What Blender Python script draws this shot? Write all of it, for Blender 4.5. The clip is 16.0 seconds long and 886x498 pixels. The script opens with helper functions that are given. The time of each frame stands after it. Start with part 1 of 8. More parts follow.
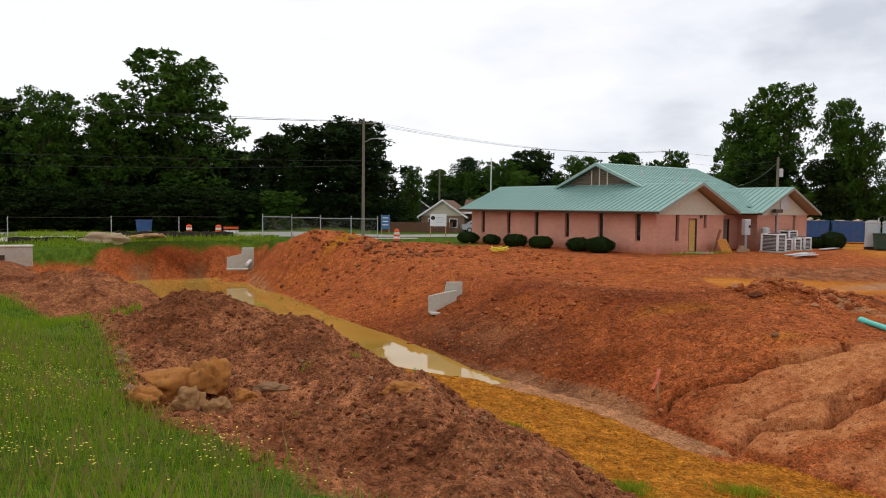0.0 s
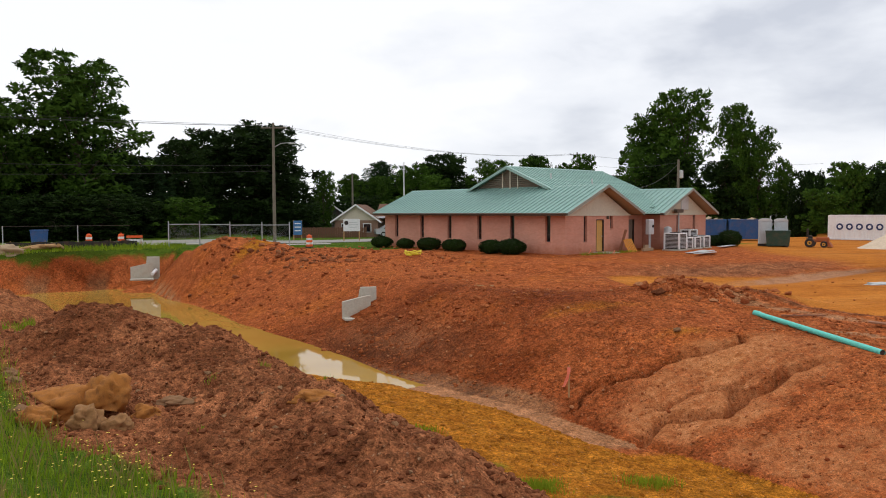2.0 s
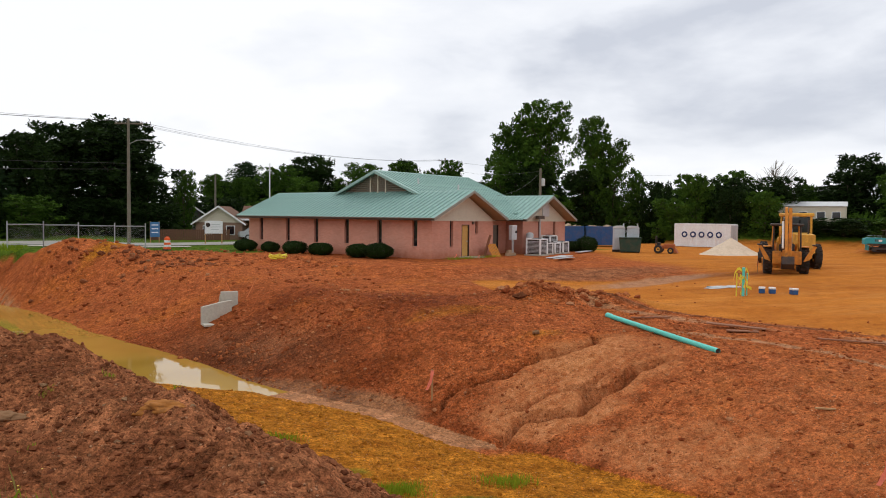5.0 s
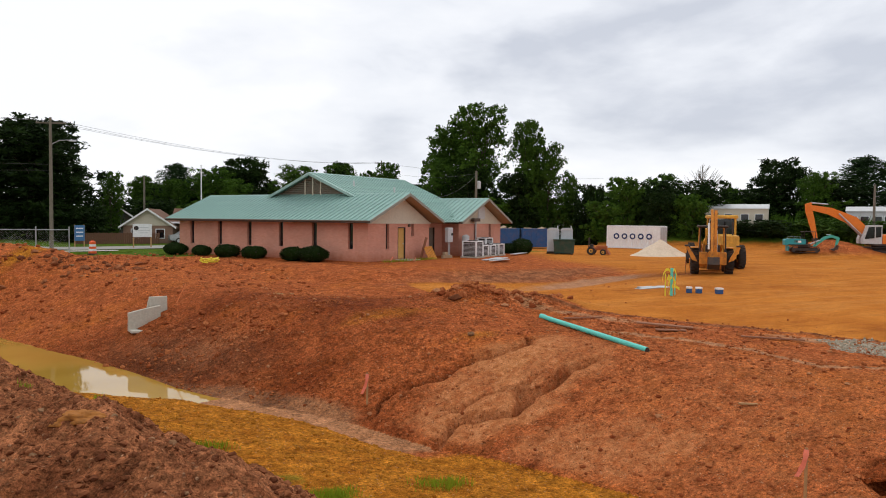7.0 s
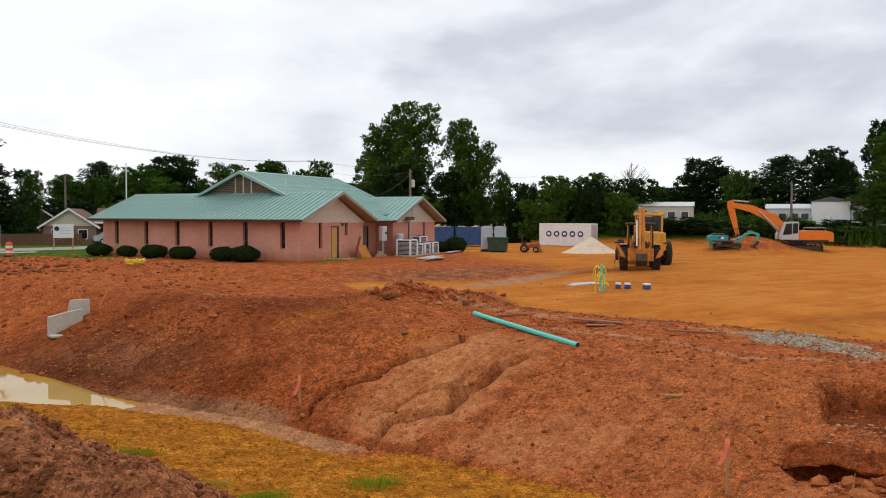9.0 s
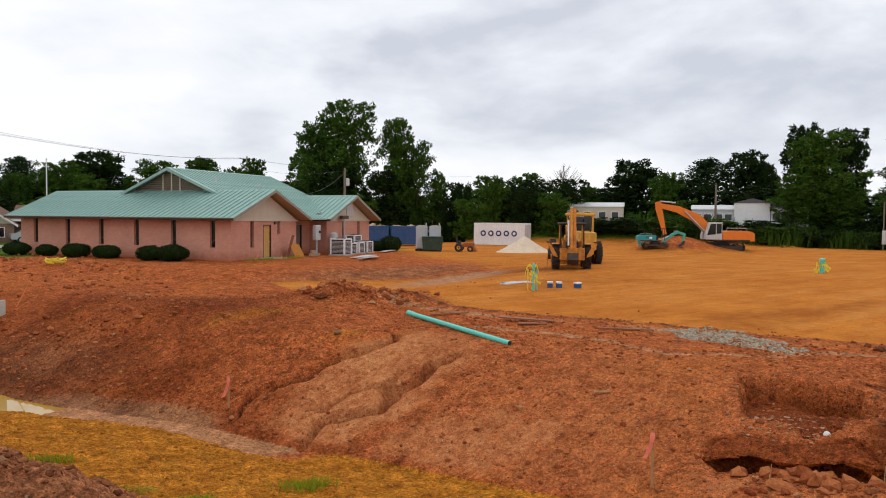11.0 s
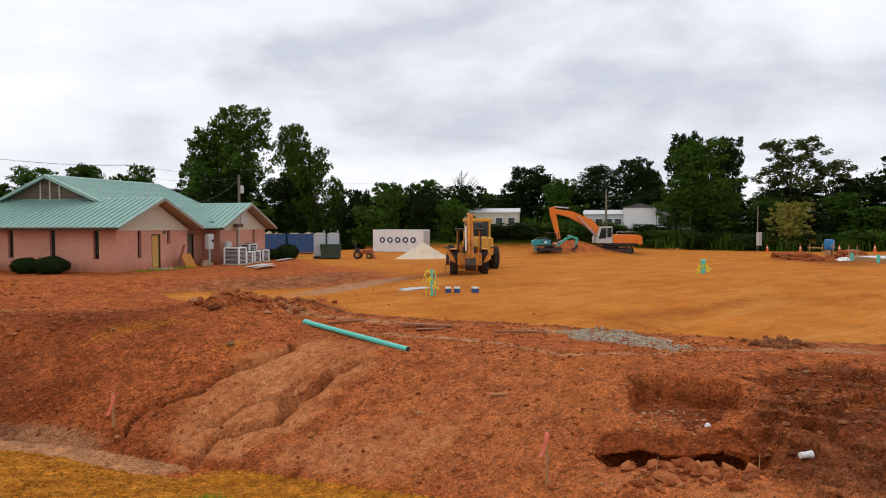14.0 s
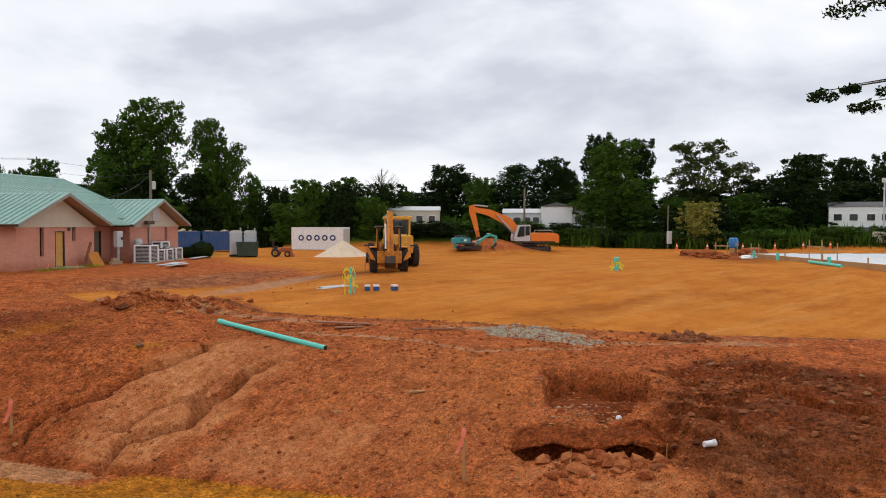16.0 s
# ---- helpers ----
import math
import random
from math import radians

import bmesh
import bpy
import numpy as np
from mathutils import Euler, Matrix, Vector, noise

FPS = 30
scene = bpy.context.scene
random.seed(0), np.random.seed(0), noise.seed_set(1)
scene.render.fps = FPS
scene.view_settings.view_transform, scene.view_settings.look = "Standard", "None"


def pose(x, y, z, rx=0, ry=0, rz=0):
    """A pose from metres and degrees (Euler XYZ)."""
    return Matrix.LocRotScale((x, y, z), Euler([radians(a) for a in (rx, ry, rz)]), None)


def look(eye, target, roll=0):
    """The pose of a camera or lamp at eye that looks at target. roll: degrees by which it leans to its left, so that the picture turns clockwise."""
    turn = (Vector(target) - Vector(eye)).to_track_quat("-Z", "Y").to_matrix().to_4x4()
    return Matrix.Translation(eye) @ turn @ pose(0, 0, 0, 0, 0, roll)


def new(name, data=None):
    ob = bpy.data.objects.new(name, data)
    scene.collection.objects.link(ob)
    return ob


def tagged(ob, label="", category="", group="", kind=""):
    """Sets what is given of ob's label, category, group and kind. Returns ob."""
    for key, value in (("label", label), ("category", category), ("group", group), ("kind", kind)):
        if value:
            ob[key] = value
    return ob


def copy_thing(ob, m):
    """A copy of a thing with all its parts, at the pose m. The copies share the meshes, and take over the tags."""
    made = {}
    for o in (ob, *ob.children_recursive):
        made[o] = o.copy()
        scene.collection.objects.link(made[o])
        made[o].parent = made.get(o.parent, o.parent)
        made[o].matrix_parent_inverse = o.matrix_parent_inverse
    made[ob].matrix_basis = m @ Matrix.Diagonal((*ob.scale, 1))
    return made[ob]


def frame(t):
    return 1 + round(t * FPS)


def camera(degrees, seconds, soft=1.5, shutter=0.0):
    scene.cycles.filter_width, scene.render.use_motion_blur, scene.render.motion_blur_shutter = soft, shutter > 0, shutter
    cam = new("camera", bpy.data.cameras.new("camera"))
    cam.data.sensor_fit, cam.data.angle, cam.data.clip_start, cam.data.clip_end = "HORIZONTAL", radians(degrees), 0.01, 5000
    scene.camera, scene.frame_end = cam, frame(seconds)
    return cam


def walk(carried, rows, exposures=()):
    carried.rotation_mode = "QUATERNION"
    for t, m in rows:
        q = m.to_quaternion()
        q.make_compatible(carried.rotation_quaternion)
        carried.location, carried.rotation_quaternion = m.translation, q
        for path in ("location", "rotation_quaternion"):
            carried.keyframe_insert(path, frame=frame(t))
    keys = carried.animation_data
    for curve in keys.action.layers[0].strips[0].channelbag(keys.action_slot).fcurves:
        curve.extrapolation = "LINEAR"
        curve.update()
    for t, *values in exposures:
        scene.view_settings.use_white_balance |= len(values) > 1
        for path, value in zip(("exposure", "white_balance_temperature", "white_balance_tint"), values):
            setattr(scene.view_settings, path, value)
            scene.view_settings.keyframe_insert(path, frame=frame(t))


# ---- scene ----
cam = camera(61.06, 16.0, soft=1.0)
PATH = [
    (0.0, pose(0.000, 0.000, 3.000, 86.82, -0.64, -0.39)),
    (0.5, pose(0.025, 0.006, 3.002, 86.86, -0.26, -2.11)),
    (1.0, pose(0.050, 0.011, 3.003, 86.99, 0.13, -3.90)),
    (1.5, pose(0.074, 0.015, 3.004, 87.04, 0.26, -5.51)),
    (2.0, pose(0.098, 0.019, 3.005, 87.15, 0.19, -6.90)),
    (2.5, pose(0.122, 0.023, 3.006, 87.32, -0.04, -8.88)),
    (3.0, pose(0.145, 0.026, 3.007, 87.43, -0.40, -11.04)),
    (3.5, pose(0.169, 0.029, 3.007, 87.43, -0.51, -12.62)),
    (4.0, pose(0.192, 0.031, 3.007, 87.39, -0.53, -14.08)),
    (6.5, pose(0.303, 0.034, 3.006, 87.76, -0.69, -20.46)),
    (7.0, pose(0.324, 0.034, 3.005, 87.75, -0.57, -21.60)),
    (7.5, pose(0.346, 0.033, 3.004, 87.77, -0.49, -22.78)),
    (8.0, pose(0.366, 0.031, 3.003, 87.74, -0.39, -23.95)),
    (8.5, pose(0.387, 0.029, 3.001, 87.77, -0.55, -25.21)),
    (9.0, pose(0.407, 0.026, 3.000, 87.68, -0.30, -26.54)),
    (11.5, pose(0.505, 0.006, 2.989, 87.85, -0.42, -32.65)),
    (12.0, pose(0.524, 0.000, 2.986, 88.09, -0.12, -33.89)),
    (12.5, pose(0.543, -0.006, 2.984, 88.25, -0.25, -35.17)),
    (13.0, pose(0.561, -0.012, 2.981, 88.30, -0.14, -36.56)),
    (13.5, pose(0.579, -0.019, 2.977, 88.25, -0.00, -37.82)),
    (14.0, pose(0.596, -0.026, 2.974, 88.22, 0.06, -39.06)),
    (14.5, pose(0.614, -0.034, 2.970, 88.24, 0.17, -40.46)),
    (15.0, pose(0.631, -0.043, 2.966, 88.17, -0.01, -41.99)),
    (15.5, pose(0.648, -0.051, 2.962, 88.11, 0.17, -43.63)),
    (16.0, pose(0.664, -0.061, 2.958, 88.08, -0.14, -45.08)),
]
walk(cam, PATH)

# ---- world and sun: a bright overcast sky ----
world = bpy.data.worlds.new("overcast_sky")
scene.world = world
world.use_nodes = True
wt = world.node_tree
for n in list(wt.nodes):
    wt.nodes.remove(n)


def wnode(kind, **kw):
    n = wt.nodes.new(kind)
    for key, value in kw.items():
        n.inputs[key.replace("_", " ")].default_value = value
    return n


w_coord = wt.nodes.new("ShaderNodeTexCoord")
w_map = wt.nodes.new("ShaderNodeMapping")
w_map.inputs["Scale"].default_value = (1.0, 1.0, 2.6)
w_map.inputs["Location"].default_value = (0.32, 0.1, 0.42)
wt.links.new(w_coord.outputs["Generated"], w_map.inputs["Vector"])
w_big = wnode("ShaderNodeTexNoise", Scale=2.1, Detail=5.0, Roughness=0.5, Distortion=0.35)
w_fine = wnode("ShaderNodeTexNoise", Scale=6.5, Detail=6.0, Roughness=0.55, Distortion=0.2)
wt.links.new(w_map.outputs[0], w_big.inputs["Vector"])
wt.links.new(w_map.outputs[0], w_fine.inputs["Vector"])
w_mix = wt.nodes.new("ShaderNodeMath")
w_mix.operation = "MULTIPLY_ADD"
w_mix.inputs[1].default_value = 0.28
wt.links.new(w_fine.outputs["Fac"], w_mix.inputs[0])
wt.links.new(w_big.outputs["Fac"], w_mix.inputs[2])
w_ramp = wt.nodes.new("ShaderNodeValToRGB")
w_ramp.color_ramp.elements[0].position, w_ramp.color_ramp.elements[0].color = 0.50, (0.655, 0.69, 0.775, 1)
w_ramp.color_ramp.elements[1].position, w_ramp.color_ramp.elements[1].color = 0.76, (1.05, 1.06, 1.09, 1)
mid = w_ramp.color_ramp.elements.new(0.63)
mid.color = (0.915, 0.94, 1.0, 1)
w_sep = wt.nodes.new("ShaderNodeSeparateXYZ")
wt.links.new(w_coord.outputs["Generated"], w_sep.inputs[0])


def wmath(op, a, b):
    n = wt.nodes.new("ShaderNodeMath")
    n.operation = op
    for sock, value in zip(n.inputs, (a, b)):
        if hasattr(value, "is_output"):
            wt.links.new(value, sock)
        else:
            sock.default_value = value
    return n.outputs[0]


# the cover is thicker towards the east and overhead, thinner low down in the north
thin = wmath("ADD", wmath("MULTIPLY", w_sep.outputs[0], -0.13), wmath("MULTIPLY", w_sep.outputs[2], -0.22))
wt.links.new(wmath("ADD", w_mix.outputs[0], wmath("ADD", thin, 0.155)), w_ramp.inputs[0])
w_sky = wt.nodes.new("ShaderNodeTexSky")
w_sky.sky_type, w_sky.sun_disc = "NISHITA", False
w_sky.sun_elevation, w_sky.sun_rotation = radians(58), radians(40)
w_bg = wnode("ShaderNodeBackground", Strength=0.99)
w_clear = wnode("ShaderNodeBackground", Strength=0.07)
w_add = wt.nodes.new("ShaderNodeMixShader")
w_add.inputs[0].default_value = 0.94
wt.links.new(w_sky.outputs[0], w_clear.inputs[0])
wt.links.new(w_ramp.outputs[0], w_bg.inputs[0])
wt.links.new(w_clear.outputs[0], w_add.inputs[1])
wt.links.new(w_bg.outputs[0], w_add.inputs[2])
w_out = wt.nodes.new("ShaderNodeOutputWorld")
wt.links.new(w_add.outputs[0], w_out.inputs[0])

sun_data = bpy.data.lights.new("sun", "SUN")
sun_data.energy, sun_data.angle, sun_data.color = 0.9, radians(18), (1.0, 0.96, 0.9)
sun = new("sun", sun_data)
sun.matrix_world = look((40, 45, 100), (0, 0, 0))

# ---- materials ----


class Mat:
    """A small builder of node materials."""

    def __init__(self, name, rough=0.8, metal=0.0, color=(0.5, 0.5, 0.5), spec=0.4):
        self.m = bpy.data.materials.new(name)
        self.m.use_nodes = True
        self.t = self.m.node_tree
        self.b = self.t.nodes["Principled BSDF"]
        self.b.inputs["Base Color"].default_value = (*color, 1)
        self.b.inputs["Roughness"].default_value = rough
        self.b.inputs["Metallic"].default_value = metal
        self.b.inputs["Specular IOR Level"].default_value = spec
        self.c = None

    def coord(self):
        if self.c is None:
            self.c = self.t.nodes.new("ShaderNodeTexCoord")
        return self.c.outputs["Object"]

    def put(self, sock, value):
        if hasattr(value, "is_output"):
            self.t.links.new(value, sock)
        elif isinstance(value, tuple) and len(value) == 3:
            sock.default_value = (*value, 1)
        else:
            sock.default_value = value

    def noise(self, scale, detail=4.0, rough=0.55, vec=None, dist=0.0):
        n = self.t.nodes.new("ShaderNodeTexNoise")
        n.inputs["Scale"].default_value, n.inputs["Detail"].default_value = scale, detail
        n.inputs["Roughness"].default_value, n.inputs["Distortion"].default_value = rough, dist
        self.t.links.new(vec or self.coord(), n.inputs["Vector"])
        return n.outputs["Fac"]

    def ramp(self, fac, a, b, ca=0.0, cb=1.0):
        n = self.t.nodes.new("ShaderNodeMapRange")
        n.inputs["From Min"].default_value, n.inputs["From Max"].default_value = a, b
        n.inputs["To Min"].default_value, n.inputs["To Max"].default_value = ca, cb
        self.t.links.new(fac, n.inputs["Value"])
        return n.outputs[0]

    def mix(self, fac, a, b, mode="MIX"):
        n = self.t.nodes.new("ShaderNodeMix")
        n.data_type, n.blend_type = "RGBA", mode
        self.put(n.inputs[0], fac)
        self.put(n.inputs[6], a)
        self.put(n.inputs[7], b)
        return n.outputs[2]

    def math(self, op, a, b):
        n = self.t.nodes.new("ShaderNodeMath")
        n.operation = op
        self.put(n.inputs[0], a)
        self.put(n.inputs[1], b)
        return n.outputs[0]

    def random(self):
        return self.t.nodes.new("ShaderNodeObjectInfo").outputs["Random"]

    def island(self):
        return self.t.nodes.new("ShaderNodeNewGeometry").outputs["Random Per Island"]

    def base(self, value):
        self.put(self.b.inputs["Base Color"], value)
        return self

    def rough(self, value):
        self.put(self.b.inputs["Roughness"], value)
        return self

    def bump(self, fac, strength=0.3, depth=0.02):
        n = self.t.nodes.new("ShaderNodeBump")
        n.inputs["Strength"].default_value, n.inputs["Distance"].default_value = strength, depth
        self.t.links.new(fac, n.inputs["Height"])
        self.t.links.new(n.outputs[0], self.b.inputs["Normal"])
        return self


def painted(name, color, rough=0.45, metal=0.0, dirt=(0.22, 0.10, 0.05), amount=0.5, scale=2.0, spec=0.4):
    """Paint or plastic with dust and stains."""
    k = Mat(name, rough, metal, color, spec)
    spots = k.ramp(k.noise(scale, 6, 0.65), 0.45, 0.8, 0.0, amount)
    tone = k.ramp(k.noise(scale * 7, 3), 0.3, 0.7, 0.88, 1.08)
    k.base(k.mix(1.0, k.mix(spots, color, dirt), tone, "MULTIPLY"))
    k.rough(k.ramp(k.noise(scale * 3), 0.3, 0.7, rough, min(1, rough + 0.2)))
    k.bump(k.noise(scale * 25, 3), 0.12, 0.004)
    return k.m


def leafy(name, dark, light, yellow=0.0):
    k = Mat(name, 0.7, 0, dark, 0.06)
    col = k.mix(k.island(), dark, light)
    col = k.mix(k.ramp(k.noise(0.22, 3), 0.42, 0.62, 0, 0.7), col, light)
    k.base(k.mix(k.math("MULTIPLY", k.random(), 0.35), col, (dark[0] * 0.8, dark[1] * 0.7, dark[2] * 0.8)))
    k.put(k.b.inputs["Subsurface Weight"], 0.0)
    tr = k.t.nodes.new("ShaderNodeBsdfTranslucent")
    k.t.links.new(col, tr.inputs[0])
    add = k.t.nodes.new("ShaderNodeMixShader")
    add.inputs[0].default_value = 0.12
    k.t.links.new(k.b.outputs[0], add.inputs[1])
    k.t.links.new(tr.outputs[0], add.inputs[2])
    k.t.links.new(add.outputs[0], k.t.nodes["Material Output"].inputs[0])
    return k.m


def soil_material():
    """Red Georgia clay, graded orange pad, yellow clay, pale washed mud and turf by masks with broken edges."""
    k = Mat("soil", 0.95, 0, (0.3, 0.1, 0.04), 0.03)
    at = k.t.nodes.new("ShaderNodeAttribute")
    at.attribute_name = "soil_mask"
    sep = k.t.nodes.new("ShaderNodeSeparateColor")
    k.t.links.new(at.outputs["Color"], sep.inputs[0])
    at2 = k.t.nodes.new("ShaderNodeAttribute")
    at2.attribute_name = "soil_kind"
    sep2 = k.t.nodes.new("ShaderNodeSeparateColor")
    k.t.links.new(at2.outputs["Color"], sep2.inputs[0])
    n1, n2, n3, n4 = k.noise(0.35, 5, 0.6), k.noise(1.7, 6, 0.65, dist=0.4), k.noise(9, 5, 0.65), k.noise(38, 3, 0.6)
    edge = k.math("ADD", k.math("MULTIPLY", n2, 0.9), k.math("MULTIPLY", n3, 0.5))

    def cut(mask, soft=0.18):
        return k.ramp(k.math("SUBTRACT", k.math("ADD", mask, k.math("MULTIPLY", edge, 0.55)), 0.885), -soft, soft)

    red = k.mix(k.ramp(n2, 0.32, 0.68), (0.255, 0.059, 0.019), (0.465, 0.131, 0.043))
    red = k.mix(k.ramp(n3, 0.45, 0.75, 0, 0.55), red, (0.540, 0.186, 0.075))
    red = k.mix(k.ramp(k.noise(4.2, 5, 0.7, dist=0.6), 0.5, 0.72, 0, 0.65), red, (0.15, 0.038, 0.013))
    red = k.mix(k.ramp(n1, 0.5, 0.72, 0, 0.5), red, (0.465, 0.138, 0.025))
    brown = k.mix(k.ramp(n2, 0.35, 0.66), (0.170, 0.056, 0.026), (0.385, 0.150, 0.072))
    brown = k.mix(k.ramp(n3, 0.5, 0.75, 0, 0.6), brown, (0.300, 0.140, 0.070))
    pad = k.mix(k.ramp(n1, 0.35, 0.65), (0.425, 0.141, 0.020), (0.531, 0.198, 0.032))
    pad = k.mix(k.ramp(n2, 0.5, 0.72, 0, 0.5), pad, (0.366, 0.105, 0.016))
    stretch = k.t.nodes.new("ShaderNodeMapping")
    stretch.inputs["Rotation"].default_value = (0, 0, radians(-28))
    stretch.inputs["Scale"].default_value = (0.30, 1.5, 1)
    k.t.links.new(k.coord(), stretch.inputs["Vector"])
    rut = k.noise(0.9, 6, 0.7, vec=stretch.outputs[0], dist=0.3)
    pad = k.mix(k.ramp(rut, 0.46, 0.70, 0, 0.65), pad, (0.30, 0.088, 0.014))
    pad = k.mix(k.ramp(k.noise(0.5, 4, 0.6, vec=stretch.outputs[0]), 0.5, 0.75, 0, 0.6), pad, (0.56, 0.26, 0.07))
    yellow = k.mix(k.ramp(n2, 0.35, 0.65), (0.310, 0.105, 0.012), (0.480, 0.190, 0.024))
    mud = k.mix(k.ramp(n2, 0.3, 0.7), (0.260, 0.110, 0.048), (0.400, 0.190, 0.098))
    turf = k.mix(k.ramp(n2, 0.35, 0.65), (0.056, 0.112, 0.010), (0.140, 0.210, 0.024))
    turf = k.mix(k.ramp(n3, 0.55, 0.75, 0, 0.5), turf, (0.182, 0.168, 0.036))
    col = k.mix(cut(sep2.outputs[0], 0.3), red, brown)
    pad = k.mix(1.0, pad, (0.90, 0.89, 1.0), "MULTIPLY")
    col = k.mix(cut(sep.outputs[1]), col, pad)
    col = k.mix(cut(sep.outputs[2]), col, yellow)
    col = k.mix(cut(sep2.outputs[1]), col, mud)
    turf = k.mix(1.0, turf, (0.72, 0.76, 0.8), "MULTIPLY")
    col = k.mix(cut(sep.outputs[0], 0.12), col, turf)
    open_soil = k.math("SUBTRACT", 1.0, k.math("MULTIPLY", k.math("MAXIMUM", sep.outputs[1], sep.outputs[0]), 0.75))
    patch = k.math("MULTIPLY", k.ramp(k.noise(2.6, 6, 0.72, dist=0.8), 0.36, 0.64, 0.68, 1.40), k.ramp(k.noise(11, 5, 0.75), 0.36, 0.62, 0.48, 1.32))
    col = k.mix(open_soil, col, patch, "MULTIPLY")
    col = k.mix(1.0, col, (1.18, 1.15, 1.03), "MULTIPLY")
    soft = k.math("MULTIPLY", sep2.outputs[2], k.ramp(k.math("ADD", k.math("MULTIPLY", n2, 0.6), k.math("MULTIPLY", n1, 0.5)), 0.40, 0.62, 0.25, 0.9))
    silt = k.mix(k.ramp(k.noise(5.0, 5, 0.7, dist=0.5), 0.38, 0.62), (0.36, 0.120, 0.040), (0.62, 0.265, 0.110))
    col = k.mix(soft, col, silt)
    # grit: small dark holes and pale chips
    grit = k.t.nodes.new("ShaderNodeTexVoronoi")
    grit.inputs["Scale"].default_value = 16.0
    k.t.links.new(k.coord(), grit.inputs["Vector"])
    gs = k.t.nodes.new("ShaderNodeSeparateColor")
    k.t.links.new(grit.outputs["Color"], gs.inputs[0])
    spot = k.ramp(grit.outputs["Distance"], 0.22, 0.40, 1.0, 0.0)
    chip = k.math("MULTIPLY", k.math("MULTIPLY", spot, k.ramp(gs.outputs[0], 0.90, 0.93)), open_soil)
    hole = k.math("MULTIPLY", k.math("MULTIPLY", spot, k.ramp(gs.outputs[1], 0.72, 0.78)), open_soil)
    col = k.mix(k.math("MULTIPLY", chip, 0.75), col, (0.66, 0.36, 0.20))
    col = k.mix(k.math("MULTIPLY", hole, 0.7), col, (0.12, 0.034, 0.013))
    col = k.mix(1.0, col, k.ramp(n4, 0.30, 0.70, 0.55, 1.36), "MULTIPLY")
    # one mask darkens damp soil and paints shade into gullies, hollow and far bank
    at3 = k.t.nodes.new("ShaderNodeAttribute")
    at3.attribute_name = "soil_damp_shade"
    damp_dark = cut(at3.outputs["Fac"], 0.25)
    k.base(k.mix(damp_dark, col, k.mix(1.0, col, (0.46, 0.37, 0.30), "MULTIPLY")))
    k.rough(k.math("SUBTRACT", k.ramp(cut(sep2.outputs[1]), 0, 1, 0.95, 0.55), k.math("MULTIPLY", damp_dark, 0.2)))
    vo = k.t.nodes.new("ShaderNodeTexVoronoi")
    vo.inputs["Scale"].default_value = 9.0
    k.t.links.new(k.coord(), vo.inputs["Vector"])
    h = k.math("ADD", k.math("ADD", k.math("MULTIPLY", n3, 1.0), k.math("MULTIPLY", n4, 0.5)), k.math("ADD", k.math("MULTIPLY", vo.outputs["Distance"], -0.4), k.math("MULTIPLY", k.math("SUBTRACT", chip, hole), 0.5)))
    flat = k.math("SUBTRACT", 1.0, k.math("MULTIPLY", k.math("MAXIMUM", k.math("MAXIMUM", sep.outputs[1], sep2.outputs[1]), k.math("MULTIPLY", soft, 0.8)), 0.8))
    k.bump(k.math("MULTIPLY", h, flat), 1.0, 0.075)
    return k.m


def brick_material():
    k = Mat("painted_brick", 0.85, 0, (0.5, 0.2, 0.14), 0.3)
    mp = k.t.nodes.new("ShaderNodeMapping")
    mp.inputs["Rotation"].default_value = (radians(90), 0, 0)
    br = k.t.nodes.new("ShaderNodeTexBrick")
    br.inputs["Scale"].default_value = 1.0
    br.inputs["Brick Width"].default_value, br.inputs["Row Height"].default_value = 0.215, 0.075
    br.inputs["Mortar Size"].default_value, br.inputs["Mortar Smooth"].default_value = 0.006, 0.3
    br.inputs["Color1"].default_value, br.inputs["Color2"].default_value = (0.66, 0.315, 0.225, 1), (0.60, 0.27, 0.185, 1)
    br.inputs["Mortar"].default_value = (0.62, 0.33, 0.245, 1)
    sx = k.t.nodes.new("ShaderNodeSeparateXYZ")
    k.t.links.new(k.coord(), sx.inputs[0])
    cx = k.t.nodes.new("ShaderNodeCombineXYZ")
    k.t.links.new(k.math("ADD", sx.outputs[0], sx.outputs[1]), cx.inputs[0])
    k.t.links.new(sx.outputs[2], cx.inputs[1])
    k.t.links.new(cx.outputs[0], br.inputs["Vector"])
    tone = k.ramp(k.noise(0.5, 5, 0.6), 0.3, 0.7, 0.86, 1.1)
    col = k.mix(1.0, br.outputs["Color"], tone, "MULTIPLY")
    splash = k.ramp(k.math("ADD", sx.outputs[2], k.math("MULTIPLY", k.noise(2.2, 5), -0.9)), -0.45, 0.15, 0.75, 0.0)
    k.base(k.mix(splash, col, (0.42, 0.14, 0.07)))
    k.bump(br.outputs["Fac"], 0.4, 0.006)
    return k.m


SOIL = soil_material()
BRICK = brick_material()
ROOF = painted("green_metal", (0.25, 0.405, 0.355), 0.42, 0.15, (0.17, 0.28, 0.25), 0.5, 0.5)
RIB = painted("green_seam", (0.30, 0.46, 0.41), 0.35, 0.15, (0.17, 0.28, 0.25), 0.4, 0.8)
FASCIA = painted("brown_fascia", (0.10, 0.075, 0.055), 0.6)
CREAM = painted("cream_siding", (0.60, 0.54, 0.42), 0.7, amount=0.05)
TAN = painted("tan_soffit", (0.40, 0.29, 0.18), 0.75, amount=0.25)
DARKGLASS = Mat("dark_glass", 0.08, 0, (0.012, 0.012, 0.014), 0.6).m
DARKFRAME = painted("dark_frame", (0.05, 0.035, 0.03), 0.5)
YELLOWDOOR = painted("yellow_primer", (0.62, 0.36, 0.10), 0.7, amount=0.2)
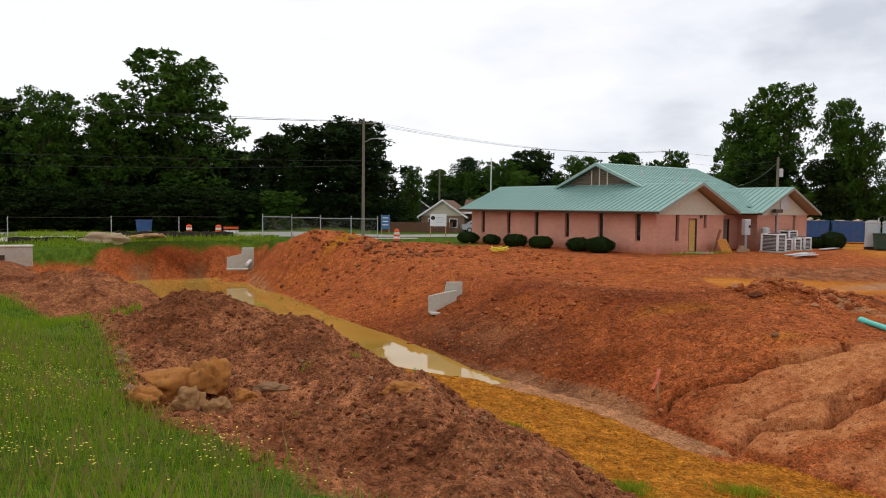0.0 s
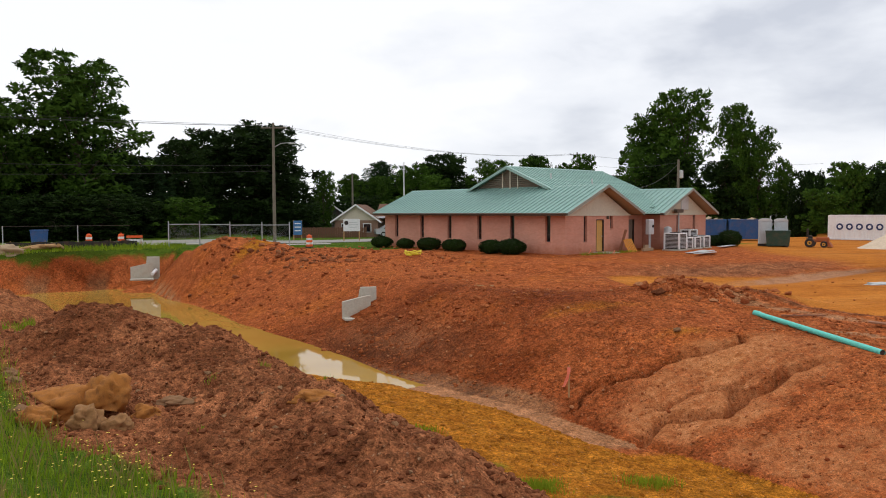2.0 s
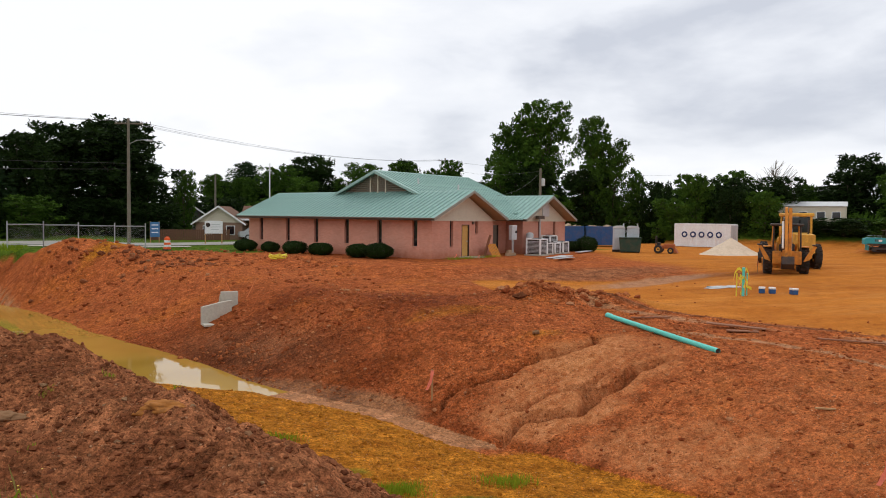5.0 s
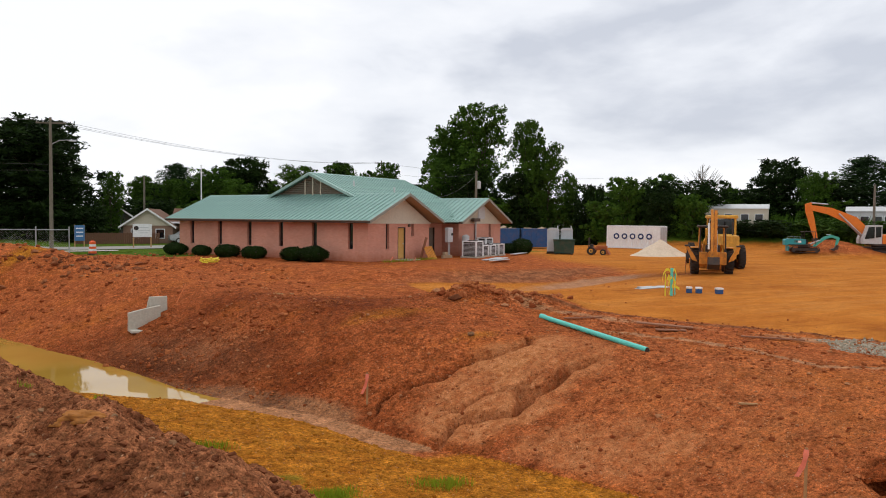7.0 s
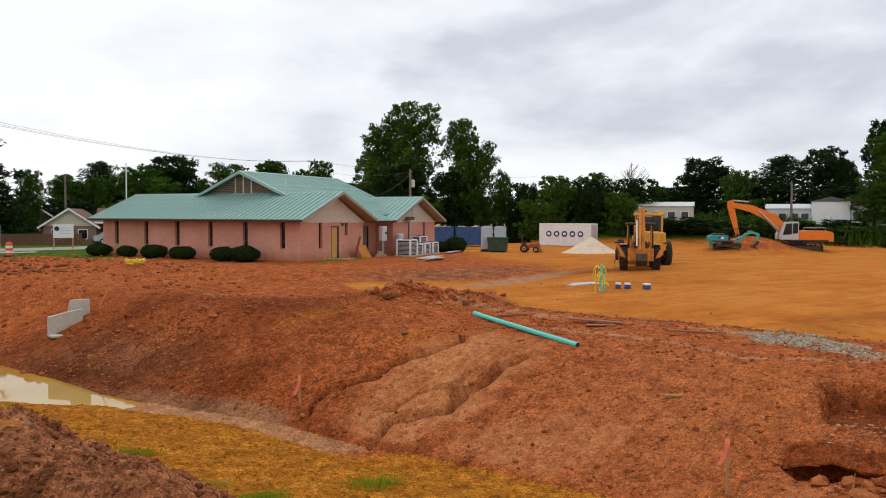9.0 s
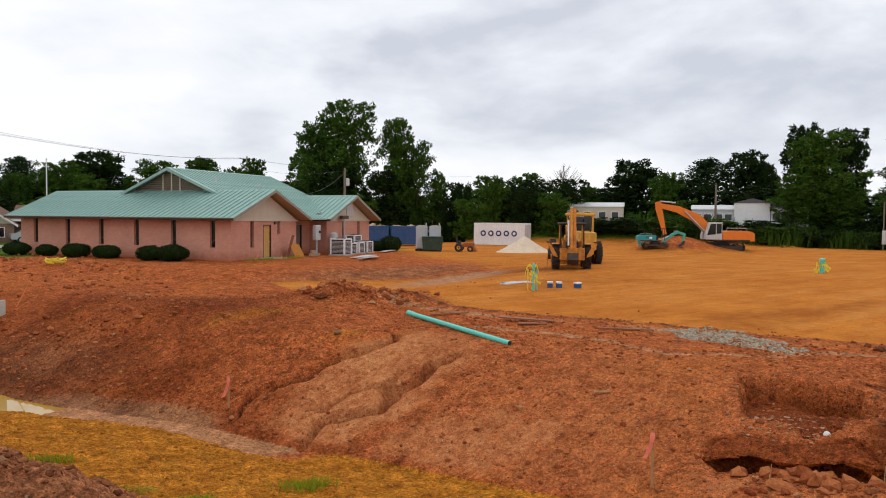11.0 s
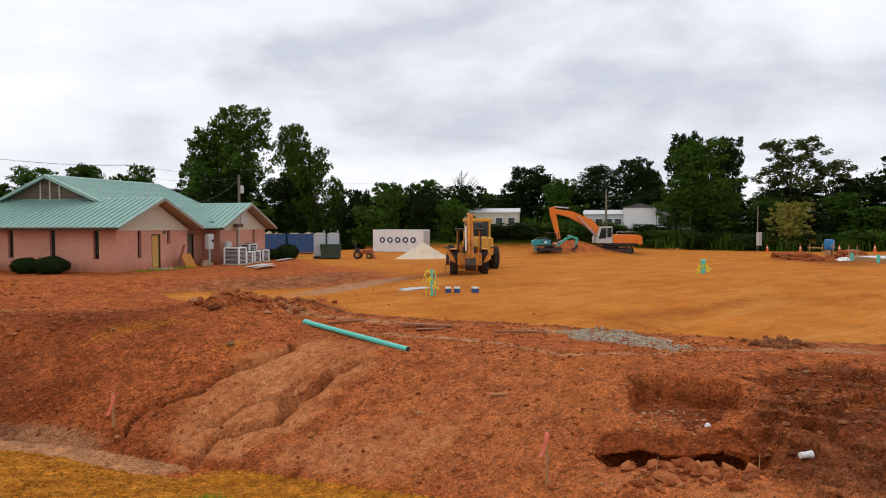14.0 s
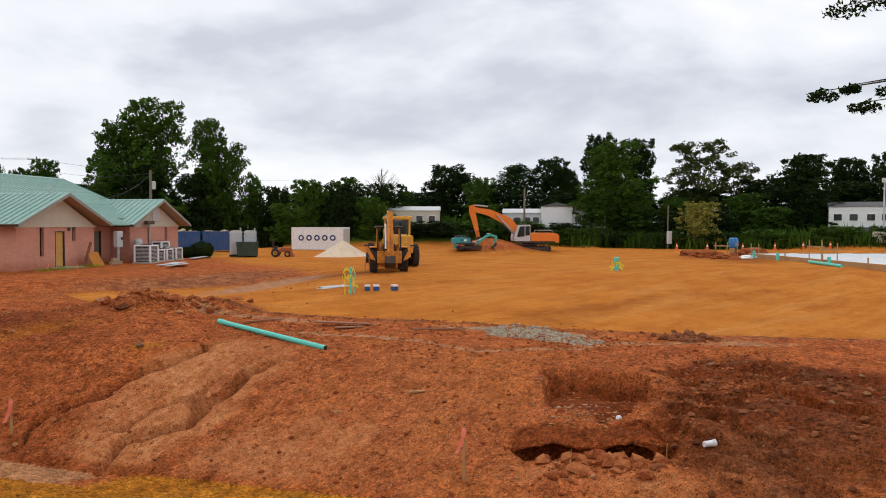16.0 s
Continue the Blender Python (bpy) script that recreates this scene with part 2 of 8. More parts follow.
CONCRETE = painted("concrete", (0.52, 0.49, 0.41), 0.9, 0, (0.40, 0.22, 0.12), 0.55, 1.5)
GALV = painted("galvanised", (0.50, 0.51, 0.52), 0.4, 0.7, amount=0.2)
WOOD = painted("raw_wood", (0.46, 0.27, 0.12), 0.85, amount=0.45)
GREYWOOD = painted("pole_wood", (0.20, 0.17, 0.13), 0.9, 0, (0.10, 0.08, 0.06), 0.5)
RUBBER = painted("rubber", (0.03, 0.028, 0.026), 0.85, amount=0.55)
STEEL = painted("dark_steel", (0.06, 0.05, 0.045), 0.5, 0.6, amount=0.5)
ORANGE = painted("orange_paint", (0.80, 0.20, 0.015), 0.4, amount=0.25)
MACHINE = painted("yellow_paint", (0.74, 0.38, 0.045), 0.5, 0, (0.18, 0.08, 0.03), 0.7)
TEAL = painted("teal_paint", (0.02, 0.30, 0.33), 0.4, amount=0.3)
MINT = painted("mint_pvc", (0.12, 0.62, 0.52), 0.35, amount=0.12)
WHITE = painted("white_paint", (0.82, 0.82, 0.81), 0.5, amount=0.1)
LIGHTGREY = painted("light_grey", (0.55, 0.56, 0.56), 0.5, amount=0.2)
BLUE = painted("blue_paint", (0.02, 0.085, 0.24), 0.45, amount=0.4)
DARKGREEN = painted("dark_green_paint", (0.015, 0.05, 0.03), 0.5, amount=0.3)
SAFETY = painted("safety_orange", (0.85, 0.12, 0.02), 0.5, amount=0.15)
SAND = painted("sand", (0.66, 0.52, 0.38), 0.95, amount=0.3, scale=1.0)
GRAVEL = painted("gravel", (0.47, 0.45, 0.38), 0.9, amount=0.4, scale=3)
ASPHALT = painted("old_road", (0.33, 0.31, 0.28), 0.9, amount=0.25)
BARK = painted("bark", (0.09, 0.07, 0.05), 0.95, 0, (0.04, 0.03, 0.02), 0.5)
CABLE = painted("cable", (0.05, 0.05, 0.05), 0.6, amount=0.1)
LEAF = leafy("leaf", (0.022, 0.052, 0.007), (0.075, 0.145, 0.016))
LEAFDARK = leafy("leaf_dark", (0.008, 0.019, 0.005), (0.026, 0.050, 0.009))
LEAFAIRY = leafy("leaf_airy", (0.030, 0.050, 0.010), (0.085, 0.105, 0.026))
LEAFPINE = leafy("leaf_pine", (0.017, 0.040, 0.016), (0.040, 0.074, 0.022))
LEAFPALE = leafy("leaf_pale", (0.10, 0.13, 0.025), (0.34, 0.30, 0.06))
GRASS = leafy("grass", (0.15, 0.25, 0.012), (0.32, 0.42, 0.03))
PETAL = painted("petal", (0.88, 0.68, 0.12), 0.6, amount=0.0)

# ---- mesh tools ----


class Geo:
    """Collects vertices and faces for one mesh."""

    def __init__(self):
        self.v, self.f = [], []

    def add(self, verts, faces, m=None):
        k = len(self.v)
        self.v += [tuple(m @ Vector(p)) for p in verts] if m else [tuple(p) for p in verts]
        self.f += [tuple(i + k for i in f) for f in faces]
        return self

    def box(self, c, s, m=None, bev=0.0):
        x, y, z = (a / 2 for a in s)
        b = min(bev, x * 0.9, y * 0.9, z * 0.9)
        if b <= 0:
            vs = [(i * x, j * y, l * z) for i in (-1, 1) for j in (-1, 1) for l in (-1, 1)]
            fs = [(0, 1, 3, 2), (4, 6, 7, 5), (0, 4, 5, 1), (2, 3, 7, 6), (0, 2, 6, 4), (1, 5, 7, 3)]
        else:
            vs, fs, ix = [], [], {}
            for i in (-1, 1):
                for j in (-1, 1):
                    for l in (-1, 1):
                        for ax in range(3):
                            p = [i * x, j * y, l * z]
                            for o in range(3):
                                if o != ax:
                                    p[o] -= (i, j, l)[o] * b
                            ix[i, j, l, ax] = len(vs)
                            vs.append(p)
                        fs.append(tuple(ix[i, j, l, a] for a in ((0, 1, 2) if i * j * l > 0 else (2, 1, 0))))
            for ax in range(3):
                o, q = [a for a in range(3) if a != ax]
                for s1 in (-1, 1):
                    ring = []
                    for s2, s3 in ((-1, -1), (1, -1), (1, 1), (-1, 1)):
                        key = [0, 0, 0]
                        key[ax], key[o], key[q] = s1, s2, s3
                        ring.append(ix[(*key, ax)])
                    fs.append(tuple(ring))
            for ax in range(3):
                o, q = [a for a in range(3) if a != ax]
                for s2 in (-1, 1):
                    for s3 in (-1, 1):
                        a, d = [0, 0, 0], [0, 0, 0]
                        a[ax], a[o], a[q] = -1, s2, s3
                        d[ax], d[o], d[q] = 1, s2, s3
                        fs.append((ix[(*a, o)], ix[(*d, o)], ix[(*d, q)], ix[(*a, q)]))
        vs = [(p[0] + c[0], p[1] + c[1], p[2] + c[2]) for p in vs] if m is None else [m @ (Vector(p)) + Vector(c) for p in vs]
        return self.add(vs, fs)

    def tube(self, pts, radii, n=8, caps=True):
        pts = [Vector(p) for p in pts]
        if not isinstance(radii, (list, tuple)):
            radii = [radii] * len(pts)
        k = len(self.v)
        side = None
        for i, p in enumerate(pts):
            d = (pts[min(i + 1, len(pts) - 1)] - pts[max(i - 1, 0)]).normalized()
            if side is None:
                side = d.orthogonal().normalized()
            side = (side - d * side.dot(d)).normalized()
            up = d.cross(side)
            for j in range(n):
                a = 2 * math.pi * j / n
                self.v.append(tuple(p + (side * math.cos(a) + up * math.sin(a)) * radii[i]))
        for i in range(len(pts) - 1):
            for j in range(n):
                a, b = k + i * n + j, k + i * n + (j + 1) % n
                self.f.append((a, b, b + n, a + n))
        if caps:
            self.f.append(tuple(k + j for j in reversed(range(n))))
            self.f.append(tuple(k + (len(pts) - 1) * n + j for j in range(n)))
        return self

    def prism(self, prof, a, b, axis=1):
        """A 2D outline swept along one axis from a to b."""
        n = len(prof)
        put = {0: lambda p, s: (s, p[0], p[1]), 1: lambda p, s: (p[0], s, p[1]), 2: lambda p, s: (p[0], p[1], s)}[axis]
        vs = [put(p, a) for p in prof] + [put(p, b) for p in prof]
        fs = [tuple(range(n)), tuple(reversed(range(n, 2 * n)))] + [(i, n + i, n + (i + 1) % n, (i + 1) % n) for i in range(n)]
        return self.add(vs, fs)

    def lathe(self, prof, n=16, c=(0, 0, 0)):
        k = len(self.v)
        for r, z in prof:
            for j in range(n):
                a = 2 * math.pi * j / n
                self.v.append((c[0] + r * math.cos(a), c[1] + r * math.sin(a), c[2] + z))
        for i in range(len(prof) - 1):
            for j in range(n):
                a, b = k + i * n + j, k + i * n + (j + 1) % n
                self.f.append((a, b, b + n, a + n))
        self.f.append(tuple(k + j for j in reversed(range(n))))
        self.f.append(tuple(k + (len(prof) - 1) * n + j for j in range(n)))
        return self

    def mesh(self, name, material, smooth=False, fix=True):
        me = bpy.data.meshes.new(name)
        me.from_pydata(self.v, [], self.f)
        me.materials.append(material)
        if fix:
            bm = bmesh.new()
            bm.from_mesh(me)
            bmesh.ops.recalc_face_normals(bm, faces=bm.faces)
            bm.to_mesh(me)
            bm.free()
        if smooth:
            me.polygons.foreach_set("use_smooth", [True] * len(me.polygons))
            me.set_sharp_from_angle(angle=radians(38))
        return me


def part(name, geo, material, parent=None, label="", smooth=False):
    """One mesh under a thing or part."""
    me = geo if isinstance(geo, bpy.types.Mesh) else geo.mesh(name, material, smooth)
    ob = new(name, me)
    ob.parent = parent
    if label:
        ob["label"] = label
    return ob


def thing(name, m, label, category, group="", kind=""):
    ob = new(name)
    ob.matrix_world = m
    ob.empty_display_size = 0.2
    return tagged(ob, label, category, group, kind)


def single(name, geo, material, label, category, group="", kind="", m=None, smooth=False):
    ob = part(name, geo, material, None, "", smooth)
    if m is not None:
        ob.matrix_world = m
    return tagged(ob, label, category, group, kind)


# ---- the ground ----
WATER_Z = -2.9


def along(X, Y, pts):
    """Signed distance to a line of points (positive to the left of its way) and the values carried by the points."""
    best = np.full(X.shape, 1e9)
    sign = np.ones(X.shape)
    vals = [np.zeros(X.shape) for _ in pts[0][2:]]
    for p, q in zip(pts, pts[1:]):
        dx, dy = q[0] - p[0], q[1] - p[1]
        f = np.clip(((X - p[0]) * dx + (Y - p[1]) * dy) / (dx * dx + dy * dy), 0, 1)
        ex, ey = X - p[0] - f * dx, Y - p[1] - f * dy
        d = np.hypot(ex, ey)
        near = d < best - 1e-9
        best = np.where(near, d, best)
        sign = np.where(near, np.where(dx * ey - dy * ex >= 0, 1, -1), sign)
        for v, a, b in zip(vals, p[2:], q[2:]):
            v[near] = (a + f * (b - a))[near]
    return best * sign, vals


def smin(a, b, k):
    h = np.clip(0.5 + 0.5 * (b - a) / k, 0, 1)
    return b + (a - b) * h - k * h * (1 - h)


def step(x, a, b):
    t = np.clip((x - a) / (b - a), 0, 1)
    return t * t * (3 - 2 * t)


def hill(X, Y, x, y, rx, ry, turn=0.0):
    c, s = math.cos(radians(turn)), math.sin(radians(turn))
    u, v = (X - x) * c + (Y - y) * s, -(X - x) * s + (Y - y) * c
    return np.exp(-((u / rx) ** 2 + (v / ry) ** 2))


# toe of the eastern bank: x, y, floor height, slope of the bank
EAST_TOE = [(-24.5, 57.5, -3.3, 1.7), (-15.8, 61.3, -3.3, 1.5), (-14.9, 58.2, -3.3, 1.2), (-12.7, 52.8, -3.3, 1.0), (-10.4, 47.3, -3.3, 0.46), (-7.1, 40.0, -3.3, 0.44), (-3.8, 34.8, -3.25, 0.44),
            (-0.8, 30.2, -3.15, 0.45), (0.9, 27.0, -3.02, 0.47), (2.9, 24.9, -2.87, 0.52), (4.5, 22.7, -2.86, 0.55), (6.0, 20.6, -2.92, 0.5), (7.4, 18.4, -3.05, 0.42),
            (8.9, 16.2, -3.1, 0.40), (10.5, 12.8, -3.0, 0.34), (12.0, 8.5, -2.6, 0.32), (13.0, -30, -2.2, 0.3)]
WEST_TOE = [(-24.5, 57.5), (-21.5, 50.5), (-15.6, 47.2), (-8.5, 35.5), (-1.7, 27.6), (1.5, 24.6), (3.2, 22.5), (4.7, 20.9), (5.6, 19.2), (6.8, 17.4), (7.8, 15), (9, 11.8), (10.3, 7), (11, -30)]
# erosion channels: x, y, depth
GULLY_A = [(6.4, 20.9, 0.10), (7.1, 21.5, 0.26), (8.0, 21.4, 0.18), (8.7, 21.2, 0.14), (9.4, 21.4, 0.24), (10.5, 21.15, 0.12), (11.3, 21.2, 0.14), (11.8, 21.35, 0.22), (12.0, 22.1, 0.05)]
GULLY_B = [(7.5, 18.4, 0.10), (8.3, 19.0, 0.20), (9.15, 18.67, 0.26), (9.8, 18.4, 0.26), (10.45, 19.0, 0.34), (11.1, 18.85, 0.26), (12.0, 19.15, 0.24), (12.9, 19.05, 0.06)]
GULLY_C = [(8.2, 19.7, 0.05), (8.65, 19.45, 0.14), (9.3, 19.65, 0.10), (10.4, 19.4, 0.13), (11.3, 19.65, 0.04)]
UNDERCUT = [(13.5, 10.7, 0.1), (13.75, 10.4, 0.8), (14.05, 10.05, 1.0), (14.1, 9.45, 0.7), (14.3, 8.95, 0.45), (14.6, 8.66, 0.9), (14.88, 8.3, 1.0), (14.9, 7.75, 0.9), (14.7, 7.1, 0.1)]
SILT_LINE = [(15.2, 21.6), (15.9, 20.4), (16.9, 18.3), (17.5, 15.2), (19.4, 13.5), (22.0, 12.7), (25, 9.5)]
BANK_CREST = [(11.5, 27.2, 0.45), (8.5, 28.6, 0.5), (4.8, 32.2, 0.25), (1.0, 42, 0.0), (-8, 58, 0.1)]
BERM_CREST = [(-7.4, 17.3, 0.52), (-5.7, 17.35, 0.89), (-4.2, 17.1, 0.71), (-3.3, 16.4, 0.61), (-2.5, 15.7, 0.69), (-1.8, 15.2, 0.77), (-1.2, 14.3, 0.71), (-0.4, 12.6, 0.66), (0.35, 11.6, 0.91), (1.0, 10.5, 0.95), (1.75, 9.4, 0.93), (2.4, 8.6, 0.89)]


def vnoise(X, Y, scale, seed, octaves=3):
    """Smooth lattice noise, -1 to 1."""
    total, amp, norm = 0.0, 1.0, 0.0
    for o in range(octaves):
        u, v = X / scale + seed * 17.3, Y / scale - seed * 9.1
        i, j = np.floor(u), np.floor(v)
        fu, fv = u - i, v - j
        fu, fv = fu * fu * (3 - 2 * fu), fv * fv * (3 - 2 * fv)

        def lat(a, b):
            h = np.sin(a * 127.1 + b * 311.7 + seed * 74.7) * 43758.5453
            return 2 * (h - np.floor(h)) - 1
        n = (lat(i, j) * (1 - fu) + lat(i + 1, j) * fu) * (1 - fv) + (lat(i, j + 1) * (1 - fu) + lat(i + 1, j + 1) * fu) * fv
        total, norm = total + amp * n, norm + amp
        amp, scale, seed = amp * 0.55, scale * 0.5, seed + 3
    return total / norm


def ground_height(X, Y, rough=True, cut=True):
    X, Y = np.asarray(X, float), np.asarray(Y, float)
    D = np.hypot(X, Y)
    de, (floor_z, slope) = along(X, Y, EAST_TOE)
    dw = -along(X, Y, WEST_TOE)[0]
    # eastern plateau, graded pad and building plot
    q = 0.55 * X + 0.85 * Y
    east = np.interp(q, [18, 26, 36, 46], [-1.0, -0.78, -0.35, 0.0])
    dc, (crest,) = along(X, Y, BANK_CREST)
    east = east + crest * np.exp(-(dc / np.where(dc > 0, 3.0, 2.4)) ** 2)
    c, s = math.cos(radians(35)), math.sin(radians(35))
    b, a = (X - 13.3) * c + (Y - 45.61) * s, -(X - 13.3) * s + (Y - 45.61) * c
    out = np.hypot(np.maximum(np.maximum(-b, b - 17.2), 0), np.maximum(np.maximum(-a - 1.5, a - 18.4), 0))
    east = np.maximum(east, 0.28 - 0.02 * out - 0.28 * np.maximum(out - np.where(b > 5, 3.0, 6.0), 0))
    east = east - 0.62 * hill(X, Y, 22.0, 36.2, 9.5, 2.8, 18)
    left_road = np.interp(np.hypot(X, Y), [45, 61, 67, 80, 110], [0.0, -0.35, 0.2, 0.35, 0.5])
    west_far = step(-X, 6, 14) * step(Y, 56, 62)
    east = east * (1 - west_far) + left_road * west_far
    apron = np.interp(Y, [20, 26, 33, 42, 49, 53, 58], [0.0, 0.4, 0.7, 1.4, 1.0, 0.0, 0.0])
    east = smin(floor_z + slope * np.maximum(de - apron, 0) + 0.24 * np.clip(de, 0, apron) + 0.02 * de, east, 0.35)
    # western bank, berm and meadow
    meadow = 1.35 - 0.17 * Y - 0.09 * X + 0.14 * np.maximum(-4 - X, 0)
    meadow = np.clip(meadow, -0.05, 1.5)
    far_w = step(Y, 19, 30)
    meadow = meadow * (1 - far_w) + np.interp(Y, [20, 35, 55, 62, 70], [0.5, 0.1, -0.4, -0.5, 0.2]) * far_w
    west = smin(floor_z + np.interp(dw, [0, 0.4, 1, 4.5, 7.0, 9.0, 14], [0, 0.26, 0.42, 0.75, 1.3, 2.75, 5.0]), meadow, 0.3)
    db, (berm,) = along(X, Y, BERM_CREST)
    west = west + berm * np.exp(-(db / 1.7) ** 2)
    z = np.where(de > 0, east, np.where(dw > 0, west, floor_z))
    # broken lip along the graded pad
    ed = along(X, Y, PAD_EDGE)[0]
    z = z + np.where(Y < 34, 0.10 * np.exp(-((ed + 0.2 + 0.25 * vnoise(X, Y, 1.6, 28, 2)) / 0.16) ** 2) * np.clip(0.5 + vnoise(X, Y, 1.1, 27, 3), 0, 1.4), 0)
    # spoil heaps
    z = z + 0.95 * hill(X, Y, -9.3, 55.6, 3.2, 2.6, -15) + 0.75 * hill(X, Y, -6.0, 54.2, 3.0, 2.4, -15) + 0.42 * hill(X, Y, -2.9, 51.6, 3.0, 1.8) + 0.3 * hill(X, Y, 1, 44, 3, 1.6, -60)
    z = z + 1.2 * hill(X, Y, -9.6, 24.5, 3.4, 2.4, 15) + 0.5 * hill(X, Y, -6.5, 26, 2.5, 2.0)
    z = z + 0.62 * hill(X, Y, 13.2, 27.9, 2.2, 1.0, -25) + 0.38 * hill(X, Y, 16.0, 26.4, 1.6, 0.7, -20)
    z = z + 0.9 * hill(X, Y, -15.5, 58.5, 1.8, 1.3)
    # rise on which the mobile homes stand
    z = z + 1.9 * np.exp(-(along(X, Y, [(60, 86), (71, 76), (88, 58)])[0] / 5.0) ** 2) + 2.1 * hill(X, Y, 101, 28.5, 9, 9)
    z = z + 1.5 * hill(X, Y, 57.5, 50.5, 4.0, 3.0) + 0.5 * hill(X, Y, 64, 49.5, 5, 2.2)
    # washed face of the bank: gullies and fine rills that run down it
    wash = wash_mask(X, Y, de)
    for line, wide in ((GULLY_A, 0.075), (GULLY_B, 0.085), (GULLY_C, 0.05)):
        dg, (deep,) = along(X, Y, line)
        dg = dg + 0.15 * vnoise(X, Y, 0.55, 21, 3)
        wide = wide * (1.15 + 0.9 * vnoise(X, Y, 0.9, 45, 2))
        z = z - 2.3 * deep / (1 + (np.abs(dg) / wide) ** np.where(dg > 0, 4, 2.2))
        z = z + 0.12 * deep * np.exp(-((dg + 0.35) / 0.22) ** 2)
    z = z - 0.62 / (1 + (hill_r(X, Y, 10.42, 18.95, 0.34, 0.24, 55) + 0.35 * vnoise(X, Y, 0.3, 52, 2)) ** 4)
    v = Y + 0.35 * vnoise(X, Y, 1.6, 23, 2) - 0.12 * X
    rill = np.exp(-(vnoise(X * 0.16, v, 0.42, 24, 2) / 0.13) ** 2)
    z = z - 0.045 * wash * rill + 0.03 * wash * vnoise(X * 0.3, v, 0.8, 25, 3)
    # slumped notch with steep sides
    bu = (X - 16.9) * 0.80 + (Y - 10.1) * 0.60
    notch = bite_mask(X, Y)
    z = z - notch * (0.22 + 0.36 * step(bu, -0.9, 0.9) + 0.35 * hill(X, Y, 17.6, 9.7, 0.7, 0.8, 30))
    slump = slump_mask(X, Y) * (1 - pad_mask(X, Y))
    if rough:
        raw = soil_roughness(X, Y, de, dw)
        far = 1 - step(D, 40, 95)
        z = z + far * raw * (0.17 * vnoise(X, Y, 2.4, 1, 3) + 0.13 * vnoise(X, Y, 0.8, 5, 3) + 0.10 * (0.4 - np.abs(vnoise(X, Y, 0.42, 7, 2)))) + far * 0.02 * vnoise(X, Y, 3.0, 9, 2)
        near = 1 - step(D, 26, 36)
        z = z + near * (raw * 0.10 + 0.018) * (np.abs(vnoise(X, Y, 0.24, 41, 3)) - 0.25)
        z = z + far * np.maximum(raw - 0.6, 0) * 0.4 * np.maximum(vnoise(X, Y, 0.5, 15, 3), 0)
        # low steps where the crust has broken away
        u = z / 0.30 + 1.5 * vnoise(X, Y, 1.5, 61, 4)
        f = u - np.floor(u)
        z = z + 0.30 * np.clip(slump + 0.35 * notch, 0, 1) * (step(f, 0.66, 0.92) - f) * 0.9
    if cut:
        # water has washed the bank out from under its crust
        dk, (drop,) = along(X, Y, UNDERCUT)
        dk = dk + 0.14 * vnoise(X, Y, 0.5, 63, 2)
        z = z - drop * np.where(dk > 0, 0.60 / (1 + (dk / 0.40) ** 6), 0.30 * np.exp(-((dk + 0.15) / 0.8) ** 2) + 0.30 * np.exp(-(dk / 0.16) ** 2))
    return z


def hill_r(X, Y, x, y, rx, ry, turn=0.0):
    """Distance from the middle of an oval, 1 on its rim."""
    c, s = math.cos(radians(turn)), math.sin(radians(turn))
    return np.hypot(((X - x) * c + (Y - y) * s) / rx, (-(X - x) * s + (Y - y) * c) / ry)


def wash_mask(X, Y, de):
    """The pale face that rain has washed smooth, between and below the gullies."""
    r = hill_r(X, Y, 10.3, 19.7, 3.6, 1.9, 8) + 0.3 * vnoise(X, Y, 1.2, 71, 3)
    low = hill_r(X, Y, 10.6, 15.4, 2.4, 1.5, -35) + 0.45 * vnoise(X, Y, 1.0, 72, 3)
    return np.maximum(1 - step(r, 0.75, 1.15), 0.8 * (1 - step(low, 0.6, 1.1))) * step(de, 0.1, 0.6)


def slump_mask(X, Y):
    """The dark broken ground beyond the notch."""
    r = hill_r(X, Y, 18.6, 6.6, 5.4, 3.4, 20) + 0.25 * vnoise(X, Y, 1.5, 73, 3)
    return 1 - step(r, 0.7, 1.1)


def bite_mask(X, Y):
    """The slumped notch in the bank."""
    r = hill_r(X, Y, 16.7, 10.4, 1.75, 1.45, 55) + 0.30 * vnoise(X, Y, 0.7, 33, 3)
    return 1 - step(r, 0.84, 1.02)


def soil_roughness(X, Y, de, dw):
    """How churned the soil is: 0 on the graded pad, the floor and the turf, 1 on heaps."""
    r = np.where(de > 0, (0.42 - 0.16 * step(X, 8, 12)) * step(de, 0.2, 1.5), np.where(dw > 0, 0.28 + 0.85 * step(dw, 4.5, 7.5), 0.06))
    r = r * (1 - 0.85 * wash_mask(X, Y, de))
    r = r * (1 - 0.92 * pad_mask(X, Y))
    r = r * (1 - 0.85 * meadow_mask(X, Y))
    c, s = math.cos(radians(35)), math.sin(radians(35))
    b, a = (X - 13.3) * c + (Y - 45.61) * s, -(X - 13.3) * s + (Y - 45.61) * c
    out = np.hypot(np.maximum(np.maximum(-b, b - 17.2), 0), np.maximum(np.maximum(-a - 1.5, a - 18.4), 0))
    r = r * step(out, 0.3, 3)
    heap = hill(X, Y, -7.2, 55, 6, 4.5) + hill(X, Y, 13.2, 27.9, 3, 2) + hill(X, Y, -9.6, 24.5, 4, 3)
    return np.clip(r + 0.5 * heap + 0.5 * slump_mask(X, Y) * (1 - pad_mask(X, Y)), 0, 1.3)


